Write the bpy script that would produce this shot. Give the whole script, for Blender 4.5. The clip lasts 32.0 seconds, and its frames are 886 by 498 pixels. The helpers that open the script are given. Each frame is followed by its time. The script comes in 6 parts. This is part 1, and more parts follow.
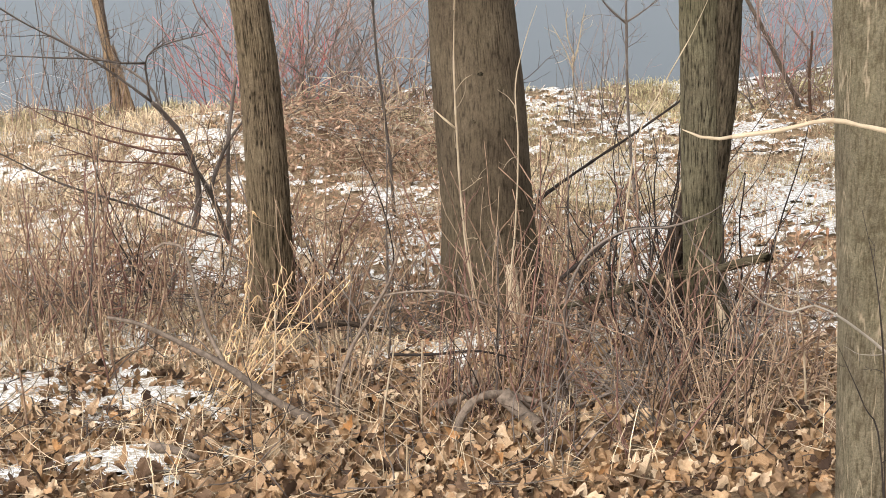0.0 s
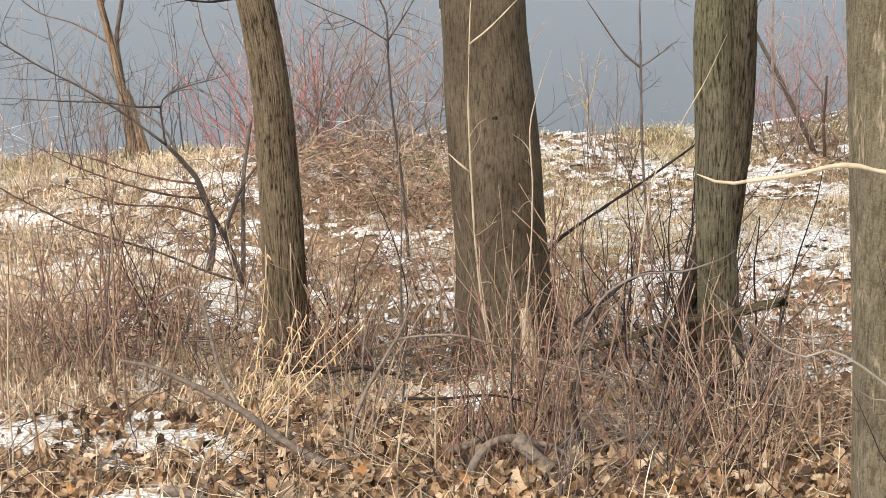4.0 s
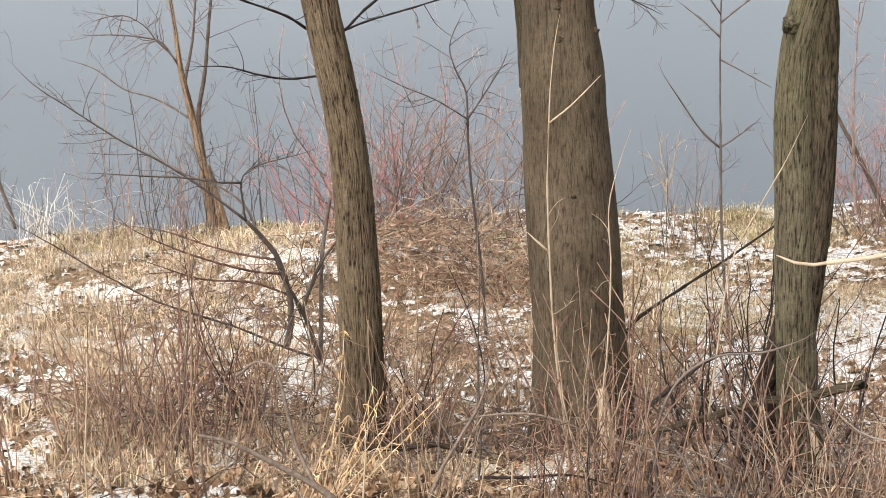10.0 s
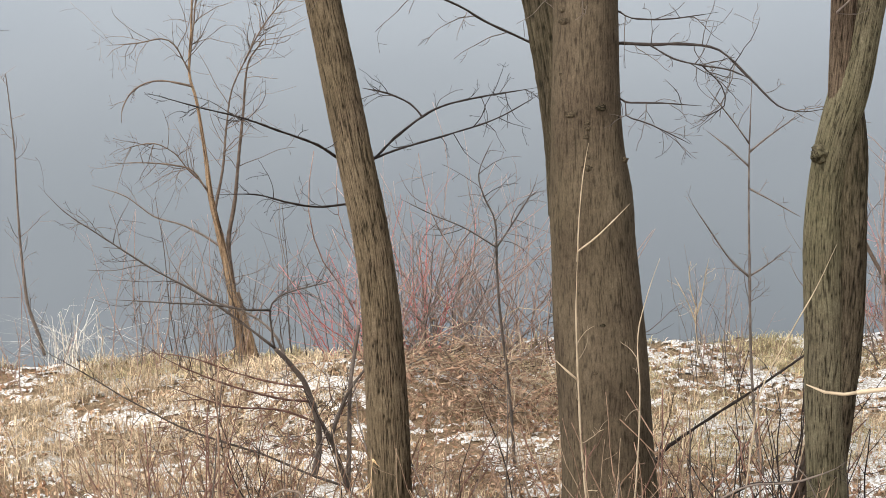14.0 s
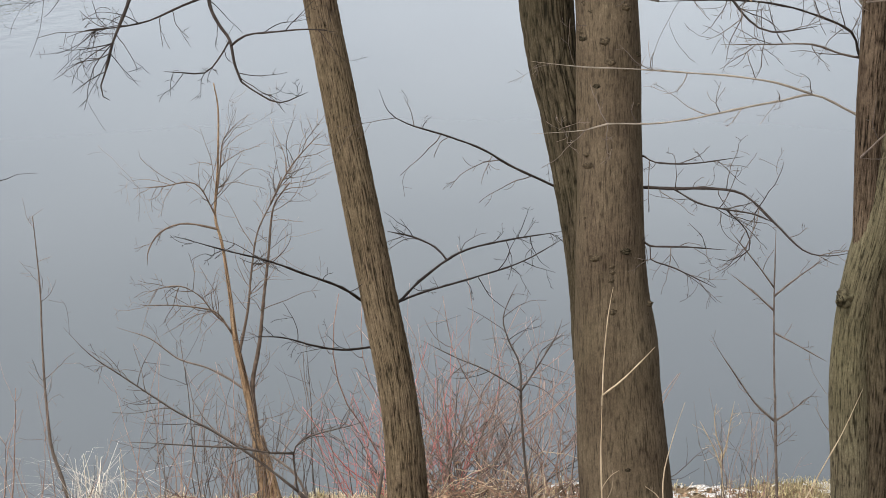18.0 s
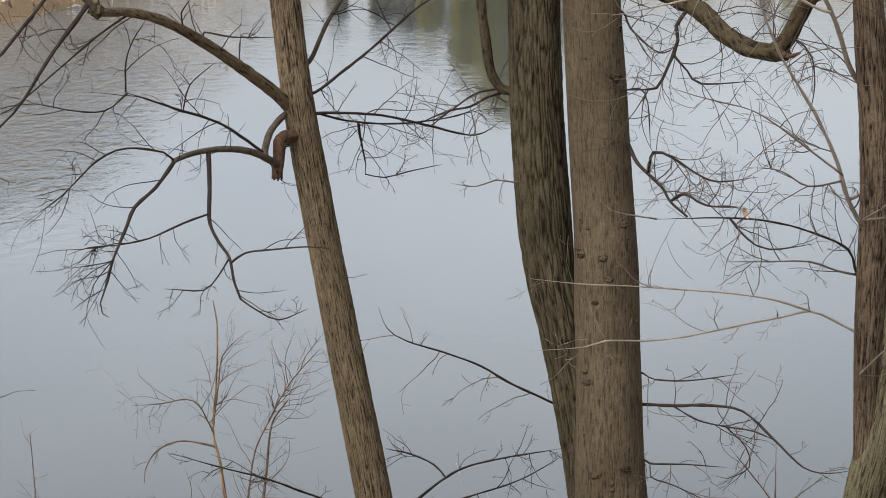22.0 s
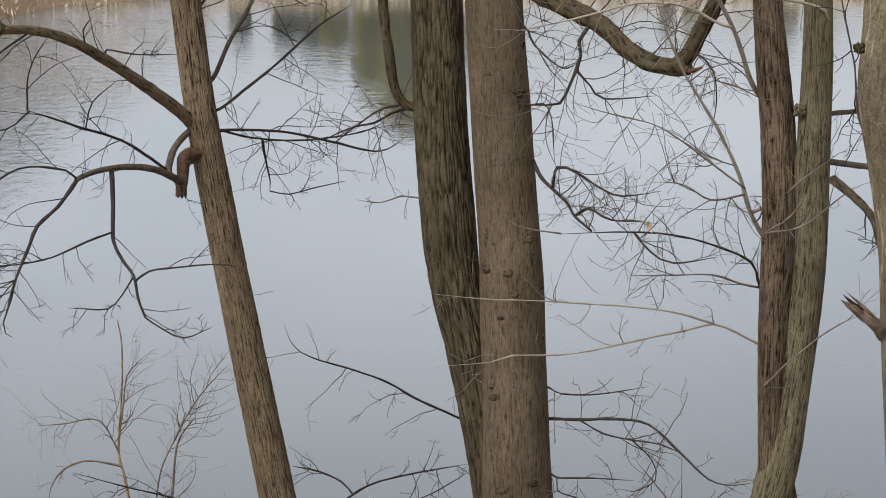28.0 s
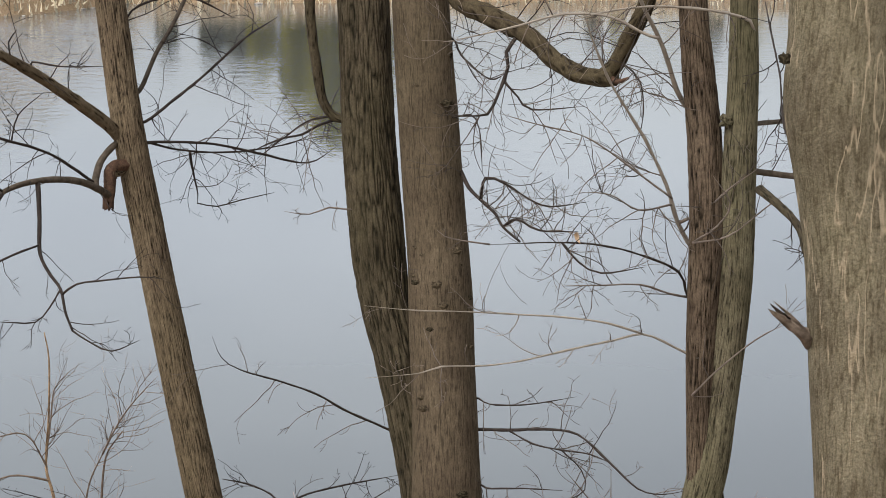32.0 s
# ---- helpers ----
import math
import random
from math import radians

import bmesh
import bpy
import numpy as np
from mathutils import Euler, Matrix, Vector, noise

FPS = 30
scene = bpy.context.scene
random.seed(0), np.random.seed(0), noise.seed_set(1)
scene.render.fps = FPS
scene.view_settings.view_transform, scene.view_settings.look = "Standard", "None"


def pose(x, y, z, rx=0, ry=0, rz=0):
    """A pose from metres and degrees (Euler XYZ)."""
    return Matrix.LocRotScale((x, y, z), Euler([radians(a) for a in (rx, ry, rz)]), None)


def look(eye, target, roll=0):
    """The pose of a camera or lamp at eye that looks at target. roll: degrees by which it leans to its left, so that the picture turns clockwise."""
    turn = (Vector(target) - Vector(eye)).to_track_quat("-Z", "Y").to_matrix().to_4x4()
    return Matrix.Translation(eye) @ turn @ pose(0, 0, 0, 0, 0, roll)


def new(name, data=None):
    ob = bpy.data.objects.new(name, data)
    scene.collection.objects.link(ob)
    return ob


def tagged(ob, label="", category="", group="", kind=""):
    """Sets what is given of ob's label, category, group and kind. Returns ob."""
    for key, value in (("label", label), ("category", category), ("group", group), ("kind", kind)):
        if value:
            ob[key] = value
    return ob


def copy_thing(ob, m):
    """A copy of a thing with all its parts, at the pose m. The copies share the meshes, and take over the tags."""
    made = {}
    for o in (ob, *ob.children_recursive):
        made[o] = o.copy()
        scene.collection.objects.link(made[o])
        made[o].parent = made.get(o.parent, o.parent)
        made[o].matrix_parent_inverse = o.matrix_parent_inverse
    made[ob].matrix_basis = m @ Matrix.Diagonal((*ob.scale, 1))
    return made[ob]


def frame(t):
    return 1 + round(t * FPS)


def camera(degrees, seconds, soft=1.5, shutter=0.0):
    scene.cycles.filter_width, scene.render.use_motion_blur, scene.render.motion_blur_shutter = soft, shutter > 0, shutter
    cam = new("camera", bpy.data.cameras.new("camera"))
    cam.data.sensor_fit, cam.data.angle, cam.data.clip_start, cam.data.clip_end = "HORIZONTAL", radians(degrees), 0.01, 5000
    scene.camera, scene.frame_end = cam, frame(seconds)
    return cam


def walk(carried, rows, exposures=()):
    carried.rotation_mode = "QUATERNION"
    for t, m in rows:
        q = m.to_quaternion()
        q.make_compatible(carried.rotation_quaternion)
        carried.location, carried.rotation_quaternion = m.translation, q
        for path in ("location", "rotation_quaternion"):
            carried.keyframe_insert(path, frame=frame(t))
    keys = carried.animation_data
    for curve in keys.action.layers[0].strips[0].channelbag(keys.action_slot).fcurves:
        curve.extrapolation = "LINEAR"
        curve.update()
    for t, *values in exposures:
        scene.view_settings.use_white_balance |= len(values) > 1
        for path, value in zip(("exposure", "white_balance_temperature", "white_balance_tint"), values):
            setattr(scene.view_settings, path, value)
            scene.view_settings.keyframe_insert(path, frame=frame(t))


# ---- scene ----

# the camera stands on the bank and only turns
cam = camera(22.54, 32.0, soft=0.45)
walk(cam, [
    (0, pose(0, 0, 7.2, 64.377, -0.309, -2.917)),
    (0.5, pose(0, 0, 7.2, 64.466, -0.302, -2.896)),
    (1, pose(0, 0, 7.2, 64.620, -0.312, -2.859)),
    (1.5, pose(0, 0, 7.2, 64.953, -0.269, -2.814)),
    (2, pose(0, 0, 7.2, 64.998, -0.285, -2.753)),
    (2.5, pose(0, 0, 7.2, 65.056, -0.304, -2.689)),
    (3, pose(0, 0, 7.2, 65.177, -0.276, -2.658)),
    (3.5, pose(0, 0, 7.2, 65.337, -0.260, -2.612)),
    (5.5, pose(0, 0, 7.2, 65.807, -0.236, -1.988)),
    (6, pose(0, 0, 7.2, 65.800, -0.207, -1.691)),
    (6.5, pose(0, 0, 7.2, 65.811, -0.194, -1.476)),
    (7, pose(0, 0, 7.2, 65.842, -0.157, -1.359)),
    (7.5, pose(0, 0, 7.2, 65.969, -0.135, -1.200)),
    (8, pose(0, 0, 7.2, 66.163, -0.134, -1.014)),
    (8.5, pose(0, 0, 7.2, 66.520, -0.105, -0.858)),
    (9, pose(0, 0, 7.2, 66.953, -0.095, -0.682)),
    (9.5, pose(0, 0, 7.2, 67.245, -0.053, -0.551)),
    (10, pose(0, 0, 7.2, 67.510, -0.041, -0.440)),
    (10.5, pose(0, 0, 7.2, 68.002, -0.027, -0.382)),
    (11, pose(0, 0, 7.2, 68.498, -0.051, -0.318)),
    (11.5, pose(0, 0, 7.2, 68.873, -0.022, -0.271)),
    (12, pose(0, 0, 7.2, 69.288, 0.002, -0.212)),
    (12.5, pose(0, 0, 7.2, 69.699, -0.022, -0.106)),
    (13, pose(0, 0, 7.2, 70.100, -0.000, 0.000)),
    (13.5, pose(0, 0, 7.2, 70.444, -0.002, 0.161)),
    (14, pose(0, 0, 7.2, 70.808, 0.050, 0.318)),
    (14.5, pose(0, 0, 7.2, 71.220, 0.039, 0.487)),
    (16.5, pose(0, 0, 7.2, 72.755, 0.048, 0.852)),
    (17, pose(0, 0, 7.2, 73.023, 0.075, 0.874)),
    (17.5, pose(0, 0, 7.2, 73.782, 0.050, 0.944)),
    (18, pose(0, 0, 7.2, 74.499, 0.086, 0.969)),
    (18.5, pose(0, 0, 7.2, 75.203, 0.094, 1.022)),
    (19, pose(0, 0, 7.2, 75.990, 0.097, 1.033)),
    (19.5, pose(0, 0, 7.2, 76.636, 0.107, 0.999)),
    (20, pose(0, 0, 7.2, 77.403, 0.120, 0.973)),
    (20.5, pose(0, 0, 7.2, 78.104, 0.114, 0.946)),
    (21, pose(0, 0, 7.2, 78.812, 0.086, 1.006)),
    (21.5, pose(0, 0, 7.2, 79.561, 0.121, 0.947)),
    (22, pose(0, 0, 7.2, 80.087, 0.097, 0.934)),
    (22.5, pose(0, 0, 7.2, 80.450, 0.165, 0.984)),
    (23, pose(0, 0, 7.2, 80.649, 0.169, 1.052)),
    (23.5, pose(0, 0, 7.2, 80.644, 0.229, 1.100)),
    (24, pose(0, 0, 7.2, 80.628, 0.264, 1.076)),
    (24.5, pose(0, 0, 7.2, 80.588, 0.281, 0.806)),
    (25, pose(0, 0, 7.2, 80.587, 0.216, -0.018)),
    (25.5, pose(0, 0, 7.2, 80.577, 0.177, -0.335)),
    (27.5, pose(0, 0, 7.2, 80.496, 0.173, -1.331)),
    (28, pose(0, 0, 7.2, 80.494, 0.162, -1.551)),
    (28.5, pose(0, 0, 7.2, 80.515, 0.169, -1.776)),
    (29, pose(0, 0, 7.2, 80.542, 0.159, -2.025)),
    (29.5, pose(0, 0, 7.2, 80.540, 0.136, -2.294)),
    (30, pose(0, 0, 7.2, 80.547, 0.130, -2.532)),
    (30.5, pose(0, 0, 7.2, 80.585, 0.143, -2.718)),
    (31, pose(0, 0, 7.2, 80.673, 0.125, -2.912)),
    (31.5, pose(0, 0, 7.2, 80.801, 0.126, -3.304)),
    (32, pose(0, 0, 7.2, 80.777, 0.159, -3.417)),
], [(0, 0.64), (9, 0.66), (13, 0.54), (17, 0.28), (19, 0.19), (20, 0.09), (22, 0.05), (24, 0.07), (32, 0.05)])

# ---------------------------------------------------------------- light
world = bpy.data.worlds.new("world")
scene.world = world
world.use_nodes = True
wn, wl = world.node_tree.nodes, world.node_tree.links
sky = wn.new("ShaderNodeTexSky")
sky.sky_type = "NISHITA"
sky.sun_disc = False
sky.sun_elevation, sky.sun_rotation = radians(48), radians(215)
sky.air_density, sky.dust_density, sky.ozone_density = 1.0, 4.0, 1.0
haze = wn.new("ShaderNodeHueSaturation")
haze.inputs["Saturation"].default_value = 0.27
wl.new(sky.outputs[0], haze.inputs["Color"])
coord = wn.new("ShaderNodeTexCoord")
cmap = wn.new("ShaderNodeMapping")
cmap.inputs["Scale"].default_value = (1.0, 1.0, 2.2)
cloud = wn.new("ShaderNodeTexNoise")
cloud.inputs["Scale"].default_value, cloud.inputs["Detail"].default_value = 3.0, 3.0
shade = wn.new("ShaderNodeValToRGB")
shade.color_ramp.elements[0].position, shade.color_ramp.elements[0].color = 0.3, (0.86, 0.87, 0.9, 1)
shade.color_ramp.elements[1].position, shade.color_ramp.elements[1].color = 0.7, (1.2, 1.19, 1.17, 1)
veil = wn.new("ShaderNodeMix")
veil.data_type, veil.blend_type = "RGBA", "MULTIPLY"
veil.inputs[0].default_value = 1.0
wl.new(coord.outputs["Generated"], cmap.inputs[0])
wl.new(cmap.outputs[0], cloud.inputs["Vector"])
wl.new(cloud.outputs[0], shade.inputs[0])
wl.new(haze.outputs[0], veil.inputs[6])
wl.new(shade.outputs[0], veil.inputs[7])
# the hazy overcast is brightest low in the sky
split = wn.new("ShaderNodeSeparateXYZ")
wl.new(coord.outputs["Generated"], split.inputs[0])
low = wn.new("ShaderNodeValToRGB")
for p_, g_ in ((0.0, 1.85), (0.14, 1.66), (0.28, 1.33), (0.5, 0.98), (1.0, 0.85)):
    e_ = low.color_ramp.elements.new(p_)
    e_.color = (g_ * (1 - 0.02 * (p_ < 0.2)), g_, g_ * (1 + 0.03 * (p_ < 0.2)), 1)
low.color_ramp.elements.remove(low.color_ramp.elements[0])
low.color_ramp.elements.remove(low.color_ramp.elements[-1])
wl.new(split.outputs["Z"], low.inputs[0])
glow = wn.new("ShaderNodeMix")
glow.data_type, glow.blend_type = "RGBA", "MULTIPLY"
glow.inputs[0].default_value = 1.0
wl.new(veil.outputs[2], glow.inputs[6])
wl.new(low.outputs[0], glow.inputs[7])
# and it is a little brighter on the sun's side
side = wn.new("ShaderNodeValToRGB")
for p_, g_ in ((0.0, 1.25), (0.4, 1.06), (0.5, 1.0), (0.62, 0.93), (1.0, 0.82)):
    e_ = side.color_ramp.elements.new(p_)
    e_.color = (g_, g_, g_ * 1.01, 1)
side.color_ramp.elements.remove(side.color_ramp.elements[0])
side.color_ramp.elements.remove(side.color_ramp.elements[-1])
half = wn.new("ShaderNodeMath")
half.operation = "MULTIPLY_ADD"
half.inputs[1].default_value, half.inputs[2].default_value = 0.5, 0.5
wl.new(split.outputs["X"], half.inputs[0])
wl.new(half.outputs[0], side.inputs[0])
slope = wn.new("ShaderNodeMix")
slope.data_type, slope.blend_type = "RGBA", "MULTIPLY"
slope.inputs[0].default_value = 1.0
wl.new(glow.outputs[2], slope.inputs[6])
wl.new(side.outputs[0], slope.inputs[7])
wl.new(slope.outputs[2], wn["Background"].inputs[0])
wn["Background"].inputs[1].default_value = 0.15
sun = new("sun", bpy.data.lights.new("sun", "SUN"))
sun.data.energy, sun.data.angle, sun.data.color = 1.4, radians(25), (1.0, 0.925, 0.825)
sun.matrix_world = look((0, 0, 40), (0 - 40 * math.sin(radians(215)) / math.tan(radians(48)), -40 * math.cos(radians(215)) / math.tan(radians(48)), 0))


# ---------------------------------------------------------------- materials
def mat(name, rough=0.85, spec=0.2):
    m = bpy.data.materials.new(name)
    m.use_nodes = True
    b = m.node_tree.nodes["Principled BSDF"]
    b.inputs["Roughness"].default_value = rough
    b.inputs["Specular IOR Level"].default_value = spec
    return m, m.node_tree.nodes, m.node_tree.links, b


def ramp(n, stops):
    r = n.new("ShaderNodeValToRGB")
    while len(r.color_ramp.elements) < len(stops):
        r.color_ramp.elements.new(0.5)
    for e, (p, c) in zip(r.color_ramp.elements, stops):
        e.position, e.color = p, (*c, 1)
    return r


def noise_tex(n, l, scale, detail=4.0, rough=0.6, stretch=None, source="Object"):
    c = n.new("ShaderNodeTexCoord")
    mp = n.new("ShaderNodeMapping")
    mp.inputs["Scale"].default_value = stretch or (1, 1, 1)
    t = n.new("ShaderNodeTexNoise")
    t.inputs["Scale"].default_value, t.inputs["Detail"].default_value, t.inputs["Roughness"].default_value = scale, detail, rough
    l.new(c.outputs[source], mp.inputs[0])
    l.new(mp.outputs[0], t.inputs["Vector"])
    return t


def mix_rgb(n, l, fac, a, b, mode="MIX"):
    m = n.new("ShaderNodeMix")
    m.data_type, m.blend_type = "RGBA", mode
    for k, v in ((0, fac), (6, a), (7, b)):
        if isinstance(v, (int, float)):
            m.inputs[k].default_value = v
        elif isinstance(v, tuple):
            m.inputs[k].default_value = (*v, 1)
        else:
            l.new(v, m.inputs[k])
    return m.outputs[2]


def bump(n, l, b, height, strength, dist):
    u = n.new("ShaderNodeBump")
    u.inputs["Strength"].default_value, u.inputs["Distance"].default_value = strength, dist
    l.new(height, u.inputs["Height"])
    l.new(u.outputs[0], b.inputs["Normal"])


def bark(name, dark, mid, light, moss=None, moss_amount=0.5, pale=None, relief=0.5, grain_size=60.0, stretch=0.5):
    """Bark: ridges between darker fissures (the mesh's own ridges, crevice shade painted in too), scaly grain,
    mottling, moss and pale cracks.
    """
    m, n, l, b = mat(name, 0.92, 0.1)
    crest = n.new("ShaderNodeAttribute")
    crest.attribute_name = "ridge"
    grain = noise_tex(n, l, grain_size, 4.0, 0.65, (1, 1, stretch))
    fine = noise_tex(n, l, 190.0, 4.0, 0.7, (1, 1, 0.5))
    broad = noise_tex(n, l, 5.0, 4.0, 0.65, (1, 1, 0.6))
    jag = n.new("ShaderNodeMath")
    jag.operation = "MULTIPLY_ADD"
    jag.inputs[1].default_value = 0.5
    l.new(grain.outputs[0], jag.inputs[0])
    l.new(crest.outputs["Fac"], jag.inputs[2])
    # low ridge values take the fissures' dark bark tone plus painted-in crevice shade
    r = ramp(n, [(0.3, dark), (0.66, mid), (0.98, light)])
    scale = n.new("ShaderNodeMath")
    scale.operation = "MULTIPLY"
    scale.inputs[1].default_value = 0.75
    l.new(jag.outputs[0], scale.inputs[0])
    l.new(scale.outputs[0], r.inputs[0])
    k = ramp(n, [(0.32, (0.8, 0.79, 0.77)), (0.5, (1.0, 1.0, 1.0)), (0.68, (1.16, 1.15, 1.13))])
    l.new(grain.outputs[0], k.inputs[0])
    col = mix_rgb(n, l, 0.8, r.outputs[0], k.outputs[0], "MULTIPLY")
    f = ramp(n, [(0.3, (0.68, 0.68, 0.68)), (0.7, (1.24, 1.24, 1.24))])
    l.new(fine.outputs[0], f.inputs[0])
    col = mix_rgb(n, l, 1.0, col, f.outputs[0], "MULTIPLY")
    g = ramp(n, [(0.35, (0.78, 0.75, 0.73)), (0.65, (1.2, 1.2, 1.15))])
    l.new(broad.outputs[0], g.inputs[0])
    col = mix_rgb(n, l, 1.0, col, g.outputs[0], "MULTIPLY")
    if moss:
        p = noise_tex(n, l, 2.2, 5.0, 0.7, (1, 1, 0.4))
        pr = ramp(n, [(0.48 - 0.2 * moss_amount, (0, 0, 0)), (0.7, (moss_amount, moss_amount, moss_amount))])
        l.new(p.outputs[0], pr.inputs[0])
        col = mix_rgb(n, l, pr.outputs[0], col, mix_rgb(n, l, 0.7, moss, col, "OVERLAY"))
    if pale:
        q = noise_tex(n, l, 14.0, 3.0, 0.55, (1, 1, 0.13))
        q.inputs["Distortion"].default_value = 0.15
        off = n.new("ShaderNodeMath")
        off.operation = "SUBTRACT"
        off.inputs[1].default_value = 0.5
        l.new(q.outputs[0], off.inputs[0])
        away = n.new("ShaderNodeMath")
        away.operation = "ABSOLUTE"
        l.new(off.outputs[0], away.inputs[0])
        qr = ramp(n, [(0.0, (0.85, 0.85, 0.85)), (0.009, (0.55, 0.55, 0.55)), (0.018, (0, 0, 0))])
        l.new(away.outputs[0], qr.inputs[0])
        gap = noise_tex(n, l, 7.0, 4.0, 0.7, (1, 1, 0.3))
        gate = ramp(n, [(0.48, (0, 0, 0)), (0.54, (1, 1, 1))])
        l.new(gap.outputs[0], gate.inputs[0])
        line = n.new("ShaderNodeMath")
        line.operation = "MULTIPLY"
        l.new(qr.outputs[0], line.inputs[0])
        l.new(gate.outputs[0], line.inputs[1])
        col = mix_rgb(n, l, line.outputs[0], col, pale)
    l.new(col, b.inputs["Base Color"])
    add = n.new("ShaderNodeMath")
    add.operation = "MULTIPLY_ADD"
    add.inputs[1].default_value = 0.5
    l.new(fine.outputs[0], add.inputs[0])
    l.new(grain.outputs[0], add.inputs[2])
    bump(n, l, b, add.outputs[0], relief, 0.012)
    return m


def stem_mat(name, a, b_, scale=14.0, rough=0.8, vary=1.0):
    m, n, l, b = mat(name, rough, 0.25)
    t = noise_tex(n, l, scale, 4.0, 0.65)
    r = ramp(n, [(0.3, a), (0.7, b_)])
    l.new(t.outputs[0], r.inputs[0])
    isl = n.new("ShaderNodeNewGeometry")
    v = ramp(n, [(0.0, tuple(c ** vary for c in (0.42, 0.4, 0.39))), (0.5, (0.95, 0.93, 0.9)), (1.0, tuple(c ** vary for c in (1.6, 1.54, 1.46)))])
    l.new(isl.outputs["Random Per Island"], v.inputs[0])
    l.new(mix_rgb(n, l, 1.0, r.outputs[0], v.outputs[0], "MULTIPLY"), b.inputs["Base Color"])
    f = noise_tex(n, l, 180.0, 3.0)
    bump(n, l, b, f.outputs[0], 0.4, 0.002)
    return m


BARK_BROWN = bark("bark_grey_brown", (0.05, 0.039, 0.027), (0.106, 0.083, 0.057), (0.13, 0.103, 0.072), (0.14, 0.127, 0.074), 0.35)
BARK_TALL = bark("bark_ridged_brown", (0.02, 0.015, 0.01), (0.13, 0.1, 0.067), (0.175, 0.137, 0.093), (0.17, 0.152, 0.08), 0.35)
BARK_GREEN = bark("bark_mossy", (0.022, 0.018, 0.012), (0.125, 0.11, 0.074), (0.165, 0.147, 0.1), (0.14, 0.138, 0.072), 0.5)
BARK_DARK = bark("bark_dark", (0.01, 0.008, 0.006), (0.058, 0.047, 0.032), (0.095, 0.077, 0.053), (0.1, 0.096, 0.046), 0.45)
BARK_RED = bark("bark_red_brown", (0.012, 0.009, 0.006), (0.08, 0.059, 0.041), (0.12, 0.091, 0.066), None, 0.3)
BARK_PALE = bark("bark_pale_streaked", (0.12, 0.1, 0.066), (0.188, 0.162, 0.112), (0.225, 0.195, 0.14), (0.18, 0.17, 0.1), 0.4, (0.42, 0.34, 0.235), relief=0.9, grain_size=110.0, stretch=0.75)
BARK_BLACK = bark("bark_blackened", (0.012, 0.01, 0.008), (0.035, 0.026, 0.02), (0.07, 0.052, 0.04))
BARK_WILLOW = bark("bark_willow", (0.06, 0.04, 0.026), (0.22, 0.15, 0.095), (0.32, 0.23, 0.15))
BARK_LIMB = bark("bark_mossy_limb", (0.016, 0.012, 0.008), (0.055, 0.043, 0.028), (0.085, 0.068, 0.043), (0.1, 0.095, 0.04), 0.25)
LIMB = stem_mat("limb_bark", (0.045, 0.036, 0.026), (0.13, 0.105, 0.08), 30.0)
PALE_TWIG = stem_mat("twig_pale", (0.22, 0.195, 0.165), (0.34, 0.305, 0.26))
TWIG = stem_mat("twig_dark", (0.017, 0.013, 0.011), (0.048, 0.038, 0.033))
TWIG_GREY = stem_mat("twig_grey", (0.11, 0.09, 0.078), (0.22, 0.185, 0.16))
WILLOW = stem_mat("willow_bark", (0.085, 0.064, 0.05), (0.18, 0.138, 0.108), 20.0)
TAN_STEM = stem_mat("tan_stem", (0.25, 0.18, 0.12), (0.45, 0.345, 0.245), vary=1.4)
PALE_STEM = stem_mat("pale_stem", (0.36, 0.285, 0.195), (0.54, 0.45, 0.33))
BRUSH = stem_mat("brush_stem", (0.11, 0.07, 0.05), (0.4, 0.275, 0.195), vary=1.5)
BRUSH_RED = stem_mat("brush_red_stem", (0.085, 0.046, 0.037), (0.24, 0.14, 0.112), vary=1.5)
RED_TWIG = stem_mat("red_twig", (0.46, 0.13, 0.125), (0.58, 0.26, 0.24))
PINK_TWIG = stem_mat("pinkish_twig", (0.21, 0.135, 0.115), (0.46, 0.35, 0.3))
TWIG_MID = stem_mat("twig_brown", (0.055, 0.045, 0.038), (0.135, 0.113, 0.098))
BLEACHED = stem_mat("bleached_reed", (0.6, 0.57, 0.5), (0.8, 0.77, 0.7))
STRAW = stem_mat("straw", (0.5, 0.35, 0.19), (0.7, 0.53, 0.33))
DRY_GRASS = stem_mat("dry_grass", (0.36, 0.27, 0.165), (0.66, 0.55, 0.4), 3.0)
GREEN_GRASS = stem_mat("faded_grass", (0.4, 0.35, 0.19), (0.58, 0.52, 0.33))
DEAD_WOOD = stem_mat("dead_wood", (0.09, 0.07, 0.055), (0.25, 0.2, 0.16), 40.0)
ROT = stem_mat("broken_wood", (0.04, 0.024, 0.017), (0.13, 0.075, 0.048), 60.0)


def leaf_mat(name, stops):
    m, n, l, b = mat(name, 0.7, 0.25)
    isl = n.new("ShaderNodeNewGeometry")
    oi = n.new("ShaderNodeObjectInfo")
    s = n.new("ShaderNodeMath")
    s.operation = "ADD"
    l.new(isl.outputs["Random Per Island"], s.inputs[0])
    l.new(oi.outputs["Random"], s.inputs[1])
    w = n.new("ShaderNodeMath")
    w.operation = "FRACT"
    l.new(s.outputs[0], w.inputs[0])
    r = ramp(n, stops)
    l.new(w.outputs[0], r.inputs[0])
    t = noise_tex(n, l, 45.0, 4.0)
    v = ramp(n, [(0.3, (0.7, 0.66, 0.6)), (0.7, (1.2, 1.2, 1.2))])
    l.new(t.outputs[0], v.inputs[0])
    l.new(mix_rgb(n, l, 1.0, r.outputs[0], v.outputs[0], "MULTIPLY"), b.inputs["Base Color"])
    return m


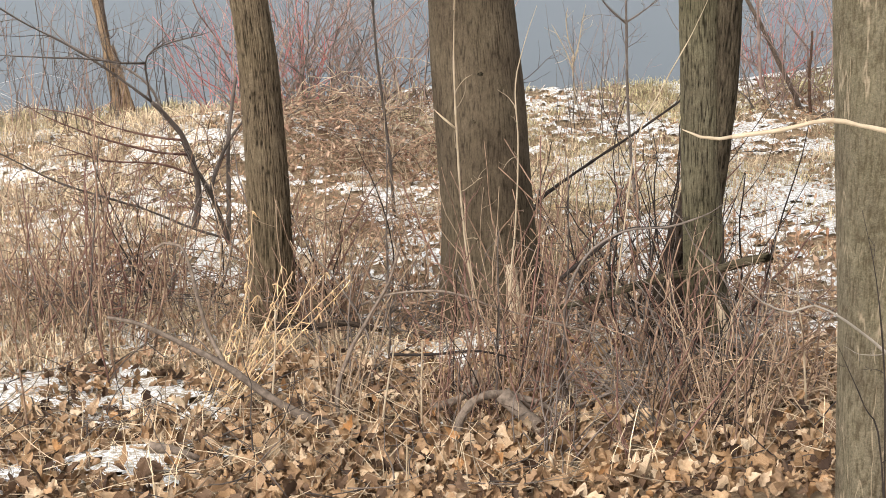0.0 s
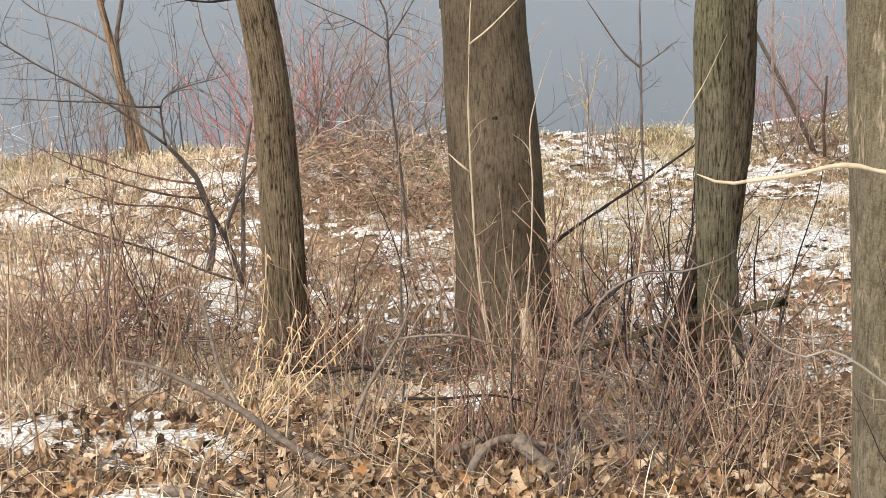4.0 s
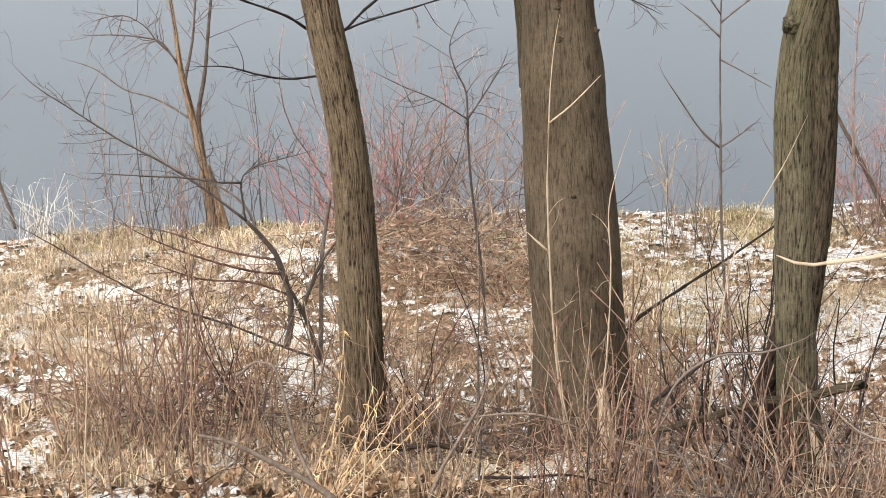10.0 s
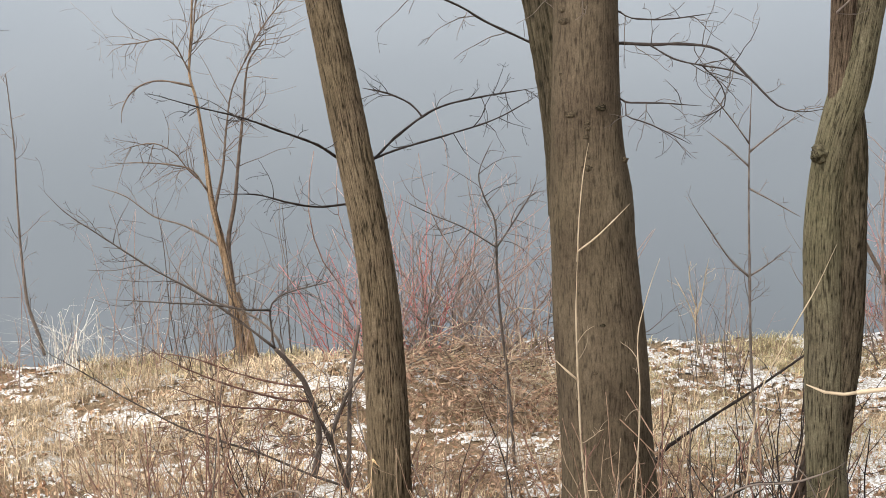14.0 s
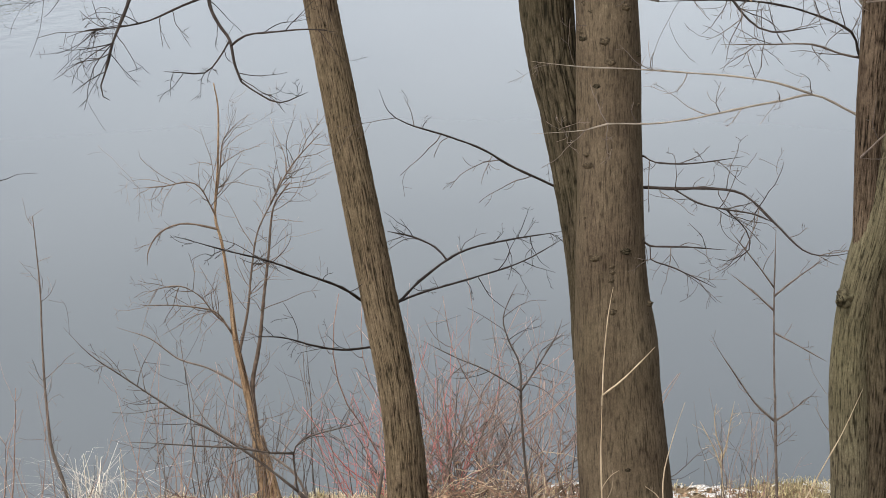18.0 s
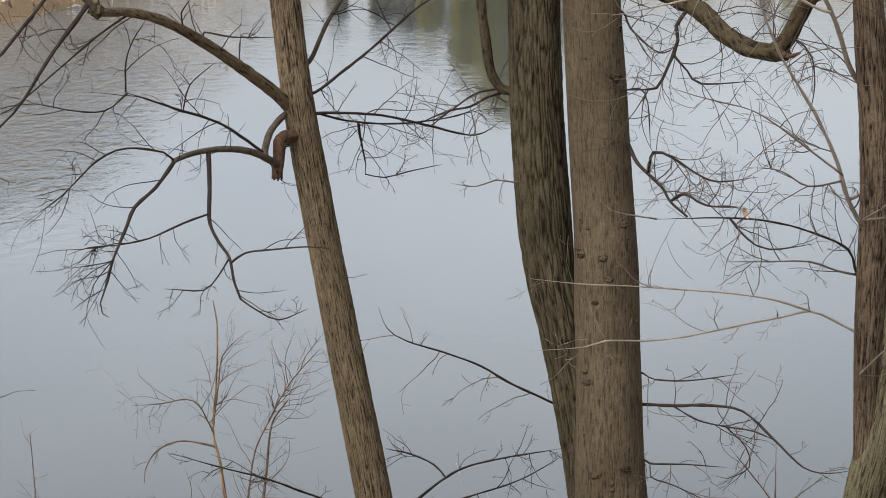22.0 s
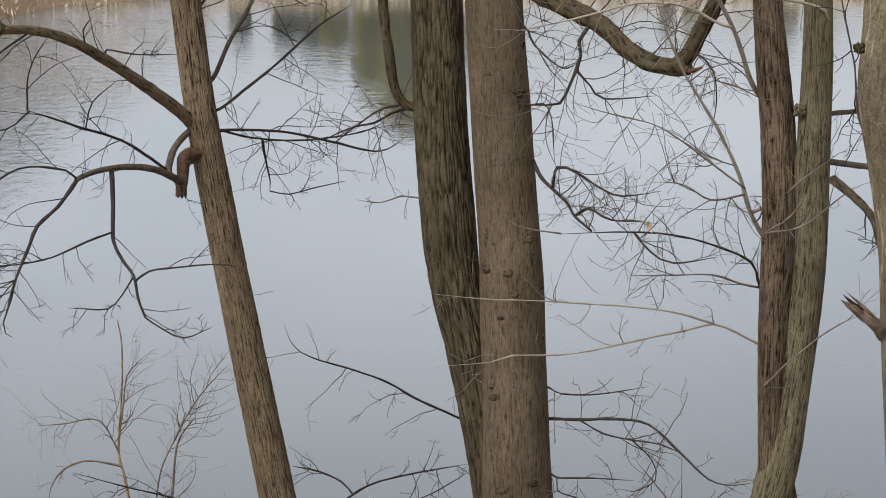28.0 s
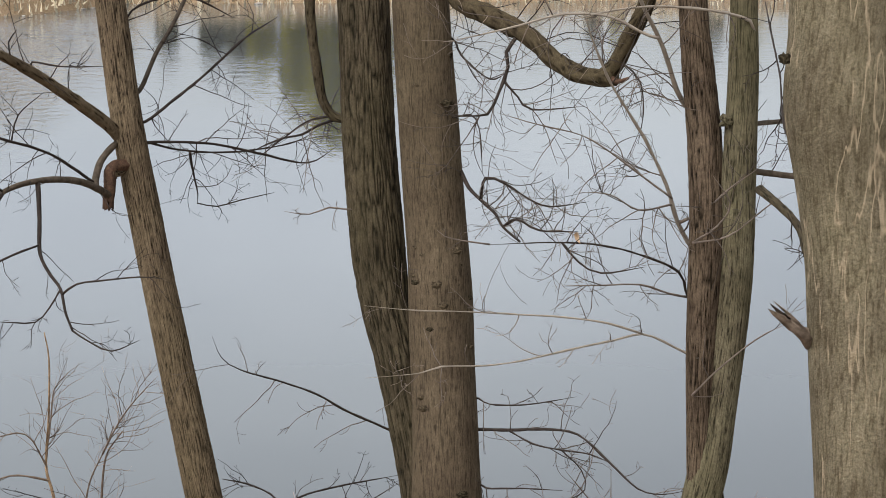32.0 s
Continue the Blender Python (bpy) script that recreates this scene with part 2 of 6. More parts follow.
LEAF = leaf_mat("oak_leaf", [(0.0, (0.05, 0.03, 0.02)), (0.2, (0.15, 0.092, 0.055)), (0.4, (0.36, 0.228, 0.122)), (0.58, (0.25, 0.16, 0.096)), (0.78, (0.42, 0.285, 0.165)), (0.93, (0.6, 0.475, 0.34)), (1.0, (0.36, 0.185, 0.07))])

m, n, l, b = mat("forest_soil", 0.95, 0.05)
t1 = noise_tex(n, l, 9.0, 8.0, 0.7)
t2 = noise_tex(n, l, 55.0, 6.0, 0.7)
r1 = ramp(n, [(0.3, (0.17, 0.124, 0.082)), (0.5, (0.32, 0.24, 0.16)), (0.7, (0.47, 0.375, 0.26))])
r2 = ramp(n, [(0.3, (0.6, 0.56, 0.52)), (0.65, (1.2, 1.16, 1.08))])
l.new(t1.outputs[0], r1.inputs[0])
l.new(t2.outputs[0], r2.inputs[0])
l.new(mix_rgb(n, l, 0.9, r1.outputs[0], r2.outputs[0], "MULTIPLY"), b.inputs["Base Color"])
bump(n, l, b, t2.outputs[0], 0.8, 0.03)
SOIL = m

m, n, l, b = mat("thin_snow", 0.6, 0.3)
t1 = noise_tex(n, l, 30.0, 5.0)
r1 = ramp(n, [(0.3, (0.8, 0.79, 0.77)), (0.6, (0.92, 0.92, 0.91))])
l.new(t1.outputs[0], r1.inputs[0])
t3 = noise_tex(n, l, 42.0, 5.0, 0.7)
r3 = ramp(n, [(0.36, (0.36, 0.29, 0.19)), (0.47, (0.6, 0.55, 0.47)), (0.54, (1.0, 1.0, 1.0))])
l.new(t3.outputs[0], r3.inputs[0])
l.new(mix_rgb(n, l, 1.0, r1.outputs[0], r3.outputs[0], "MULTIPLY"), b.inputs["Base Color"])
t2 = noise_tex(n, l, 120.0, 4.0)
bump(n, l, b, t2.outputs[0], 0.5, 0.01)
SNOW = m

m, n, l, b = mat("pond_water", 0.012, 0.8)
b.inputs["IOR"].default_value = 1.33
t1 = noise_tex(n, l, 0.05, 3.0)
r1 = ramp(n, [(0.3, (0.125, 0.143, 0.152)), (0.7, (0.14, 0.157, 0.165))])
l.new(t1.outputs[0], r1.inputs[0])
l.new(r1.outputs[0], b.inputs["Base Color"])
t2 = noise_tex(n, l, 1.1, 4.0, 0.62, (1.6, 0.8, 1))
gust = noise_tex(n, l, 0.05, 3.0)
where = n.new("ShaderNodeTexCoord")
xyz = n.new("ShaderNodeSeparateXYZ")
l.new(where.outputs["Object"], xyz.inputs[0])


def reach(axis, a, b_, lo, hi):
    k = n.new("ShaderNodeMapRange")
    k.interpolation_type = "SMOOTHSTEP"
    for key, v in (("From Min", a), ("From Max", b_), ("To Min", lo), ("To Max", hi)):
        k.inputs[key].default_value = v
    l.new(xyz.outputs[axis], k.inputs["Value"])
    return k.outputs[0]


def sums(op, *terms):
    total = terms[0]
    for t in terms[1:]:
        k = n.new("ShaderNodeMath")
        k.operation = op
        for q, v in ((0, total), (1, t)):
            if isinstance(v, float):
                k.inputs[q].default_value = v
            else:
                l.new(v, k.inputs[q])
        total = k.outputs[0]
    return total


# a breeze ruffles the bay and, less, the water under the far shore; the rest lies calm
breeze = sums("MULTIPLY", reach("X", -6.5, -13.0, 0.0, 2.6), reach("Y", 36.0, 50.0, 0.0, 1.0), reach("Y", 128.0, 112.0, 0.15, 1.0))
fetch = reach("Y", 45.0, 95.0, 0.0, 0.3)
calm = ramp(n, [(0.3, (0.5, 0.5, 0.5)), (0.62, (1.2, 1.2, 1.2))])
l.new(gust.outputs[0], calm.inputs[0])
force = sums("ADD", sums("MULTIPLY", sums("ADD", breeze, fetch), calm.outputs[0]), 0.012)
bump(n, l, b, sums("MULTIPLY", t2.outputs[0], force), 1.0, 0.07)
WATER = m


# ---------------------------------------------------------------- helpers for shapes
rnd = random.Random(7)


def part(name, mesh, material, parent=None, label=""):
    ob = new(name, mesh)
    if material:
        mesh.materials.append(material)
    if parent:
        ob.parent = parent
    if label:
        tagged(ob, label)
    return ob


def thing(name, label, category, group="", kind=""):
    return tagged(new(name), label, category, group, kind)


def smooth_path(pts, step):
    """Catmull-Rom through points of 3 or 4 numbers, resampled at about step metres."""
    p = [np.array(q, float) for q in pts]
    p = [2 * p[0] - p[1]] + p + [2 * p[-1] - p[-2]]
    out = []
    for i in range(1, len(p) - 2):
        a, b_, c, d = p[i - 1:i + 3]
        n_ = max(1, int(round(np.linalg.norm((c - b_)[:3]) / step)))
        for k in range(n_):
            s = k / n_
            out.append(0.5 * (2 * b_ + (c - a) * s + (2 * a - 5 * b_ + 4 * c - d) * s * s + (3 * b_ - a - 3 * c + d) * s ** 3))
    out.append(p[-2])
    return np.array(out)


class Soup:
    """Vertices and faces gathered for one mesh."""

    def __init__(self):
        self.v, self.f, self.n, self.ridge = [], [], 0, []

    def add(self, v, f, ridge=None):
        self.v.append(np.asarray(v, float).reshape(-1, 3))
        self.ridge.append(np.ones(len(self.v[-1])) if ridge is None else ridge)
        self.f.extend([tuple(i + self.n for i in q) for q in f])
        self.n += len(self.v[-1])

    def mesh(self, name, smooth=True):
        me = bpy.data.meshes.new(name)
        me.from_pydata(np.concatenate(self.v).tolist() if self.v else [], [], self.f)
        me.polygons.foreach_set("use_smooth", [smooth] * len(me.polygons))
        if self.v:
            me.attributes.new("ridge", "FLOAT", "POINT").data.foreach_set("value", np.concatenate(self.ridge))
        return me

    def tube(self, path, radii, sides=6, relief=None):
        path, radii = np.asarray(path, float), np.asarray(radii, float)
        n_ = len(path)
        d = np.gradient(path, axis=0)
        d /= np.linalg.norm(d, axis=1, keepdims=True) + 1e-9
        u = np.cross(d[0], (0.31, 0.95, 0.05) if abs(d[0][1]) < 0.9 else (1, 0, 0))
        u /= np.linalg.norm(u)
        ang = np.linspace(0, 2 * np.pi, sides, endpoint=False)
        rings, crest = [], np.ones((n_, sides))
        for i in range(n_):
            u = u - d[i] * (u @ d[i])
            u /= np.linalg.norm(u) + 1e-9
            w = np.cross(d[i], u)
            rr = np.full(sides, radii[i])
            if relief is not None:
                swell, crest[i] = relief(ang, i, path[i])
                rr = rr * (1 + swell)
            rings.append(path[i] + rr[:, None] * (np.cos(ang)[:, None] * u + np.sin(ang)[:, None] * w))
        f = []
        for i in range(n_ - 1):
            for k in range(sides):
                a, b_ = i * sides + k, i * sides + (k + 1) % sides
                f.append((a, b_, b_ + sides, a + sides))
        f.append(tuple(range(sides))[::-1])
        f.append(tuple((n_ - 1) * sides + k for k in range(sides)))
        self.add(np.concatenate(rings), f, crest.ravel())


def wander(start, way, length, r0, r1, bend=0.35, rise=0.0, steps=6, rng=rnd):
    """A crooked twig as a path and radii."""
    p, d = np.array(start, float), np.array(way, float)
    d /= np.linalg.norm(d) + 1e-9
    path = [p.copy()]
    for k in range(steps):
        d = d + np.array([rng.gauss(0, bend), rng.gauss(0, bend), rng.gauss(0, bend) + rise]) / math.sqrt(steps)
        d /= np.linalg.norm(d)
        p = p + d * length / steps
        path.append(p.copy())
    return np.array(path), np.linspace(r0, r1, steps + 1)


def perpendicular(d, rng):
    v = np.array([rng.gauss(0, 1), rng.gauss(0, 1), rng.gauss(0, 1)])
    d = d / (np.linalg.norm(d) + 1e-9)
    v -= d * (v @ d)
    return v / (np.linalg.norm(v) + 1e-9)


def arc(start, way, length, r0, r1, curl, jag, rise, steps, rng):
    """A twig that sweeps round one way, with small kinks."""
    p, d = np.array(start, float), np.array(way, float)
    d /= np.linalg.norm(d) + 1e-9
    turn = perpendicular(d, rng) * curl * rng.uniform(0.3, 1.3)
    turn[2] += rise * 1.6
    path = [p.copy()]
    for k in range(steps):
        d = d + turn / steps + np.array([rng.gauss(0, jag), rng.gauss(0, jag), rng.gauss(0, jag)])
        d /= np.linalg.norm(d)
        p = p + d * length / steps
        path.append(p.copy())
    return np.array(path), np.linspace(r0, r1, steps + 1)


def sprays(soup, path, radii, count, length, rng, rise=0.0, depth=1, lo=0.15, bend=0.52, fwd=0.9, flat=0.5, spurs=3):
    """Side twigs along a path, sweeping in arcs, each with smaller twigs and short spurs of its own."""
    n_ = len(path)
    for _ in range(count):
        i = min(n_ - 2, int((lo + (1 - lo) * rng.random()) * (n_ - 1)))
        d = path[i + 1] - path[i]
        d = d / (np.linalg.norm(d) + 1e-9)
        side = perpendicular(d, rng)
        side[1] *= flat
        ln = length * rng.uniform(0.3, 1.3)
        r = min(radii[i] * 0.65, 0.0016 + 0.0036 * ln)
        q, rr = arc(path[i], side + d * fwd * rng.uniform(0.3, 1.3), ln, r, max(0.0009, r * 0.38), bend * 1.9, 0.13, rise, 7, rng)
        soup.tube(q, rr, 4)
        for _ in range(rng.randint(0, spurs)):
            k = rng.randint(2, 6)
            e = q[k + 1] - q[k]
            w = perpendicular(e, rng)
            w[1] *= flat
            tip, tr = arc(q[k], w + e / (np.linalg.norm(e) + 1e-9) * rng.uniform(0.2, 0.9), ln * rng.uniform(0.08, 0.28), rr[k] * 0.8, 0.0009, 0.5, 0.15, rise, 3, rng)
            soup.tube(tip, tr, 3)
        if depth > 0:
            sprays(soup, q, rr, rng.randint(1, 2), ln * 0.55, rng, rise, depth - 1, 0.2, bend, fwd, flat, spurs)


GROWN = {}


def rooted(tree, pts):
    """The points of a limb, led back into the trunk or limb that it grows from."""
    p0, best = np.array(pts[0]), None
    for path, radii in GROWN.get(tree.name, ()):
        gap = np.linalg.norm(path - p0, axis=1)
        i = int(gap.argmin())
        if gap[i] < radii[i] + 0.09 and (best is None or gap[i] < best[0]):
            best = (gap[i], path[i], radii[i])
    if best is None or best[0] < 0.012:
        return pts
    if best[2] > 0.05:
        return [tuple(best[1]), *pts]
    return [tuple(best[1]), *pts[1:]]


def limb(tree, pts, r0, r1, twigs=6, length=0.5, material=None, twig_material=None, seed=1, rise=0.05, depth=1, name="branch", label="", lo=0.12, ragged=1.0):
    """One limb of a tree, with its spray of twigs as a part of it."""
    rng = random.Random(seed * 131 + int(abs(pts[0][0]) * 1000) + int(pts[-1][2] * 777))
    pts = rooted(tree, pts)
    twigs, length = int(round(twigs * 1.0)), length * 0.68
    path = smooth_path(pts, 0.05)
    jitter = np.array([[rng.gauss(0, 1), rng.gauss(0, 1), rng.gauss(0, 1)] for _ in path]) * 0.15
    s = np.linspace(0, 1, len(path))
    radii = r0 + (r1 - r0) * s ** 0.8
    path = path + jitter * radii[:, None] * 0.6
    if r1 < 0.006 and r0 > r1:
        radii = radii * np.clip((1.05 - s) / 0.25, 0.3, 1)
    so = Soup()
    stout = max(r0, r1) > 0.011
    if stout:
        def rough(ang, i, p):
            swell, crest = np.zeros(len(ang)), np.zeros(len(ang))
            for k, a in enumerate(ang):
                c, s_ = math.cos(a), math.sin(a)
                v = noise.noise(Vector((c * 2.6 + seed, s_ * 2.6, i * 0.2)))
                # crest also drives colour: fissures get dark bark tone with shade painted in
                crest[k] = 1 - math.exp(-(v / 0.08) ** 2)
                swell[k] = ragged * (0.16 * noise.noise(Vector((c * 1.6 + seed, s_ * 1.6, i * 0.45))) + 0.07 * noise.noise(Vector((c * 4 + seed, s_ * 4, i * 0.9)))) + 0.1 * (crest[k] - 0.7)
            return swell, crest

        path = smooth_path(pts, 0.025)
        s = np.linspace(0, 1, len(path))
        radii = r0 + (r1 - r0) * s ** 0.8
        so.tube(path, radii, 26, rough)
        if ragged > 1:
            for k in range(1, 27):
                so.v[-1][-k] += (path[-1] - path[-2]) * rng.uniform(-1.2, 2.2)
    else:
        so.tube(path, radii * (1 + 0.12 * np.array([rng.gauss(0, 1) for _ in path])).clip(0.7, 1.4), 6)
    GROWN.setdefault(tree.name, []).append((path, radii))
    ob = part(name, so.mesh(name), material or TWIG, tree, label)
    if twigs:
        tw = Soup()
        sprays(tw, path, radii, twigs, length, rng, rise, depth, lo)
        tagged(part("twig_spray", tw.mesh("twig_spray"), twig_material or material or TWIG, ob), kind="stuff")
    return ob


def trunk(tree, pts, material, name="trunk", sides=150, furrows=30, depth=0.06, label="", flare=0.0, step=0.028, seed=0, wide=0.125, tall=3.0):
    """A tapered trunk through points (x, y, z, radius), with wandering upright fissures between ridges of bark."""
    path4 = smooth_path(pts, step)
    path4 = path4[[k for k in range(len(path4)) if path4[k][2] < 7.1 or k % 5 == 0 or k == len(path4) - 1]]
    z0 = path4[0][2]
    f1, f2 = furrows / 6.3, furrows / 10.0

    def relief(ang, i, p):
        swell, crest = np.zeros(len(ang)), np.zeros(len(ang))
        z = p[2]
        for k, a in enumerate(ang):
            c, s_ = math.cos(a), math.sin(a)
            v = noise.noise(Vector((c * f1 + seed * 9.1, s_ * f1, z * tall)))
            u = noise.noise(Vector((c * f2 - seed * 5.3, s_ * f2, z * tall * 0.8 + 40)))
            w = noise.noise(Vector((c * 1.3, s_ * 1.3 + seed, z * 2.2)))
            g = noise.noise(Vector((c * f1 * 0.9, s_ * f1 * 0.9 + seed, z * 30)))
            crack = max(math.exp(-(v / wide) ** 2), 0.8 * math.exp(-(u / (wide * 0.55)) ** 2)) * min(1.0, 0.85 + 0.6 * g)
            # cracks are sunk here and, through crest, coloured dark with their shade included
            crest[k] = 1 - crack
            swell[k] = depth * (0.35 - crack + 0.3 * g) + 0.045 * w
            if flare:
                swell[k] += flare * math.exp(-max(0.0, z - z0) / 0.28) * (1.0 + 0.6 * math.sin(3 * a + seed))
        return swell, crest

    so = Soup()
    so.tube(path4[:, :3], path4[:, 3], sides, relief)
    GROWN.setdefault(tree.name, []).append((path4[:, :3], path4[:, 3]))
    return part(name, so.mesh(name), material, tree, label)


# ---------------------------------------------------------------- ground
PROFILE_Y = [-400, -20, 0, 3, 7.2, 10.5, 13.5, 16.2, 16.9, 17.8, 24, 114, 118, 120.5, 150, 900]
BAY_X, BAY_Y = [-60, -22, -18.5, -15, -12], [-26, -21, 10, 14, 24]
PROFILE_Z = [6.5, 5.8, 5.5, 4.35, 2.7, 1.66, 1.12, 0.72, 0.3, -0.5, -2.0, -2.0, -0.3, 0.9, 1.6, 12]


def hash2(i, j, s):
    h = (i * 374761393 + j * 668265263 + s * 974711) & 0x7FFFFFFF
    h = ((h ^ (h >> 13)) * 1274126177) & 0x7FFFFFFF
    return ((h ^ (h >> 16)) & 0xFFFF) / 65535.0


def value_noise(x, y, s=0):
    xi, yi = np.floor(x).astype(np.int64), np.floor(y).astype(np.int64)
    fx, fy = x - xi, y - yi
    fx, fy = fx * fx * (3 - 2 * fx), fy * fy * (3 - 2 * fy)
    a, b_ = hash2(xi, yi, s), hash2(xi + 1, yi, s)
    c, d = hash2(xi, yi + 1, s), hash2(xi + 1, yi + 1, s)
    return (a * (1 - fx) + b_ * fx) * (1 - fy) + (c * (1 - fx) + d * fx) * fy


def fbm(x, y, s=0, octaves=4):
    out, amp, tot = 0.0, 1.0, 0.0
    for k in range(octaves):
        out = out + amp * value_noise(x * 2 ** k + 17.3 * k, y * 2 ** k - 9.7 * k, s + k)
        tot += amp
        amp *= 0.55
    return out / tot


def ground_z(x, y):
    x, y = np.asarray(x, float), np.asarray(y, float)
    tilt = -0.12 * np.clip(x, -8, 8)
    bay = np.interp(x, BAY_X, BAY_Y)
    z = np.interp(np.where(y < 60, y + tilt, y - bay * np.clip((y - 60) / 40, 0, 1)), PROFILE_Y, PROFILE_Z)
    near = np.exp(-(np.clip(np.abs(y - 10) - 8, 0, None) / 4) ** 2)
    z = z + near * (0.16 * (fbm(x * 0.9, y * 0.9, 3) - 0.5) + 0.06 * (fbm(x * 4, y * 4, 5, 1) - 0.5))
    mound = np.exp(-(((x + 0.75) / 0.95) ** 2 + ((y - 14.6) / 0.8) ** 2))
    return z + 0.28 * mound


def gz(x, y):
    return float(ground_z(x, y))


def sheet(name, xs, ys, z, keep=None):
    nx, ny = len(xs), len(ys)
    gx, gy = np.meshgrid(xs, ys)
    v = np.stack([gx, gy, z(gx, gy)], -1).reshape(-1, 3)
    i = np.arange(nx * ny).reshape(ny, nx)
    q = np.stack([i[:-1, :-1], i[:-1, 1:], i[1:, 1:], i[1:, :-1]], -1).reshape(-1, 4)
    if keep is not None:
        q = q[keep(v)[q].all(1)]
        used = np.unique(q)
        back = np.zeros(len(v), int)
        back[used] = np.arange(len(used))
        v, q = v[used], back[q]
    me = bpy.data.meshes.new(name)
    me.from_pydata(v.tolist(), [], q.tolist())
    me.polygons.foreach_set("use_smooth", [True] * len(me.polygons))
    return me


xs = np.concatenate([[-900, -500, -250, -120, -60], np.arange(-40, -8, 2.0), np.arange(-7, 7.01, 0.07), [9, 12, 18, 30, 60, 120, 250, 500, 900]])
ys = np.concatenate([[-600, -200, -60, -20, -8, -3, 0, 2, 4], np.arange(5.5, 18.2, 0.07), [19, 22, 30, 60, 100, 115, 120, 122], np.arange(124, 150, 1.0), [155, 170, 200, 400, 900]])
tagged(part("ground", sheet("ground", xs, ys, ground_z), SOIL), "sloping bank of brown leaf litter and dead grass", "ground", kind="structure")

wxs = np.array([-900, -300, -100, -40, -15, -5, 5, 15, 40, 100, 300, 900.0])
wys = np.array([16.3, 20, 30, 60, 100, 150.0])
tagged(part("water", sheet("water", wxs, wys, lambda x, y: 0 * x), WATER), "calm grey pond water reflecting the overcast sky", "water", kind="structure")


SNOW_SPOTS = ((-1.55, 9.5, 0.15, 0.26), (-0.84, 9.28, 0.2, 0.2), (-0.88, 7.74, 0.22, 0.26), (-1.33, 7.7, 0.1, 0.16), (0.55, 9.72, 0.14, 0.2), (-0.6, 8.9, 0.1, 0.08))


def snow_mask(x, y):
    a = fbm(x * 1.7, y * 1.7, 21, 5)
    b_ = fbm(x * 15, y * 17, 31, 3)
    low = np.clip((y - 8.7) / 1.2, 0, 1)
    more = 0.14 * low + 0.05 * np.clip((x - 0.8) / 1.2, -0.5, 1) * low - 0.45 * (1 - low) * np.clip((x + 0.6) / 0.5, 0, 1) - 0.06 * (1 - low) * np.clip((-0.6 - x) / 0.5, 0, 1)
    for px, py, rx, ry in SNOW_SPOTS:
        more = more + 0.66 * np.exp(-(((x - px) / rx) ** 2 + ((y - py) / ry) ** 2))
    return (a - 0.605 + more) + 1.15 * (b_ - 0.55) + 0.5 * (fbm(x * 38, y * 44, 41, 2) - 0.5)


def snow_z(x, y):
    drift = 0.0
    for px, py, rx, ry in SNOW_SPOTS:
        drift = drift + 0.022 * np.exp(-(((x - px) / rx) ** 2 + ((y - py) / ry) ** 2))
    return ground_z(x, y) + 0.01 + drift + 0.15 * np.clip(snow_mask(x, y), -0.2, 0.05)


tagged(part("snow", sheet("snow", np.arange(-4.6, 4.8, 0.02), np.arange(6.6, 16.8, 0.02), snow_z, lambda v: snow_mask(v[:, 0], v[:, 1]) > -0.13), SNOW), "thin patchy white snow lying on the bank", "snow", kind="stuff")

# ---------------------------------------------------------------- trees
tree = thing("tree", "tall slender leaning tree with ridged brown bark", "tree")
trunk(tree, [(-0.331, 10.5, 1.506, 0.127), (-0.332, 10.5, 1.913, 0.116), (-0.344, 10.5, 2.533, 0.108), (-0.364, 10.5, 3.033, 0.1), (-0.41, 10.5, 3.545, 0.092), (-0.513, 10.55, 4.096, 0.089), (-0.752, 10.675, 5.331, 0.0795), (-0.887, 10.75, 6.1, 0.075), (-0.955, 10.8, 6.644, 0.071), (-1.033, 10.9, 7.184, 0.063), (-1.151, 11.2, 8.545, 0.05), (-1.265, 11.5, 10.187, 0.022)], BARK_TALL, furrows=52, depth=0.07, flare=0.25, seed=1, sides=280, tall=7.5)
tree1 = tree

tree = thing("tree", "large twin-stemmed tree with grey-brown furrowed bark", "tree")
trunk(tree, [(0.841, 10.5, 1.446, 0.298), (0.822, 10.5, 1.889, 0.264), (0.798, 10.5, 2.287, 0.242), (0.751, 10.5, 2.924, 0.231), (0.69, 10.5, 3.531, 0.211), (0.672, 10.5, 3.819, 0.206), (0.643, 10.5, 4.177, 0.172), (0.624, 10.5, 4.838, 0.156), (0.609, 10.5, 5.254, 0.154), (0.592, 10.5, 5.555, 0.148), (0.553, 10.5, 6.124, 0.142), (0.519, 10.5, 6.656, 0.133), (0.48, 10.5, 7.31, 0.121), (0.444, 10.5, 8.702, 0.09), (0.353, 10.4, 10.357, 0.037)], BARK_BROWN, furrows=92, depth=0.014, flare=0.22, seed=2, sides=340, tall=8.0, wide=0.09)
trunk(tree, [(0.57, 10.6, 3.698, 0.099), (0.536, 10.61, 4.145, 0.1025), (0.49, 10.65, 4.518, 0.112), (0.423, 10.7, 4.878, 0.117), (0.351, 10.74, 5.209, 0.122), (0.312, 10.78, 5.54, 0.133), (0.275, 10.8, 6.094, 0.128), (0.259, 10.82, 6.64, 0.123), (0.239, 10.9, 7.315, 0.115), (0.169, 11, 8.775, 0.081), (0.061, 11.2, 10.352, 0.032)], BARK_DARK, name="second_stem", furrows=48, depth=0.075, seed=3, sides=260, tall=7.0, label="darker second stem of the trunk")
tree2 = tree

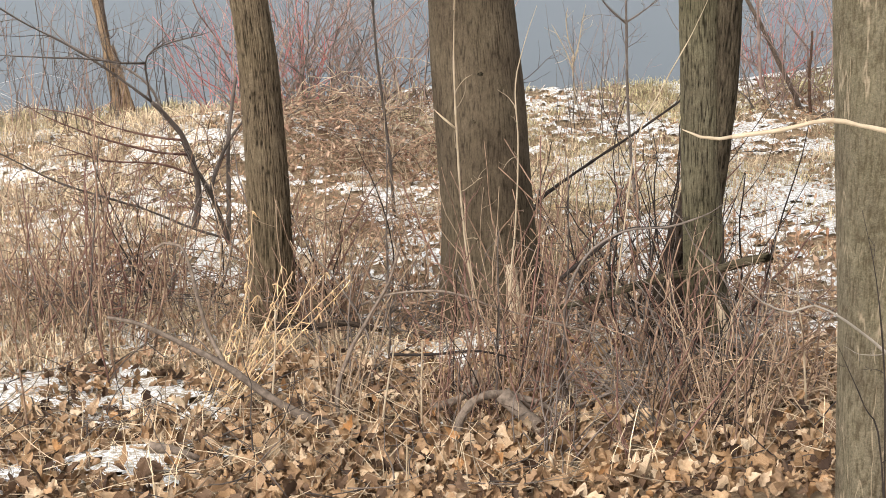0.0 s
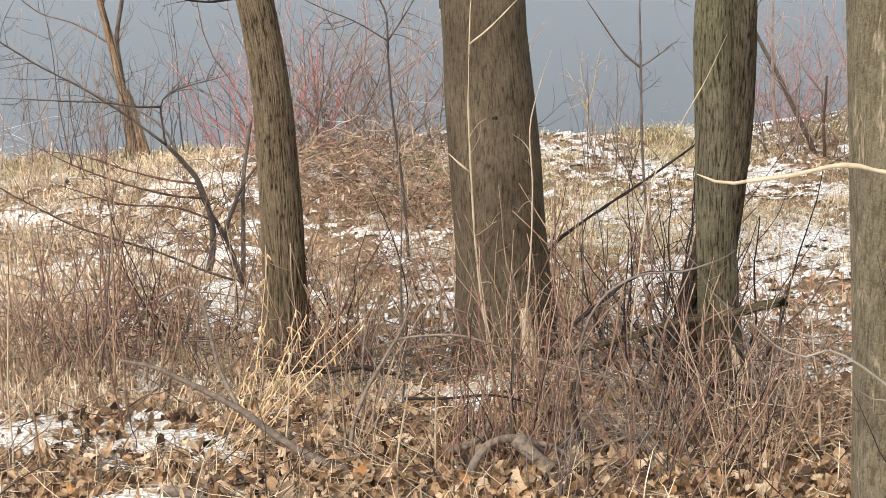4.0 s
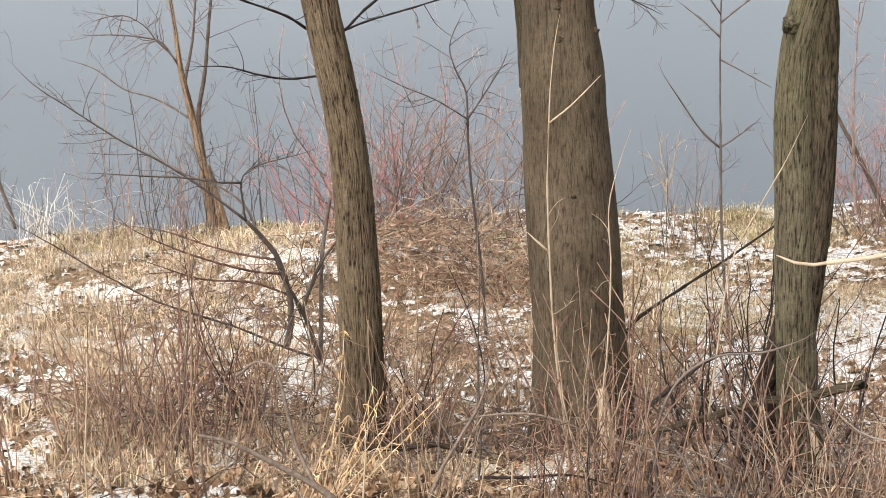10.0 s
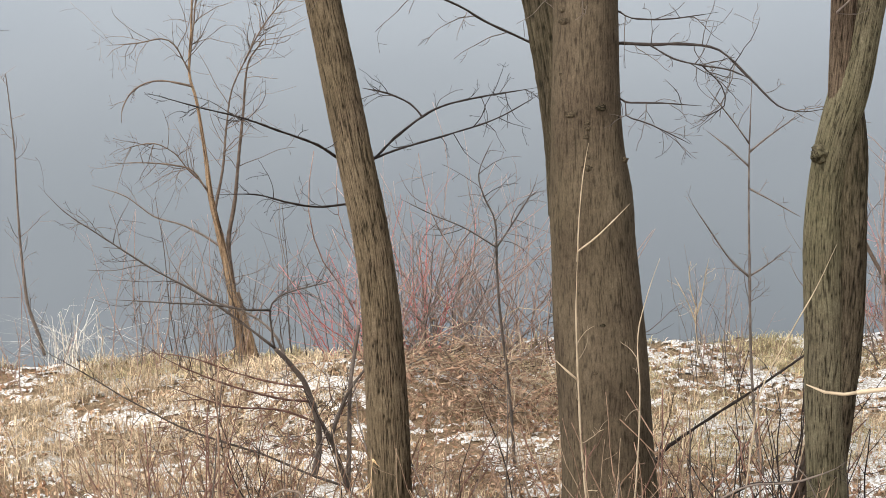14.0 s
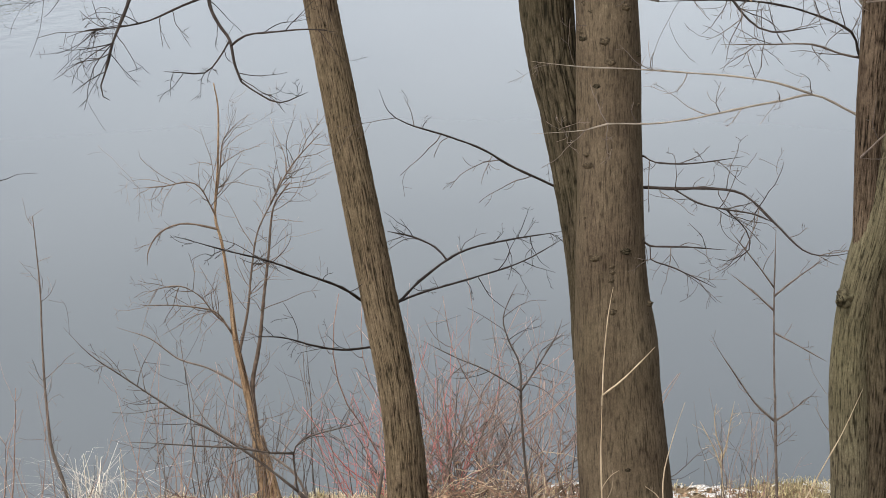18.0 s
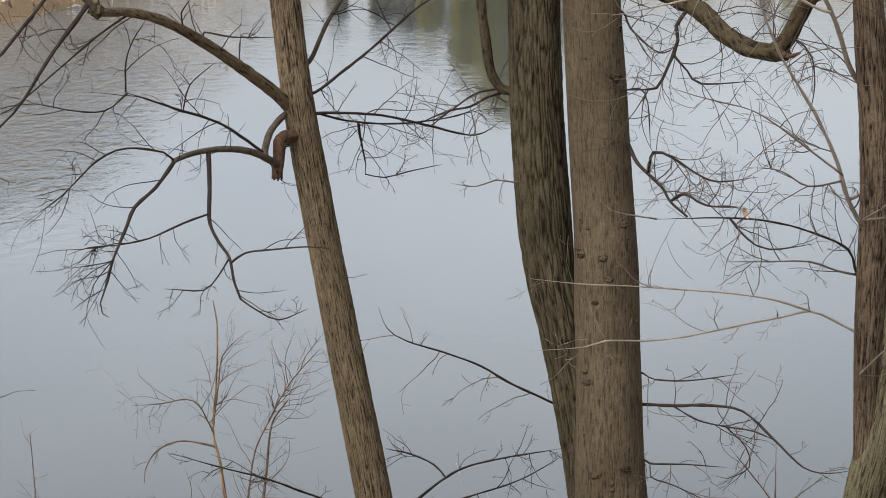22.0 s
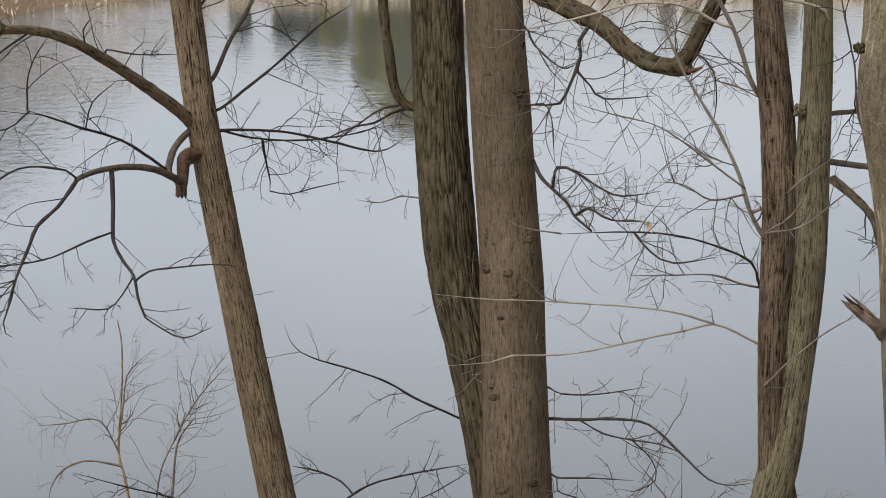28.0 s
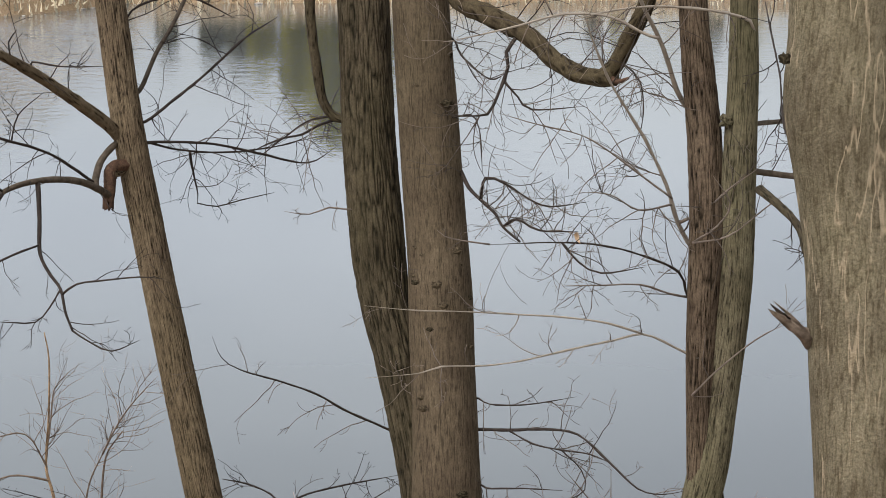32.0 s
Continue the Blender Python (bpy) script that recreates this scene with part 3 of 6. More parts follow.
tree = thing("tree", "mossy crooked tree with two fused stems", "tree")
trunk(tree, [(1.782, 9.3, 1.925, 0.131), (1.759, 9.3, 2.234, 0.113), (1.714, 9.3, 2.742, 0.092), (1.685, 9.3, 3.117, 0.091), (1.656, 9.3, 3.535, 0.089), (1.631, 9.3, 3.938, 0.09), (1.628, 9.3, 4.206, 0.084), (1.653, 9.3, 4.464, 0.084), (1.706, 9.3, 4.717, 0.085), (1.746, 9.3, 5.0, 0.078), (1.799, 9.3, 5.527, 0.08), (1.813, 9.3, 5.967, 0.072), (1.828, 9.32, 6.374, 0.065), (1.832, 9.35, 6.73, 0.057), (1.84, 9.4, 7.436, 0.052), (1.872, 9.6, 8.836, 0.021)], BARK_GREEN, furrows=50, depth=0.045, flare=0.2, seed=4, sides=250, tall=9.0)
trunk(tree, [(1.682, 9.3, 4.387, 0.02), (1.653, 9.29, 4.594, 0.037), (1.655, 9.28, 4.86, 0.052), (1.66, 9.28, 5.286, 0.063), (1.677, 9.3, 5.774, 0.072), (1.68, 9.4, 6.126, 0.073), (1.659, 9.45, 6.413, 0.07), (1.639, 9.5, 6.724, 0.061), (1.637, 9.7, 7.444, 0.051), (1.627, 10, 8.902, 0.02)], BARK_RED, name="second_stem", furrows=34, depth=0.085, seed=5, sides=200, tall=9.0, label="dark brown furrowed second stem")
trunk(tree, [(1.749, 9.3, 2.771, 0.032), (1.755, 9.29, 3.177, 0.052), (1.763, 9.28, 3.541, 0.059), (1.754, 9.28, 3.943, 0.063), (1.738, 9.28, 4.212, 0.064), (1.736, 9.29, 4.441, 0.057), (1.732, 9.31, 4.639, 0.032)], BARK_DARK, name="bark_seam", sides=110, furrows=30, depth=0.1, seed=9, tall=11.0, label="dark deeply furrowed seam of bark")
tree3 = tree

tree = thing("tree", "broad pale-streaked tree trunk with shallow bark", "tree")
trunk(tree, [(1.886, 6, 2.462, 0.226), (1.796, 6, 3.408, 0.203), (1.719, 6, 4.179, 0.19), (1.676, 6, 4.556, 0.185), (1.621, 6, 5.088, 0.179), (1.578, 6, 5.499, 0.174), (1.551, 6, 5.955, 0.173), (1.532, 6, 6.21, 0.174), (1.5, 6, 6.432, 0.173), (1.479, 6, 6.62, 0.183), (1.475, 6, 6.805, 0.171), (1.473, 6, 7.049, 0.165), (1.436, 6, 7.792, 0.135), (1.391, 6, 8.922, 0.058)], BARK_PALE, furrows=75, depth=0.012, flare=0.15, seed=6, sides=240, tall=26.0)
tree4 = tree

def crown(tree_, base, height, seed, count=7):
    """Upper limbs above the trunk's tall clear part."""
    r_ = random.Random(seed)
    for k in range(count):
        z = base[2] + height * (0.1 + 0.8 * k / count)
        a = k * 2.4 + r_.uniform(-0.4, 0.4)
        ln = r_.uniform(1.0, 1.9) * (1.1 - 0.6 * k / count)
        st = (base[0], base[1], z)
        mid = (base[0] + 0.5 * ln * math.cos(a), base[1] + 0.5 * ln * math.sin(a), z + 0.35 * ln)
        end = (base[0] + ln * math.cos(a), base[1] + ln * math.sin(a), z + 0.9 * ln)
        limb(tree_, [st, mid, end], 0.035 - 0.003 * k, 0.006, 10, 0.6, LIMB, TWIG, seed + k)


crown(tree1, (-1.151, 11.2, 8.545), 1.6, 501)
crown(tree2, (0.444, 10.5, 8.702), 1.8, 502)
crown(tree3, (1.872, 9.6, 8.836), 0.6, 503, 5)
crown(tree4, (1.391, 6, 8.922), 0.4, 504, 5)

# --- limbs of the slender tree
L1 = limb(tree1, [(-0.913, 10.75, 6.012), (-0.972, 10.648, 6.091), (-1.11, 10.431, 6.234), (-1.264, 10.187, 6.379), (-1.411, 9.959, 6.492), (-1.534, 9.779, 6.544), (-1.658, 9.6, 6.557)], 0.034, 0.0183, 9, 0.55, BARK_TALL, TWIG, 1, label="arching greenish-brown limb")
limb(tree1, [(-1.658, 9.6, 6.557), (-1.695, 9.567, 6.622), (-1.804, 9.508, 6.683), (-1.952, 9.423, 6.788), (-2.158, 9.3, 6.935)], 0.017, 0.0106, 8, 0.6, LIMB, TWIG, 2)
limb(tree1, [(-1.726, 9.6, 6.586), (-1.838, 9.487, 6.376), (-1.951, 9.378, 6.181), (-2.059, 9.297, 6.058), (-2.174, 9.2, 5.903)], 0.011, 0.0047, 10, 0.4, TWIG, TWIG, 3)
limb(tree1, [(-1.824, 9.55, 6.686), (-1.926, 9.429, 6.521), (-2.038, 9.31, 6.373), (-2.161, 9.2, 6.26)], 0.01, 0.0047, 8, 0.4, TWIG, TWIG, 4)
limb(tree1, [(-1.577, 9.8, 6.493), (-1.682, 9.75, 6.44), (-1.843, 9.657, 6.3), (-2.025, 9.553, 6.145), (-2.138, 9.5, 6.107)], 0.006, 0.0024, 7, 0.3, TWIG, TWIG, 5)
limb(tree1, [(-1.33, 10.2, 6.409), (-1.26, 10.166, 6.428), (-1.124, 10.099, 6.412), (-0.921, 10, 6.417)], 0.006, 0.0025, 3, 0.2, TWIG, TWIG, 6)
limb(tree1, [(-1.376, 10.1, 6.438), (-1.338, 9.988, 6.53), (-1.287, 9.9, 6.591)], 0.005, 0.0025, 2, 0.2, TWIG, TWIG, 61)
limb(tree1, [(-0.954, 10.6, 5.886), (-0.962, 10.592, 5.822), (-0.968, 10.585, 5.757), (-0.971, 10.58, 5.716)], 0.03, 0.0270, 0, 0.3, ROT, ROT, 7, name="broken_stub", label="broken reddish limb stub", ragged=1.4)
limb(tree1, [(-0.884, 10.7, 5.852), (-0.925, 10.638, 5.862), (-0.963, 10.58, 5.867)], 0.02, 0.0230, 0, 0.3, BARK_TALL, BARK_TALL, 77)
limb(tree1, [(-0.911, 10.72, 5.979), (-0.974, 10.648, 5.96), (-1.006, 10.582, 5.913), (-1.02, 10.5, 5.85), (-1.014, 10.42, 5.815)], 0.015, 0.0165, 0, 0.3, LIMB, LIMB, 8)
limb(tree1, [(-0.969, 10.5, 5.76), (-1.014, 10.419, 5.817), (-1.079, 10.326, 5.859), (-1.171, 10.202, 5.886), (-1.256, 10.084, 5.893), (-1.326, 9.982, 5.886), (-1.377, 9.9, 5.868)], 0.019, 0.0114, 6, 0.4, LIMB, TWIG, 9)
limb(tree1, [(-1.375, 9.9, 5.863), (-1.45, 9.831, 5.758), (-1.536, 9.767, 5.679), (-1.576, 9.706, 5.575), (-1.619, 9.639, 5.461), (-1.645, 9.574, 5.346), (-1.662, 9.541, 5.29), (-1.65, 9.517, 5.247), (-1.618, 9.5, 5.235)], 0.011, 0.0049, 14, 0.4, TWIG, TWIG, 10, rise=-0.1)
limb(tree1, [(-1.376, 9.9, 5.876), (-1.416, 9.864, 5.914), (-1.566, 9.755, 5.946), (-1.682, 9.662, 5.901), (-1.81, 9.523, 5.771), (-1.936, 9.4, 5.679)], 0.006, 0.0024, 12, 0.4, TWIG, TWIG, 11, rise=-0.15)
limb(tree1, [(-1.238, 10.1, 5.906), (-1.231, 10.023, 5.73), (-1.225, 9.958, 5.58), (-1.176, 9.913, 5.49), (-1.13, 9.881, 5.431), (-1.107, 9.837, 5.335), (-1.074, 9.8, 5.257)], 0.012, 0.0051, 4, 0.35, TWIG, TWIG, 12, rise=-0.1)
limb(tree1, [(-1.074, 9.8, 5.257), (-0.986, 9.74, 5.213), (-0.892, 9.682, 5.186), (-0.759, 9.6, 5.252)], 0.005, 0.0025, 3, 0.2, TWIG, TWIG, 13)
limb(tree1, [(-1.216, 9.9, 5.646), (-1.332, 9.861, 5.593), (-1.48, 9.812, 5.532), (-1.613, 9.769, 5.509), (-1.745, 9.728, 5.503), (-1.83, 9.7, 5.475)], 0.006, 0.0025, 14, 0.4, TWIG, TWIG, 14, rise=-0.12)
limb(tree1, [(-1.127, 9.85, 5.428), (-1.052, 9.826, 5.464), (-0.921, 9.787, 5.486), (-0.766, 9.739, 5.507), (-0.638, 9.7, 5.502)], 0.006, 0.0025, 5, 0.25, TWIG, TWIG, 15)
limb(tree1, [(-1.132, 9.9, 5.42), (-1.18, 9.849, 5.351), (-1.237, 9.801, 5.298), (-1.326, 9.748, 5.308), (-1.405, 9.7, 5.323)], 0.005, 0.0025, 8, 0.3, TWIG, TWIG, 16, rise=-0.12)
limb(tree1, [(-1.059, 10.45, 5.854), (-1.16, 10.354, 5.954), (-1.255, 10.274, 6.017), (-1.374, 10.18, 6.067), (-1.478, 10.094, 6.116), (-1.591, 10, 6.167)], 0.009, 0.0051, 9, 0.4, TWIG, TWIG, 17)
limb(tree1, [(-1.599, 10, 6.172), (-1.582, 9.916, 6.313), (-1.536, 9.849, 6.42), (-1.484, 9.8, 6.486)], 0.005, 0.0025, 5, 0.35, TWIG, TWIG, 18)
limb(tree1, [(-1.591, 10, 6.167), (-1.685, 9.932, 6.093), (-1.812, 9.86, 6.101), (-1.969, 9.766, 6.142), (-2.081, 9.7, 6.134)], 0.005, 0.0025, 6, 0.35, TWIG, TWIG, 19)
limb(tree1, [(-1.382, 10.3, 6.051), (-1.342, 10.256, 6.177), (-1.215, 10.2, 6.287)], 0.004, 0.0026, 4, 0.3, TWIG, TWIG, 20)
limb(tree1, [(-0.784, 10.75, 5.99), (-0.604, 10.88, 5.975), (-0.442, 10.996, 5.945), (-0.248, 11.134, 5.883), (-0.021, 11.29, 5.818), (0.125, 11.4, 5.886)], 0.008, 0.0044, 13, 0.45, TWIG, TWIG, 21, rise=-0.05)
limb(tree1, [(-0.776, 10.75, 5.976), (-0.66, 10.873, 5.942), (-0.5, 11.036, 5.906), (-0.308, 11.225, 5.892), (-0.08, 11.445, 5.911), (0.067, 11.6, 5.976)], 0.007, 0.0030, 12, 0.45, TWIG, TWIG, 22, rise=0.02)
limb(tree1, [(-0.628, 11, 5.956), (-0.592, 11.046, 5.814), (-0.572, 11.084, 5.694), (-0.576, 11.1, 5.643)], 0.007, 0.0043, 4, 0.3, TWIG, TWIG, 23)
limb(tree1, [(-0.576, 11.1, 5.643), (-0.478, 11.126, 5.622), (-0.364, 11.156, 5.647), (-0.193, 11.2, 5.679)], 0.004, 0.0029, 5, 0.25, TWIG, TWIG, 24)
limb(tree1, [(-0.799, 10.75, 6.092), (-0.686, 10.889, 6.169), (-0.554, 11.05, 6.266), (-0.419, 11.22, 6.38), (-0.323, 11.336, 6.458), (-0.167, 11.5, 6.548)], 0.01, 0.0058, 14, 0.5, TWIG, TWIG, 25)
limb(tree1, [(-0.836, 10.9, 6.229), (-0.765, 11.062, 6.392), (-0.675, 11.224, 6.551), (-0.596, 11.391, 6.727), (-0.488, 11.6, 6.95)], 0.012, 0.0088, 12, 0.5, LIMB, TWIG, 26)
limb(tree1, [(-0.9, 10.85, 6.565), (-0.861, 10.891, 6.617), (-0.769, 10.956, 6.663), (-0.58, 11.072, 6.668), (-0.389, 11.2, 6.566)], 0.008, 0.0057, 7, 0.5, TWIG, TWIG, 27)
limb(tree1, [(-0.411, 10.62, 3.977), (-0.311, 10.774, 4.037), (-0.199, 10.928, 4.089), (-0.071, 11.082, 4.122), (0.136, 11.297, 4.115), (0.445, 11.6, 4.084)], 0.008, 0.0046, 12, 0.35, TWIG, TWIG, 28)
limb(tree1, [(-0.201, 11, 4.069), (-0.231, 11.052, 4.144), (-0.349, 11.124, 4.179), (-0.484, 11.2, 4.188)], 0.006, 0.0044, 6, 0.25, TWIG, TWIG, 29)
limb(tree1, [(-0.406, 10.62, 3.956), (-0.269, 10.79, 3.985), (-0.012, 11.071, 3.982), (0.227, 11.325, 3.993), (0.475, 11.6, 4.059)], 0.007, 0.0031, 8, 0.35, TWIG, TWIG, 30)
limb(tree1, [(-0.574, 10.6, 3.985), (-0.677, 10.469, 4.097), (-0.828, 10.293, 4.211), (-0.998, 10.087, 4.34), (-1.183, 9.859, 4.458), (-1.379, 9.6, 4.595)], 0.008, 0.0025, 10, 0.3, TWIG, TWIG, 31)
limb(tree1, [(-0.534, 10.6, 3.749), (-0.677, 10.414, 3.794), (-0.803, 10.244, 3.87), (-0.947, 10.036, 3.979), (-1.108, 9.8, 4.054)], 0.007, 0.0026, 7, 0.3, TWIG, TWIG, 32)

limb(tree1, [(-2.174, 9.2, 5.903), (-2.3, 9.17, 5.6), (-2.33, 9.17, 5.2), (-2.22, 9.18, 4.98), (-2.073, 9.19, 4.941), (-1.98, 9.2, 4.972), (-1.891, 9.2, 4.979)], 0.006, 0.0025, 2, 0.15, TWIG, TWIG, 33)

# --- limbs of the twin-stemmed tree
limb(tree2, [(0.684, 10.5, 5.895), (0.736, 10.346, 5.808), (0.793, 10.227, 5.757), (0.843, 10.123, 5.714), (0.87, 10.035, 5.667), (0.935, 9.9, 5.619)], 0.012, 0.0051, 14, 0.4, TWIG, TWIG_MID, 41)
limb(tree2, [(0.743, 10.2, 5.835), (0.798, 10.14, 5.88), (0.882, 10.059, 5.864), (0.975, 9.952, 5.809), (1.067, 9.857, 5.784), (1.224, 9.7, 5.827)], 0.008, 0.0025, 14, 0.4, TWIG, TWIG_MID, 42)
limb(tree2, [(0.833, 10, 5.738), (0.921, 9.897, 5.722), (1.011, 9.781, 5.688), (1.164, 9.6, 5.709)], 0.008, 0.0025, 12, 0.35, TWIG, TWIG_MID, 43)
limb(tree2, [(0.778, 10.5, 4.602), (0.937, 10.368, 4.627), (1.085, 10.241, 4.662), (1.231, 10.111, 4.664), (1.359, 9.953, 4.57), (1.472, 9.806, 4.481), (1.573, 9.707, 4.48), (1.68, 9.6, 4.529)], 0.01, 0.0038, 14, 0.35, TWIG, TWIG_MID, 44)
limb(tree2, [(0.916, 10.2, 4.666), (1.017, 10.076, 4.632), (1.134, 9.943, 4.634), (1.249, 9.813, 4.646), (1.337, 9.7, 4.629)], 0.005, 0.0038, 10, 0.35, TWIG, TWIG_MID, 45)
limb(tree2, [(1.167, 10, 4.614), (1.228, 9.941, 4.538), (1.238, 9.891, 4.457), (1.129, 9.829, 4.42), (1.073, 9.8, 4.441)], 0.004, 0.0026, 5, 0.3, TWIG, TWIG_MID, 451)
limb(tree2, [(0.775, 10.5, 4.343), (0.825, 10.425, 4.327), (0.984, 10.221, 4.378), (1.147, 10, 4.426)], 0.007, 0.0026, 8, 0.3, TWIG, TWIG_MID, 46)
limb(tree2, [(0.807, 10.2, 4.389), (0.808, 10.152, 4.336), (0.918, 10.057, 4.319), (1.088, 9.9, 4.272)], 0.004, 0.0026, 6, 0.3, TWIG, TWIG_MID, 47)
limb(tree2, [(0.767, 10.5, 4.766), (0.84, 10.377, 4.755), (0.992, 10.136, 4.807), (1.187, 9.8, 4.919)], 0.005, 0.0026, 7, 0.35, TWIG, TWIG_MID, 471)
limb(tree2, [(0.151, 10.8, 6.094), (0.09, 10.786, 6.123), (0.051, 10.766, 6.207), (0.029, 10.736, 6.347), (0.008, 10.701, 6.512), (-0.003, 10.665, 6.676), (-0.014, 10.6, 6.971)], 0.021, 0.0267, 0, 0.4, BARK_DARK, TWIG, 48, label="dark upright side limb")
limb(tree2, [(0.132, 10.8, 6.094), (0.036, 10.904, 6.05), (-0.048, 11, 5.995), (-0.162, 11.115, 5.959), (-0.339, 11.3, 5.863)], 0.008, 0.0029, 14, 0.5, TWIG, TWIG_MID, 49, rise=-0.05, lo=0.0)
limb(tree2, [(0.107, 10.8, 6.099), (-0.02, 10.918, 6.068), (-0.162, 11.073, 5.953), (-0.278, 11.2, 5.852)], 0.006, 0.0029, 8, 0.45, TWIG, TWIG_MID, 50, rise=-0.1)
limb(tree2, [(0.422, 10.7, 4.534), (0.293, 10.636, 4.607), (0.139, 10.558, 4.697), (0.015, 10.49, 4.789), (-0.148, 10.407, 4.871), (-0.348, 10.305, 4.957), (-0.434, 10.253, 5.028), (-0.473, 10.2, 5.141)], 0.008, 0.0026, 8, 0.35, TWIG, TWIG_MID, 51)
limb(tree2, [(0.171, 10.72, 5.657), (0.08, 10.686, 5.673), (-0.015, 10.647, 5.646), (-0.137, 10.6, 5.669)], 0.005, 0.0027, 4, 0.2, TWIG_GREY, TWIG_GREY, 52)
limb(tree2, [(0.599, 10.45, 6.842), (0.695, 10.288, 6.688), (0.828, 10.151, 6.618), (0.98, 9.991, 6.543), (1.08, 9.854, 6.445), (1.169, 9.752, 6.394), (1.261, 9.657, 6.377), (1.316, 9.6, 6.386)], 0.053, 0.0365, 16, 0.5, BARK_LIMB, TWIG, 53, rise=-0.08, label="thick drooping mossy limb")
limb(tree2, [(1.275, 9.65, 6.37), (1.321, 9.608, 6.434), (1.36, 9.552, 6.535), (1.408, 9.488, 6.647), (1.438, 9.433, 6.745), (1.453, 9.3, 6.995)], 0.034, 0.0350, 8, 0.5, BARK_LIMB, TWIG, 54)
limb(tree2, [(1.285, 9.6, 6.367), (1.327, 9.55, 6.371), (1.365, 9.5, 6.39)], 0.017, 0.0060, 0, 0.2, ROT, ROT, 55, name="broken_stub")
limb(tree2, [(0.91, 10, 6.525), (0.88, 9.987, 6.468), (0.887, 9.974, 6.406), (0.867, 9.96, 6.344), (0.816, 9.935, 6.232), (0.79, 9.926, 6.195), (0.662, 9.9, 6.19)], 0.011, 0.0050, 12, 0.45, TWIG, TWIG_MID, 56, rise=-0.1)
limb(tree2, [(0.878, 10, 6.348), (0.93, 9.953, 6.269), (0.99, 9.913, 6.217), (1.215, 9.8, 6.24)], 0.006, 0.0025, 8, 0.4, TWIG, TWIG_MID, 57)
limb(tree2, [(0.667, 10.5, 6.497), (0.702, 10.35, 6.429), (0.812, 10.065, 6.343), (0.886, 9.9, 6.392)], 0.007, 0.0025, 16, 0.4, TWIG, TWIG_MID, 571)
limb(tree2, [(0.669, 10.4, 6.134), (0.742, 10.313, 6.156), (0.776, 10.229, 6.099), (0.774, 10, 5.918)], 0.005, 0.0026, 10, 0.3, TWIG, TWIG_MID, 572)
limb(tree2, [(1.308, 9.6, 6.435), (1.361, 9.543, 6.44), (1.409, 9.454, 6.375), (1.407, 9.339, 6.266), (1.366, 9.2, 6.139)], 0.006, 0.0023, 12, 0.45, TWIG, TWIG_MID, 58, rise=-0.15)

# --- limbs of the crooked tree
limb(tree3, [(1.638, 9.4, 5.66), (1.561, 9.334, 5.782), (1.512, 9.268, 5.914), (1.452, 9.2, 6.043), (1.38, 9.13, 6.171), (1.297, 9.056, 6.297), (1.222, 8.989, 6.408), (1.166, 8.927, 6.517), (1.119, 8.866, 6.623), (1.076, 8.8, 6.739)], 0.0105, 0.0045, 16, 0.5, PALE_TWIG, TWIG_MID, 71, rise=0.0)
limb(tree3, [(1.636, 9.5, 6.25), (1.57, 9.434, 6.33), (1.507, 9.33, 6.472), (1.452, 9.244, 6.585), (1.376, 9.144, 6.708), (1.283, 9, 6.887)], 0.012, 0.0070, 10, 0.5, PALE_TWIG, TWIG_MID, 72)
limb(tree3, [(1.413, 9, 6.594), (1.331, 8.991, 6.625), (1.213, 8.976, 6.684), (1.026, 8.956, 6.697), (0.842, 8.935, 6.654), (0.681, 8.917, 6.618), (0.53, 8.9, 6.591)], 0.0072, 0.0032, 14, 0.45, PALE_TWIG, TWIG_GREY, 73)
limb(tree3, [(1.497, 9.1, 5.92), (1.319, 9.025, 6.055), (1.219, 8.983, 6.131), (1.096, 8.933, 6.207), (0.904, 8.862, 6.262), (0.739, 8.8, 6.316)], 0.005, 0.0023, 12, 0.4, TWIG_GREY, TWIG_MID, 74)
limb(tree3, [(1.526, 9.2, 5.839), (1.354, 9.092, 5.875), (1.223, 8.999, 5.954), (1.07, 8.9, 5.98)], 0.005, 0.0023, 12, 0.4, TWIG_GREY, TWIG_MID, 75)
limb(tree3, [(1.608, 9.35, 5.779), (1.673, 9.284, 5.849), (1.753, 9.199, 5.944), (1.851, 9.1, 6.04)], 0.007, 0.0035, 10, 0.4, TWIG_GREY, TWIG_MID, 751)
limb(tree3, [(1.626, 9.3, 5.204), (1.494, 9.243, 5.282), (1.391, 9.201, 5.327), (1.266, 9.15, 5.313), (1.044, 9.058, 5.289), (0.85, 8.977, 5.265), (0.683, 8.906, 5.263), (0.517, 8.836, 5.278), (0.423, 8.795, 5.261), (0.204, 8.7, 5.265)], 0.0068, 0.0028, 12, 0.35, PALE_TWIG, TWIG_GREY, 76)
limb(tree3, [(1.361, 9, 5.368), (1.213, 8.949, 5.425), (1.02, 8.885, 5.466), (0.831, 8.821, 5.492), (0.598, 8.74, 5.523), (0.414, 8.676, 5.542), (0.2, 8.6, 5.579)], 0.0054, 0.0022, 8, 0.3, PALE_TWIG, TWIG_GREY, 77)
limb(tree3, [(1.611, 9.35, 5.457), (1.559, 9.284, 5.578), (1.374, 9.178, 5.672), (1.196, 9.077, 5.731), (0.997, 8.966, 5.763), (0.709, 8.8, 5.784)], 0.007, 0.0023, 14, 0.4, TWIG, TWIG_MID, 78)
limb(tree3, [(1.624, 9.35, 5.445), (1.514, 9.276, 5.487), (1.38, 9.183, 5.543), (1.199, 9.059, 5.565), (0.972, 8.9, 5.593)], 0.006, 0.0023, 9, 0.35, TWIG_GREY, TWIG_MID, 79)
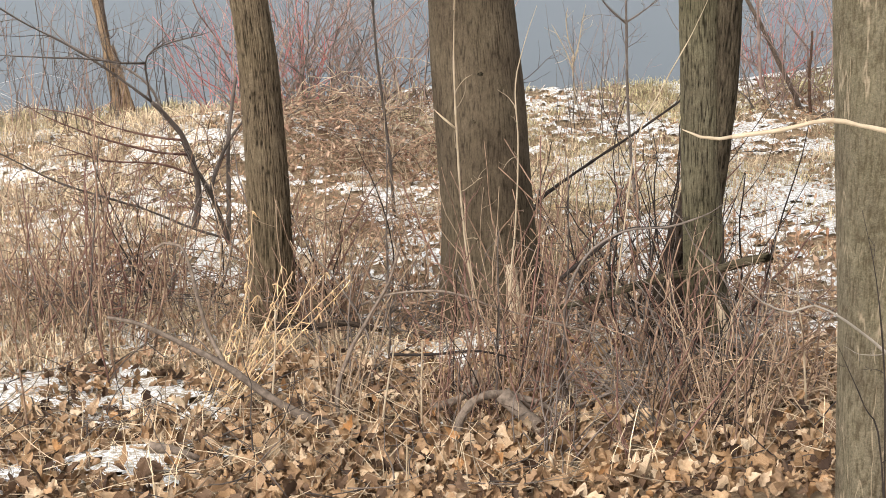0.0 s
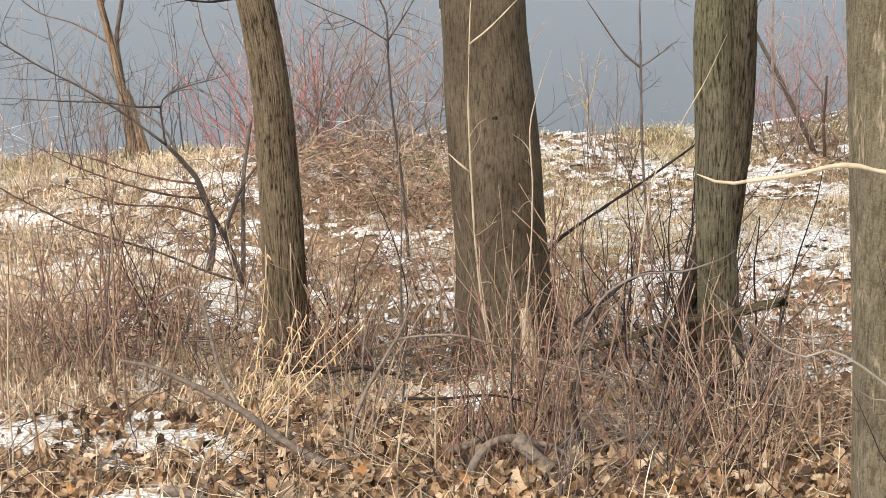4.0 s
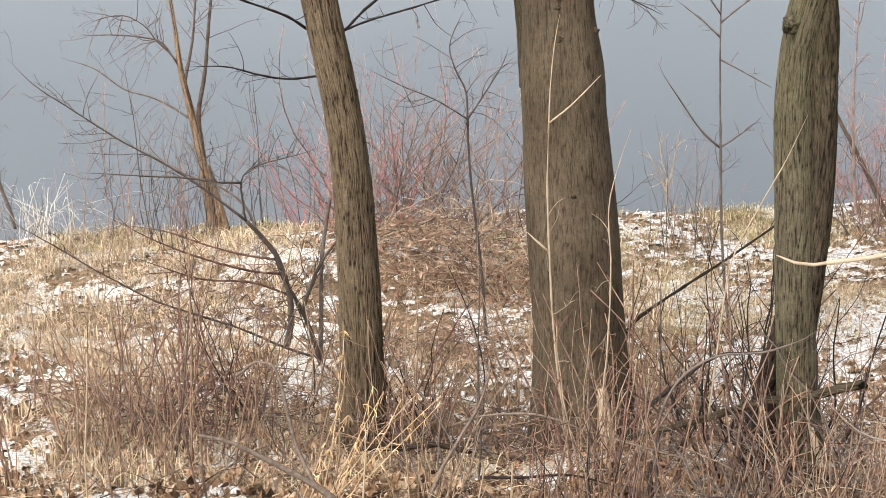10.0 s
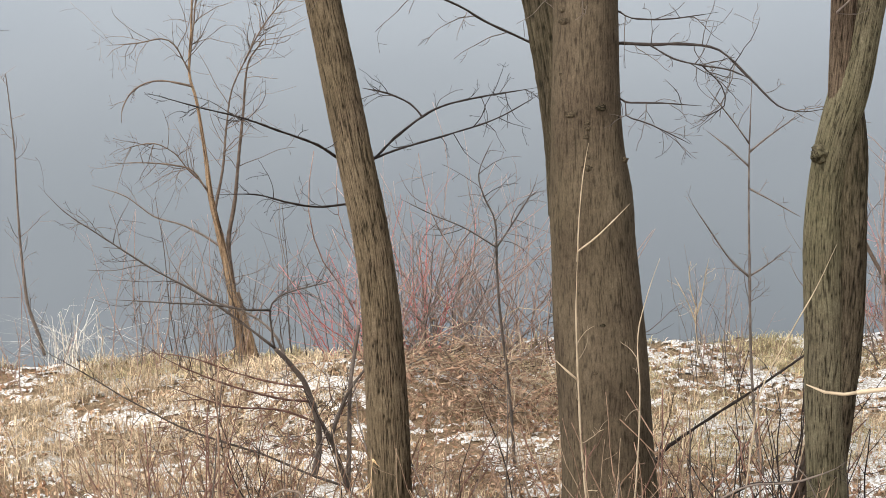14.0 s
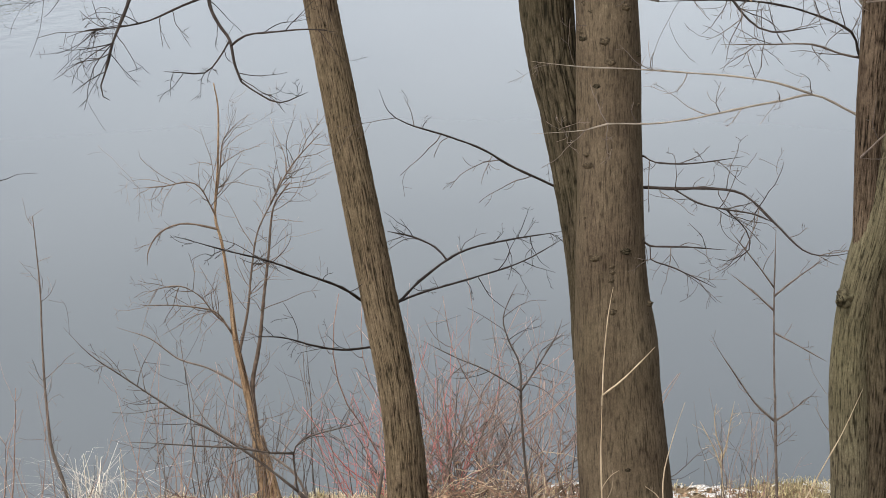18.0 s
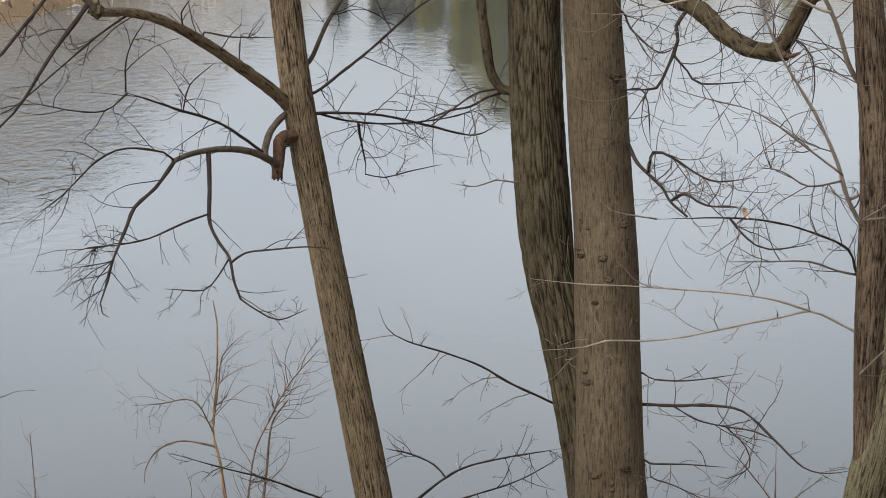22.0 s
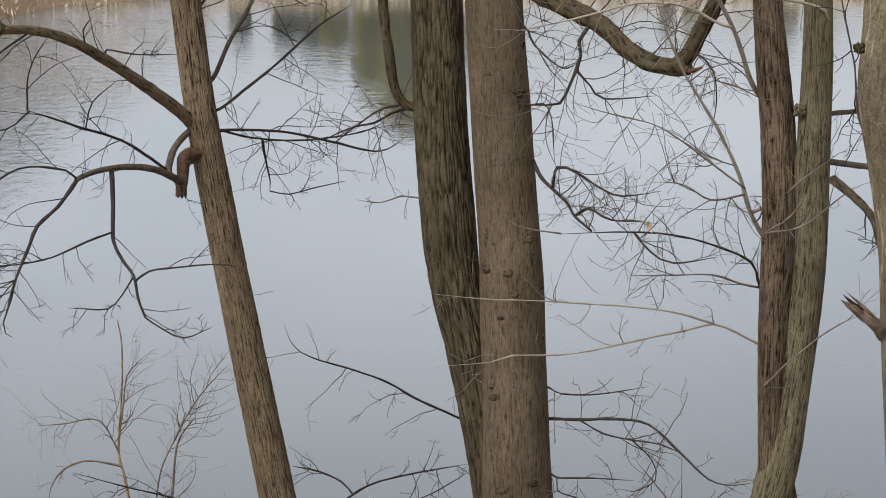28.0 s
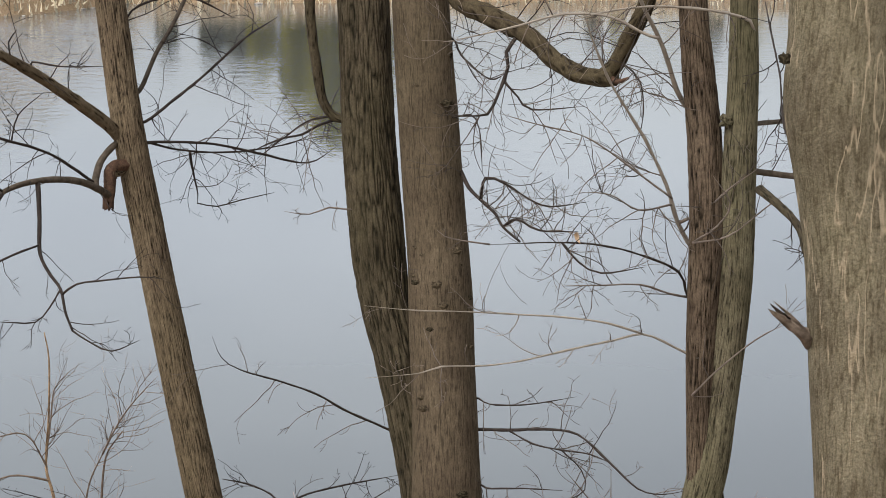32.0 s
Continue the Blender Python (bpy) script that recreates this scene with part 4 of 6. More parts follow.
limb(tree3, [(1.035, 9.1, 5.741), (1.098, 9.018, 5.67), (1.181, 8.94, 5.637), (1.342, 8.8, 5.685)], 0.006, 0.0023, 8, 0.35, TWIG, TWIG_MID, 791)
limb(tree3, [(0.701, 8.7, 5.801), (0.586, 8.65, 5.826), (0.517, 8.619, 5.849), (0.483, 8.6, 5.879)], 0.004, 0.0022, 3, 0.15, TWIG_GREY, TWIG_MID, 792)
limb(tree3, [(1.592, 9.15, 5.725), (1.723, 9.026, 5.772), (1.834, 8.883, 5.9), (1.896, 8.8, 5.973)], 0.005, 0.0023, 6, 0.35, TWIG_GREY, TWIG_MID, 753)
limb(tree3, [(1.585, 9.15, 5.689), (1.68, 9.052, 5.811), (1.718, 8.984, 5.915), (1.63, 8.9, 6.039)], 0.005, 0.0023, 6, 0.3, TWIG_GREY, TWIG_MID, 754)
limb(tree3, [(1.602, 9.15, 5.068), (1.69, 9.049, 5.199), (1.826, 8.907, 5.359), (1.942, 8.8, 5.45)], 0.006, 0.0023, 5, 0.3, TWIG_GREY, TWIG_MID, 755)
limb(tree3, [(1.79, 9.3, 6.023), (1.88, 9.36, 6), (2.08, 9.489, 5.959), (2.256, 9.6, 5.928)], 0.014, 0.0124, 2, 0.3, LIMB, TWIG, 80)
limb(tree3, [(1.862, 9.35, 6.198), (1.94, 9.434, 6.198), (2.099, 9.6, 6.189)], 0.012, 0.0099, 2, 0.3, LIMB, TWIG, 81)
limb(tree3, [(1.87, 9.3, 6.602), (1.846, 9.279, 6.644), (1.746, 9.233, 6.68), (1.565, 9.153, 6.707), (1.388, 9.073, 6.719), (1.215, 8.993, 6.706), (1.02, 8.9, 6.671)], 0.008, 0.0034, 8, 0.4, PALE_TWIG, TWIG_GREY, 82)

# --- knots, stubs and bark pieces
def knob(tree_, at, r, material, name="knot", squash=0.7, seed=0):
    bm = bmesh.new()
    bmesh.ops.create_icosphere(bm, subdivisions=3, radius=r)
    for v in bm.verts:
        v.co *= 1 + 0.8 * noise.noise(v.co * (2.2 / r) + Vector((seed, at[0] * 9, at[2] * 7)))
        v.co.y *= squash
    me = bpy.data.meshes.new(name)
    bm.to_mesh(me)
    bm.free()
    me.polygons.foreach_set("use_smooth", [True] * len(me.polygons))
    me.attributes.new("ridge", "FLOAT", "POINT").data.foreach_set("value", [0.45 + 0.9 * noise.noise(v.co * (2.5 / r)) for v in me.vertices])
    ob = part(name, me, material, tree_)
    ob.location = at
    return ob


knob(tree1, (-0.956, 10.62, 5.84), 0.024, BARK_RED, seed=11, squash=0.8)
knob(tree1, (-1.655, 9.6, 6.565), 0.03, BARK_GREEN, seed=13, squash=0.8)
knob(tree3, (1.587, 9.24, 4.425), 0.042, BARK_GREEN, seed=1)
knob(tree3, (1.752, 9.27, 6.224), 0.027, BARK_GREEN, seed=2)
knob(tree3, (1.551, 9.2, 4.432), 0.014, BARK_GREEN, seed=3)
for k, (at, r) in enumerate((
        ((0.476, 10.28, 5.37), 0.026), ((0.579, 10.28, 5.359), 0.026), ((0.507, 10.26, 4.768), 0.026), ((0.544, 10.26, 5.148), 0.022),
        ((0.61, 10.28, 5.257), 0.022), ((0.678, 10.3, 5.516), 0.026), ((0.741, 10.42, 5.269), 0.022), ((0.823, 10.42, 4.036), 0.034),
        ((0.551, 10.26, 4.31), 0.03), ((0.701, 10.32, 4.327), 0.03), ((0.633, 10.24, 4.246), 0.022), ((0.63, 10.24, 4.048), 0.024),
        ((0.726, 10.22, 3.242), 0.016), ((0.695, 10.21, 2.994), 0.016), ((0.484, 10.3, 6.297), 0.02), ((0.635, 10.36, 6.204), 0.03))):
    knob(tree2, at, r * (0.55 + 0.3 * ((k * 5) % 7) / 6), BARK_BROWN if k % 3 else BARK_DARK, seed=k, squash=0.45).scale = (1.15, 1.0, 0.75)
path, radii = GROWN[tree2.name][0]
rng = random.Random(77)
for k in range(26):
    z = rng.uniform(3.9, 6.9)
    i = int(np.abs(path[:, 2] - z).argmin())
    a = rng.uniform(-2.6, -0.5)
    at = path[i] + radii[i] * 0.97 * np.array((math.cos(a), math.sin(a), 0))
    knob(tree2, at, rng.uniform(0.008, 0.02), BARK_DARK if k % 4 == 0 else BARK_BROWN, seed=30 + k, squash=0.5).scale = (1.0, 1.0, rng.uniform(0.4, 0.8))
limb(tree4, [(1.43, 6.03, 5.945), (1.36, 5.99, 5.975), (1.32, 5.95, 6.008), (1.282, 5.92, 6.04)], 0.023, 0.0165, 0, 0.2, DEAD_WOOD, DEAD_WOOD, 91, name="broken_stub", label="short splintered branch stub", ragged=3.2)
limb(tree4, [(1.43, 6.03, 5.91), (1.38, 6.0, 5.945), (1.345, 5.95, 5.98), (1.312, 5.93, 6.01)], 0.024, 0.0092, 0, 0.2, DEAD_WOOD, DEAD_WOOD, 95, name="splinter", ragged=3.2)
knob(tree4, (1.268, 5.9, 6.745), 0.014, BARK_DARK, seed=6, squash=1)
limb(tree4, [(1.335, 6.1, 6.501), (1.421, 6.676, 6.642), (1.464, 7.015, 6.74), (1.512, 7.4, 6.865)], 0.004, 0.0028, 8, 0.35, TWIG, TWIG, 92)
limb(tree4, [(1.419, 6.15, 6.139), (1.454, 6.5, 6.191), (1.452, 6.733, 6.218), (1.434, 7, 6.243)], 0.006, 0.0145, 4, 0.35, BARK_DARK, TWIG, 93)
limb(tree3, [(1.765, 9.1, 2.541), (1.785, 9.067, 2.46), (1.808, 9.03, 2.37)], 0.008, 0.0196, 0, 0.1, PALE_STEM, PALE_STEM, 94, name="bark_strip", label="pale peeling bark strip")

limb(tree2, [(0.876, 10.02, 2.29), (0.894, 10.002, 2.155), (0.921, 9.98, 1.995)], 0.023, 0.0430, 0, 0.1, PALE_STEM, PALE_STEM, 96, name="torn_bark", label="torn orange-tan bark at the foot", ragged=1.8)

# ---------------------------------------------------------------- young trees and shrubs along the water
w = thing("young_willow", "young bare willow with orange-brown stems at the water's edge", "tree", "saplings by the water")
trunk(w, [(-1.6, 16, 0.595, 0.07), (-1.647, 16, 0.76, 0.05), (-1.669, 16, 0.902, 0.041), (-1.727, 16, 1.367, 0.033), (-1.799, 16, 1.778, 0.026), (-1.852, 16, 2.066, 0.021), (-1.882, 16, 2.404, 0.014), (-1.93, 16, 2.799, 0.011), (-1.976, 16, 3.015, 0.01), (-1.946, 16, 3.379, 0.008), (-1.93, 16, 3.807, 0.006), (-1.958, 16, 4.019, 0.004)], BARK_WILLOW, sides=40, furrows=9, depth=0.12, step=0.05, seed=8)
trunk(w, [(-1.508, 15.95, 0.601, 0.055), (-1.556, 15.95, 0.757, 0.042), (-1.587, 15.96, 0.894, 0.035), (-1.635, 15.98, 1.096, 0.027), (-1.674, 16, 1.274, 0.02)], BARK_WILLOW, name="second_stem", sides=32, furrows=8, depth=0.12, step=0.05, seed=12)
limb(w, [(-1.682, 16, 1.042), (-1.714, 16.016, 1.407), (-1.732, 16.028, 1.678), (-1.675, 16.041, 1.99), (-1.635, 16.057, 2.343), (-1.591, 16.073, 2.691), (-1.567, 16.085, 2.95), (-1.529, 16.092, 3.099), (-1.42, 16.1, 3.248)], 0.024, 0.005, 24, 0.6, WILLOW, WILLOW, 101, rise=0.3)
limb(w, [(-1.823, 16, 1.936), (-1.754, 16.023, 2.264), (-1.72, 16.045, 2.567), (-1.669, 16.067, 2.868), (-1.549, 16.087, 3.122), (-1.482, 16.1, 3.291)], 0.012, 0.0035, 24, 0.6, WILLOW, WILLOW, 102, rise=0.3)
limb(w, [(-1.861, 16, 2.071), (-1.93, 15.97, 2.192), (-2.008, 15.945, 2.28), (-2.103, 15.907, 2.423), (-2.242, 15.87, 2.505), (-2.406, 15.831, 2.49), (-2.529, 15.8, 2.442)], 0.009, 0.003, 17, 0.55, WILLOW, WILLOW, 103, rise=-0.1)
limb(w, [(-1.886, 16, 2.093), (-1.968, 15.957, 2.262), (-2.089, 15.924, 2.317), (-2.332, 15.862, 2.358), (-2.575, 15.8, 2.368)], 0.009, 0.003, 13, 0.55, WILLOW, WILLOW, 104, rise=-0.1)
limb(w, [(-1.972, 16, 3.015), (-2.018, 15.969, 3.131), (-2.071, 15.936, 3.245), (-2.161, 15.909, 3.295), (-2.33, 15.861, 3.273), (-2.548, 15.8, 3.271)], 0.0085, 0.003, 15, 0.55, WILLOW, WILLOW, 105, rise=0)
limb(w, [(-1.956, 16, 2.886), (-2.069, 15.983, 2.942), (-2.233, 15.96, 2.961), (-2.379, 15.938, 2.902), (-2.466, 15.917, 2.778), (-2.483, 15.9, 2.653)], 0.01, 0.0042, 4, 0.3, WILLOW, WILLOW, 106, rise=-0.1)
limb(w, [(-1.954, 16, 3.077), (-1.929, 16, 3.38), (-1.898, 16, 3.594), (-1.791, 16, 3.723)], 0.009, 0.003, 17, 0.55, WILLOW, WILLOW, 107, rise=0.3)
limb(w, [(-1.553, 16, 3.078), (-1.487, 16, 3.251), (-1.379, 16, 3.424), (-1.229, 16, 3.596), (-1.145, 16, 3.681)], 0.009, 0.003, 20, 0.55, WILLOW, WILLOW, 108, rise=0.3)
limb(w, [(-1.818, 16, 1.619), (-1.906, 15.987, 1.737), (-2.072, 15.969, 1.833), (-2.28, 15.949, 1.908), (-2.482, 15.925, 2.073), (-2.728, 15.9, 2.169)], 0.011, 0.0042, 6, 0.4, TWIG_GREY, TWIG_GREY, 109)

GROUP_SAP = "saplings by the water"


def sapling(label, pts, r0, r1, material, side, length, seed, rise=0.25, depth=1):
    s_ = thing("sapling", label, "sapling", GROUP_SAP)
    limb(s_, pts, r0, r1, side, length, material, material, seed, rise, depth, name="stem")
    return s_


s1 = sapling("thin dark sapling with crooked bare twigs", [(0.399, 13, 0.925), (0.381, 13, 1.208), (0.354, 13, 1.605), (0.32, 13, 1.915), (0.28, 13, 2.257), (0.261, 13, 2.518), (0.255, 13, 2.665)], 0.0115, 0.0065, TWIG_MID, 12, 0.45, 121)
limb(s1, [(0.256, 13, 2.628), (0.247, 13, 2.85), (0.177, 13, 3.014), (0.142, 13, 3.159), (0.193, 13, 3.304), (0.227, 13, 3.375)], 0.008, 0.0028, 9, 0.4, TWIG_MID, TWIG_MID, 122)
limb(s1, [(0.255, 13, 2.684), (0.371, 13.08, 2.841), (0.477, 13.158, 3), (0.512, 13.2, 3.097)], 0.006, 0.0028, 9, 0.4, TWIG_MID, TWIG_MID, 123)
limb(s1, [(0.252, 13, 2.702), (0.056, 12.935, 2.835), (-0.152, 12.869, 2.948), (-0.355, 12.8, 3.079)], 0.006, 0.0028, 9, 0.4, TWIG_MID, TWIG_MID, 124)
s2 = sapling("slim grey sapling with paired upward twigs", [(1.985, 12.6, 1.127), (1.894, 12.6, 1.404), (1.845, 12.6, 1.714), (1.81, 12.6, 2.055), (1.784, 12.6, 2.425), (1.766, 12.6, 2.786)], 0.0105, 0.0075, TWIG_GREY, 8, 0.4, 125)
limb(s2, [(1.776, 12.6, 2.606), (1.75, 12.6, 3.037), (1.736, 12.6, 3.423), (1.732, 12.6, 3.734), (1.731, 12.6, 3.888)], 0.0075, 0.0035, 0, 0.3, TWIG_GREY, TWIG_GREY, 126)
limb(s2, [(1.768, 12.6, 2.642), (1.647, 12.573, 2.76), (1.517, 12.535, 2.952), (1.399, 12.5, 3.133)], 0.009, 0.0033, 3, 0.25, TWIG_GREY, TWIG_GREY, 127)
limb(s2, [(1.737, 12.6, 3.319), (1.628, 12.647, 3.427), (1.489, 12.7, 3.526)], 0.007, 0.0034, 2, 0.2, TWIG_GREY, TWIG_GREY, 128)
limb(s2, [(1.733, 12.6, 3.476), (1.626, 12.561, 3.625), (1.455, 12.5, 3.846)], 0.007, 0.0033, 3, 0.2, TWIG_GREY, TWIG_GREY, 129)
limb(s2, [(1.74, 12.6, 3.406), (1.841, 12.638, 3.499), (2.027, 12.7, 3.62)], 0.007, 0.0033, 3, 0.2, TWIG_GREY, TWIG_GREY, 130)
limb(s2, [(1.746, 12.6, 3.196), (1.897, 12.55, 3.124), (2.045, 12.5, 3.052)], 0.007, 0.0033, 3, 0.2, TWIG_GREY, TWIG_GREY, 131)
limb(s2, [(1.771, 12.6, 2.642), (1.88, 12.646, 2.698), (2.003, 12.7, 2.77)], 0.007, 0.0034, 3, 0.2, TWIG_GREY, TWIG_GREY, 132)
s3 = sapling("small leaning bare tree rooted on the brow", [(3.555, 15.4, 0.822), (3.456, 15.4, 1.052), (3.322, 15.4, 1.303), (3.195, 15.4, 1.55), (3.067, 15.4, 1.772), (2.948, 15.4, 1.991)], 0.021, 0.0124, WILLOW, 16, 0.6, 133)
s4 = sapling("thin straight sapling among the reeds", [(-3.144, 15.8, 0.837), (-3.18, 15.8, 0.997), (-3.243, 15.8, 1.225), (-3.263, 15.8, 1.451), (-3.275, 15.8, 1.765), (-3.276, 15.8, 2.121), (-3.272, 15.8, 2.473), (-3.286, 15.8, 2.822), (-3.3, 15.8, 3.06)], 0.015, 0.0031, TWIG_GREY, 14, 0.4, 134)
s5 = sapling("forked pale dry weed stalk", [(1.836, 15.6, 0.904), (1.816, 15.6, 1.088), (1.802, 15.6, 1.225), (1.807, 15.6, 1.315)], 0.009, 0.0064, PALE_STEM, 3, 0.2, 135)
limb(s5, [(1.803, 15.6, 1.202), (1.751, 15.6, 1.329), (1.678, 15.6, 1.473), (1.633, 15.6, 1.554)], 0.006, 0.0032, 3, 0.18, PALE_STEM, PALE_STEM, 138)
limb(s5, [(1.806, 15.6, 1.225), (1.842, 15.6, 1.383), (1.861, 15.6, 1.54), (1.888, 15.6, 1.706)], 0.006, 0.0032, 4, 0.2, PALE_STEM, PALE_STEM, 139)
limb(s5, [(1.808, 15.6, 1.302), (1.765, 15.6, 1.428), (1.742, 15.6, 1.585), (1.755, 15.6, 1.688)], 0.005, 0.0032, 3, 0.18, PALE_STEM, PALE_STEM, 140)
s6 = sapling("reddish bare sapling behind the crooked tree", [(3.016, 14.5, 1.45), (2.966, 14.5, 1.914), (2.939, 14.5, 2.327), (2.934, 14.5, 2.693), (2.932, 14.5, 3.014)], 0.012, 0.0038, PINK_TWIG, 12, 0.5, 136)
s7 = sapling("rust-coloured broken stem on the brow", [(3.546, 15.2, 0.972), (3.517, 15.2, 1.242), (3.516, 15.2, 1.465), (3.512, 15.2, 1.618)], 0.013, 0.0083, ROT, 3, 0.3, 137)

# the dead shrub with long sweeping limbs
d = thing("dead_shrub", "grey bare shrub with long sweeping limbs", "shrub")
limb(d, [(-0.803, 11.6, 1.803), (-0.768, 11.518, 2.017), (-0.777, 11.436, 2.227), (-0.824, 11.341, 2.456), (-0.891, 11.274, 2.595), (-0.977, 11.2, 2.731)], 0.02, 0.0110, 14, 0.5, TWIG_GREY, TWIG_GREY, 141, name="stem")
limb(d, [(-0.977, 11.2, 2.731), (-1.112, 11.166, 2.861), (-1.252, 11.131, 2.988), (-1.417, 11.092, 3.117), (-1.581, 11.053, 3.227), (-1.715, 11.02, 3.333), (-1.872, 10.98, 3.463), (-2.026, 10.94, 3.593), (-2.146, 10.9, 3.75)], 0.0085, 0.0028, 22, 0.4, TWIG_MID, TWIG_MID, 142)
limb(d, [(-0.825, 11.35, 2.452), (-0.925, 11.325, 2.598), (-0.987, 11.309, 2.688), (-0.999, 11.295, 2.792), (-1.006, 11.277, 2.923), (-0.962, 11.265, 2.998), (-0.853, 11.247, 3.052), (-0.699, 11.222, 3.1), (-0.561, 11.2, 3.157)], 0.0085, 0.0028, 19, 0.3, TWIG_MID, TWIG_MID, 143)
limb(d, [(-1.004, 11.2, 2.92), (-1.119, 11.143, 2.976), (-1.301, 11.055, 3.037), (-1.494, 10.961, 3.081), (-1.709, 10.854, 3.137), (-1.815, 10.8, 3.159)], 0.007, 0.0029, 16, 0.3, TWIG_MID, TWIG_MID, 144)
limb(d, [(-0.941, 11.35, 2.621), (-1.004, 11.358, 2.768), (-1.158, 11.368, 2.881), (-1.337, 11.378, 2.945), (-1.482, 11.388, 3.056), (-1.59, 11.4, 3.246)], 0.009, 0.0030, 16, 0.35, TWIG_GREY, TWIG_GREY, 1441)
limb(d, [(-0.619, 11.7, 1.644), (-0.672, 11.639, 1.889), (-0.742, 11.586, 2.091), (-0.813, 11.541, 2.251), (-0.851, 11.5, 2.406)], 0.015, 0.0079, 16, 0.35, TWIG_MID, TWIG_MID, 145, name="stem")
limb(d, [(-0.61, 11.7, 1.608), (-0.609, 11.7, 1.932), (-0.599, 11.7, 2.284), (-0.572, 11.7, 2.491), (-0.544, 11.7, 2.668)], 0.015, 0.0095, 13, 0.3, TWIG_GREY, TWIG_GREY, 146, name="stem")
limb(d, [(-0.745, 11.7, 2.005), (-0.664, 11.67, 2.141), (-0.592, 11.634, 2.312), (-0.501, 11.6, 2.455)], 0.013, 0.0063, 13, 0.3, TWIG_MID, TWIG_MID, 147)
limb(d, [(-0.649, 11.4, 1.823), (-0.831, 11.322, 1.933), (-1.037, 11.229, 2.077), (-1.268, 11.125, 2.21), (-1.493, 11.021, 2.347), (-1.653, 10.939, 2.485), (-1.758, 10.883, 2.575), (-1.935, 10.784, 2.748), (-2.108, 10.686, 2.908), (-2.25, 10.6, 3.052)], 0.0085, 0.0028, 24, 0.35, TWIG_MID, TWIG_MID, 148)
limb(d, [(-0.812, 11.4, 2.448), (-1.019, 11.282, 2.5), (-1.189, 11.177, 2.596), (-1.407, 11.036, 2.739), (-1.622, 10.9, 2.829)], 0.008, 0.0030, 10, 0.35, BRUSH_RED, BRUSH_RED, 149)
limb(d, [(-0.778, 11.5, 2.285), (-0.998, 11.341, 2.381), (-1.25, 11.145, 2.545), (-1.461, 10.965, 2.72), (-1.634, 10.8, 2.901)], 0.008, 0.0029, 10, 0.35, BRUSH_RED, BRUSH_RED, 150)
limb(d, [(-0.766, 11.5, 2.199), (-0.97, 11.333, 2.309), (-1.225, 11.121, 2.422), (-1.436, 10.925, 2.585), (-1.562, 10.8, 2.694)], 0.008, 0.0029, 10, 0.35, BRUSH_RED, BRUSH_RED, 151)

# red-brown canes arching through the dead shrub and the grass beside it
GROUP_CANES = "arching canes"
for k in range(20):
    rng = random.Random(700 + k)
    x, y = rng.uniform(-1.75, -0.55), rng.uniform(10.7, 11.7)
    o = thing("cane", "thin red-brown cane arching over dry grass", "cane", GROUP_CANES)
    so = Soup()
    p, rr = [], []
    d_ = np.array((rng.uniform(-0.9, 0.5), rng.uniform(-0.3, 0.2), 1.0))
    q_, ln = np.array((x, y, gz(x, y) - 0.02)), rng.uniform(0.7, 1.35)
    fall = np.array((math.copysign(0.16, d_[0]), 0.0, -rng.uniform(0.1, 0.2)))
    for i in range(13):
        p.append(q_.copy())
        rr.append(0.0048 - 0.0028 * i / 12)
        d_ = d_ / np.linalg.norm(d_) + fall + np.array((rng.gauss(0, 0.07), rng.gauss(0, 0.07), rng.gauss(0, 0.05)))
        q_ = q_ + d_ / np.linalg.norm(d_) * ln / 12
    so.tube(np.array(p), np.array(rr), 6)
    sprays(so, np.array(p), np.array(rr), rng.randint(3, 6), 0.3, rng, 0.05, 0, 0.35, 0.5, 0.9, 0.8, 2)
    part("stem", so.mesh("stem"), BRUSH_RED if k % 3 else TWIG_MID, o)

# ---------------------------------------------------------------- fallen wood and single stems
def fallen(name, label, category, pts, r0, r1, material, seed, twigs=0, length=0.2, extra=(), ragged=1.0):
    o = thing(name, label, category)
    limb(o, pts, r0, r1, twigs, length, material, material, seed, 0.1, 0, name="stem", ragged=ragged)
    for k, q in enumerate(extra):
        limb(o, *q, 0, 0.2, material, material, seed + 7 * k + 1, 0.1, 0)
    return o


fallen("fallen_branch", "grey fallen branch arching out of the leaf litter", "branch", [(0.149, 8.16, 2.368), (0.001, 8.204, 2.423), (-0.166, 8.252, 2.469), (-0.309, 8.297, 2.543), (-0.475, 8.352, 2.654), (-0.642, 8.403, 2.728), (-0.833, 8.46, 2.803), (-0.979, 8.5, 2.821)], 0.026, 0.0072, DEAD_WOOD, 161, 5, 0.25, [([(-0.473, 8.4, 2.628), (-0.542, 8.44, 2.753), (-0.59, 8.485, 2.907), (-0.622, 8.526, 3.048), (-0.661, 8.552, 3.13), (-0.728, 8.57, 3.136), (-0.818, 8.6, 3.048)], 0.011, 0.0060)])
fallen("dead_branch", "curved grey dead stem rising from the leaves", "stem", [(0.001, 8.32, 2.378), (-0.001, 8.352, 2.527), (0.055, 8.391, 2.693), (0.154, 8.435, 2.863), (0.223, 8.465, 2.981), (0.268, 8.5, 3.129)], 0.011, 0.0060, DEAD_WOOD, 162, 4, 0.3)
fallen("fallen_branch", "thin fallen branch bowed across the brush", "branch", [(0.113, 9, 2.603), (0.241, 8.954, 2.678), (0.491, 8.868, 2.728), (0.714, 8.787, 2.685), (0.959, 8.698, 2.65), (1.225, 8.6, 2.616)], 0.006, 0.0050, DEAD_WOOD, 163, 4, 0.3)
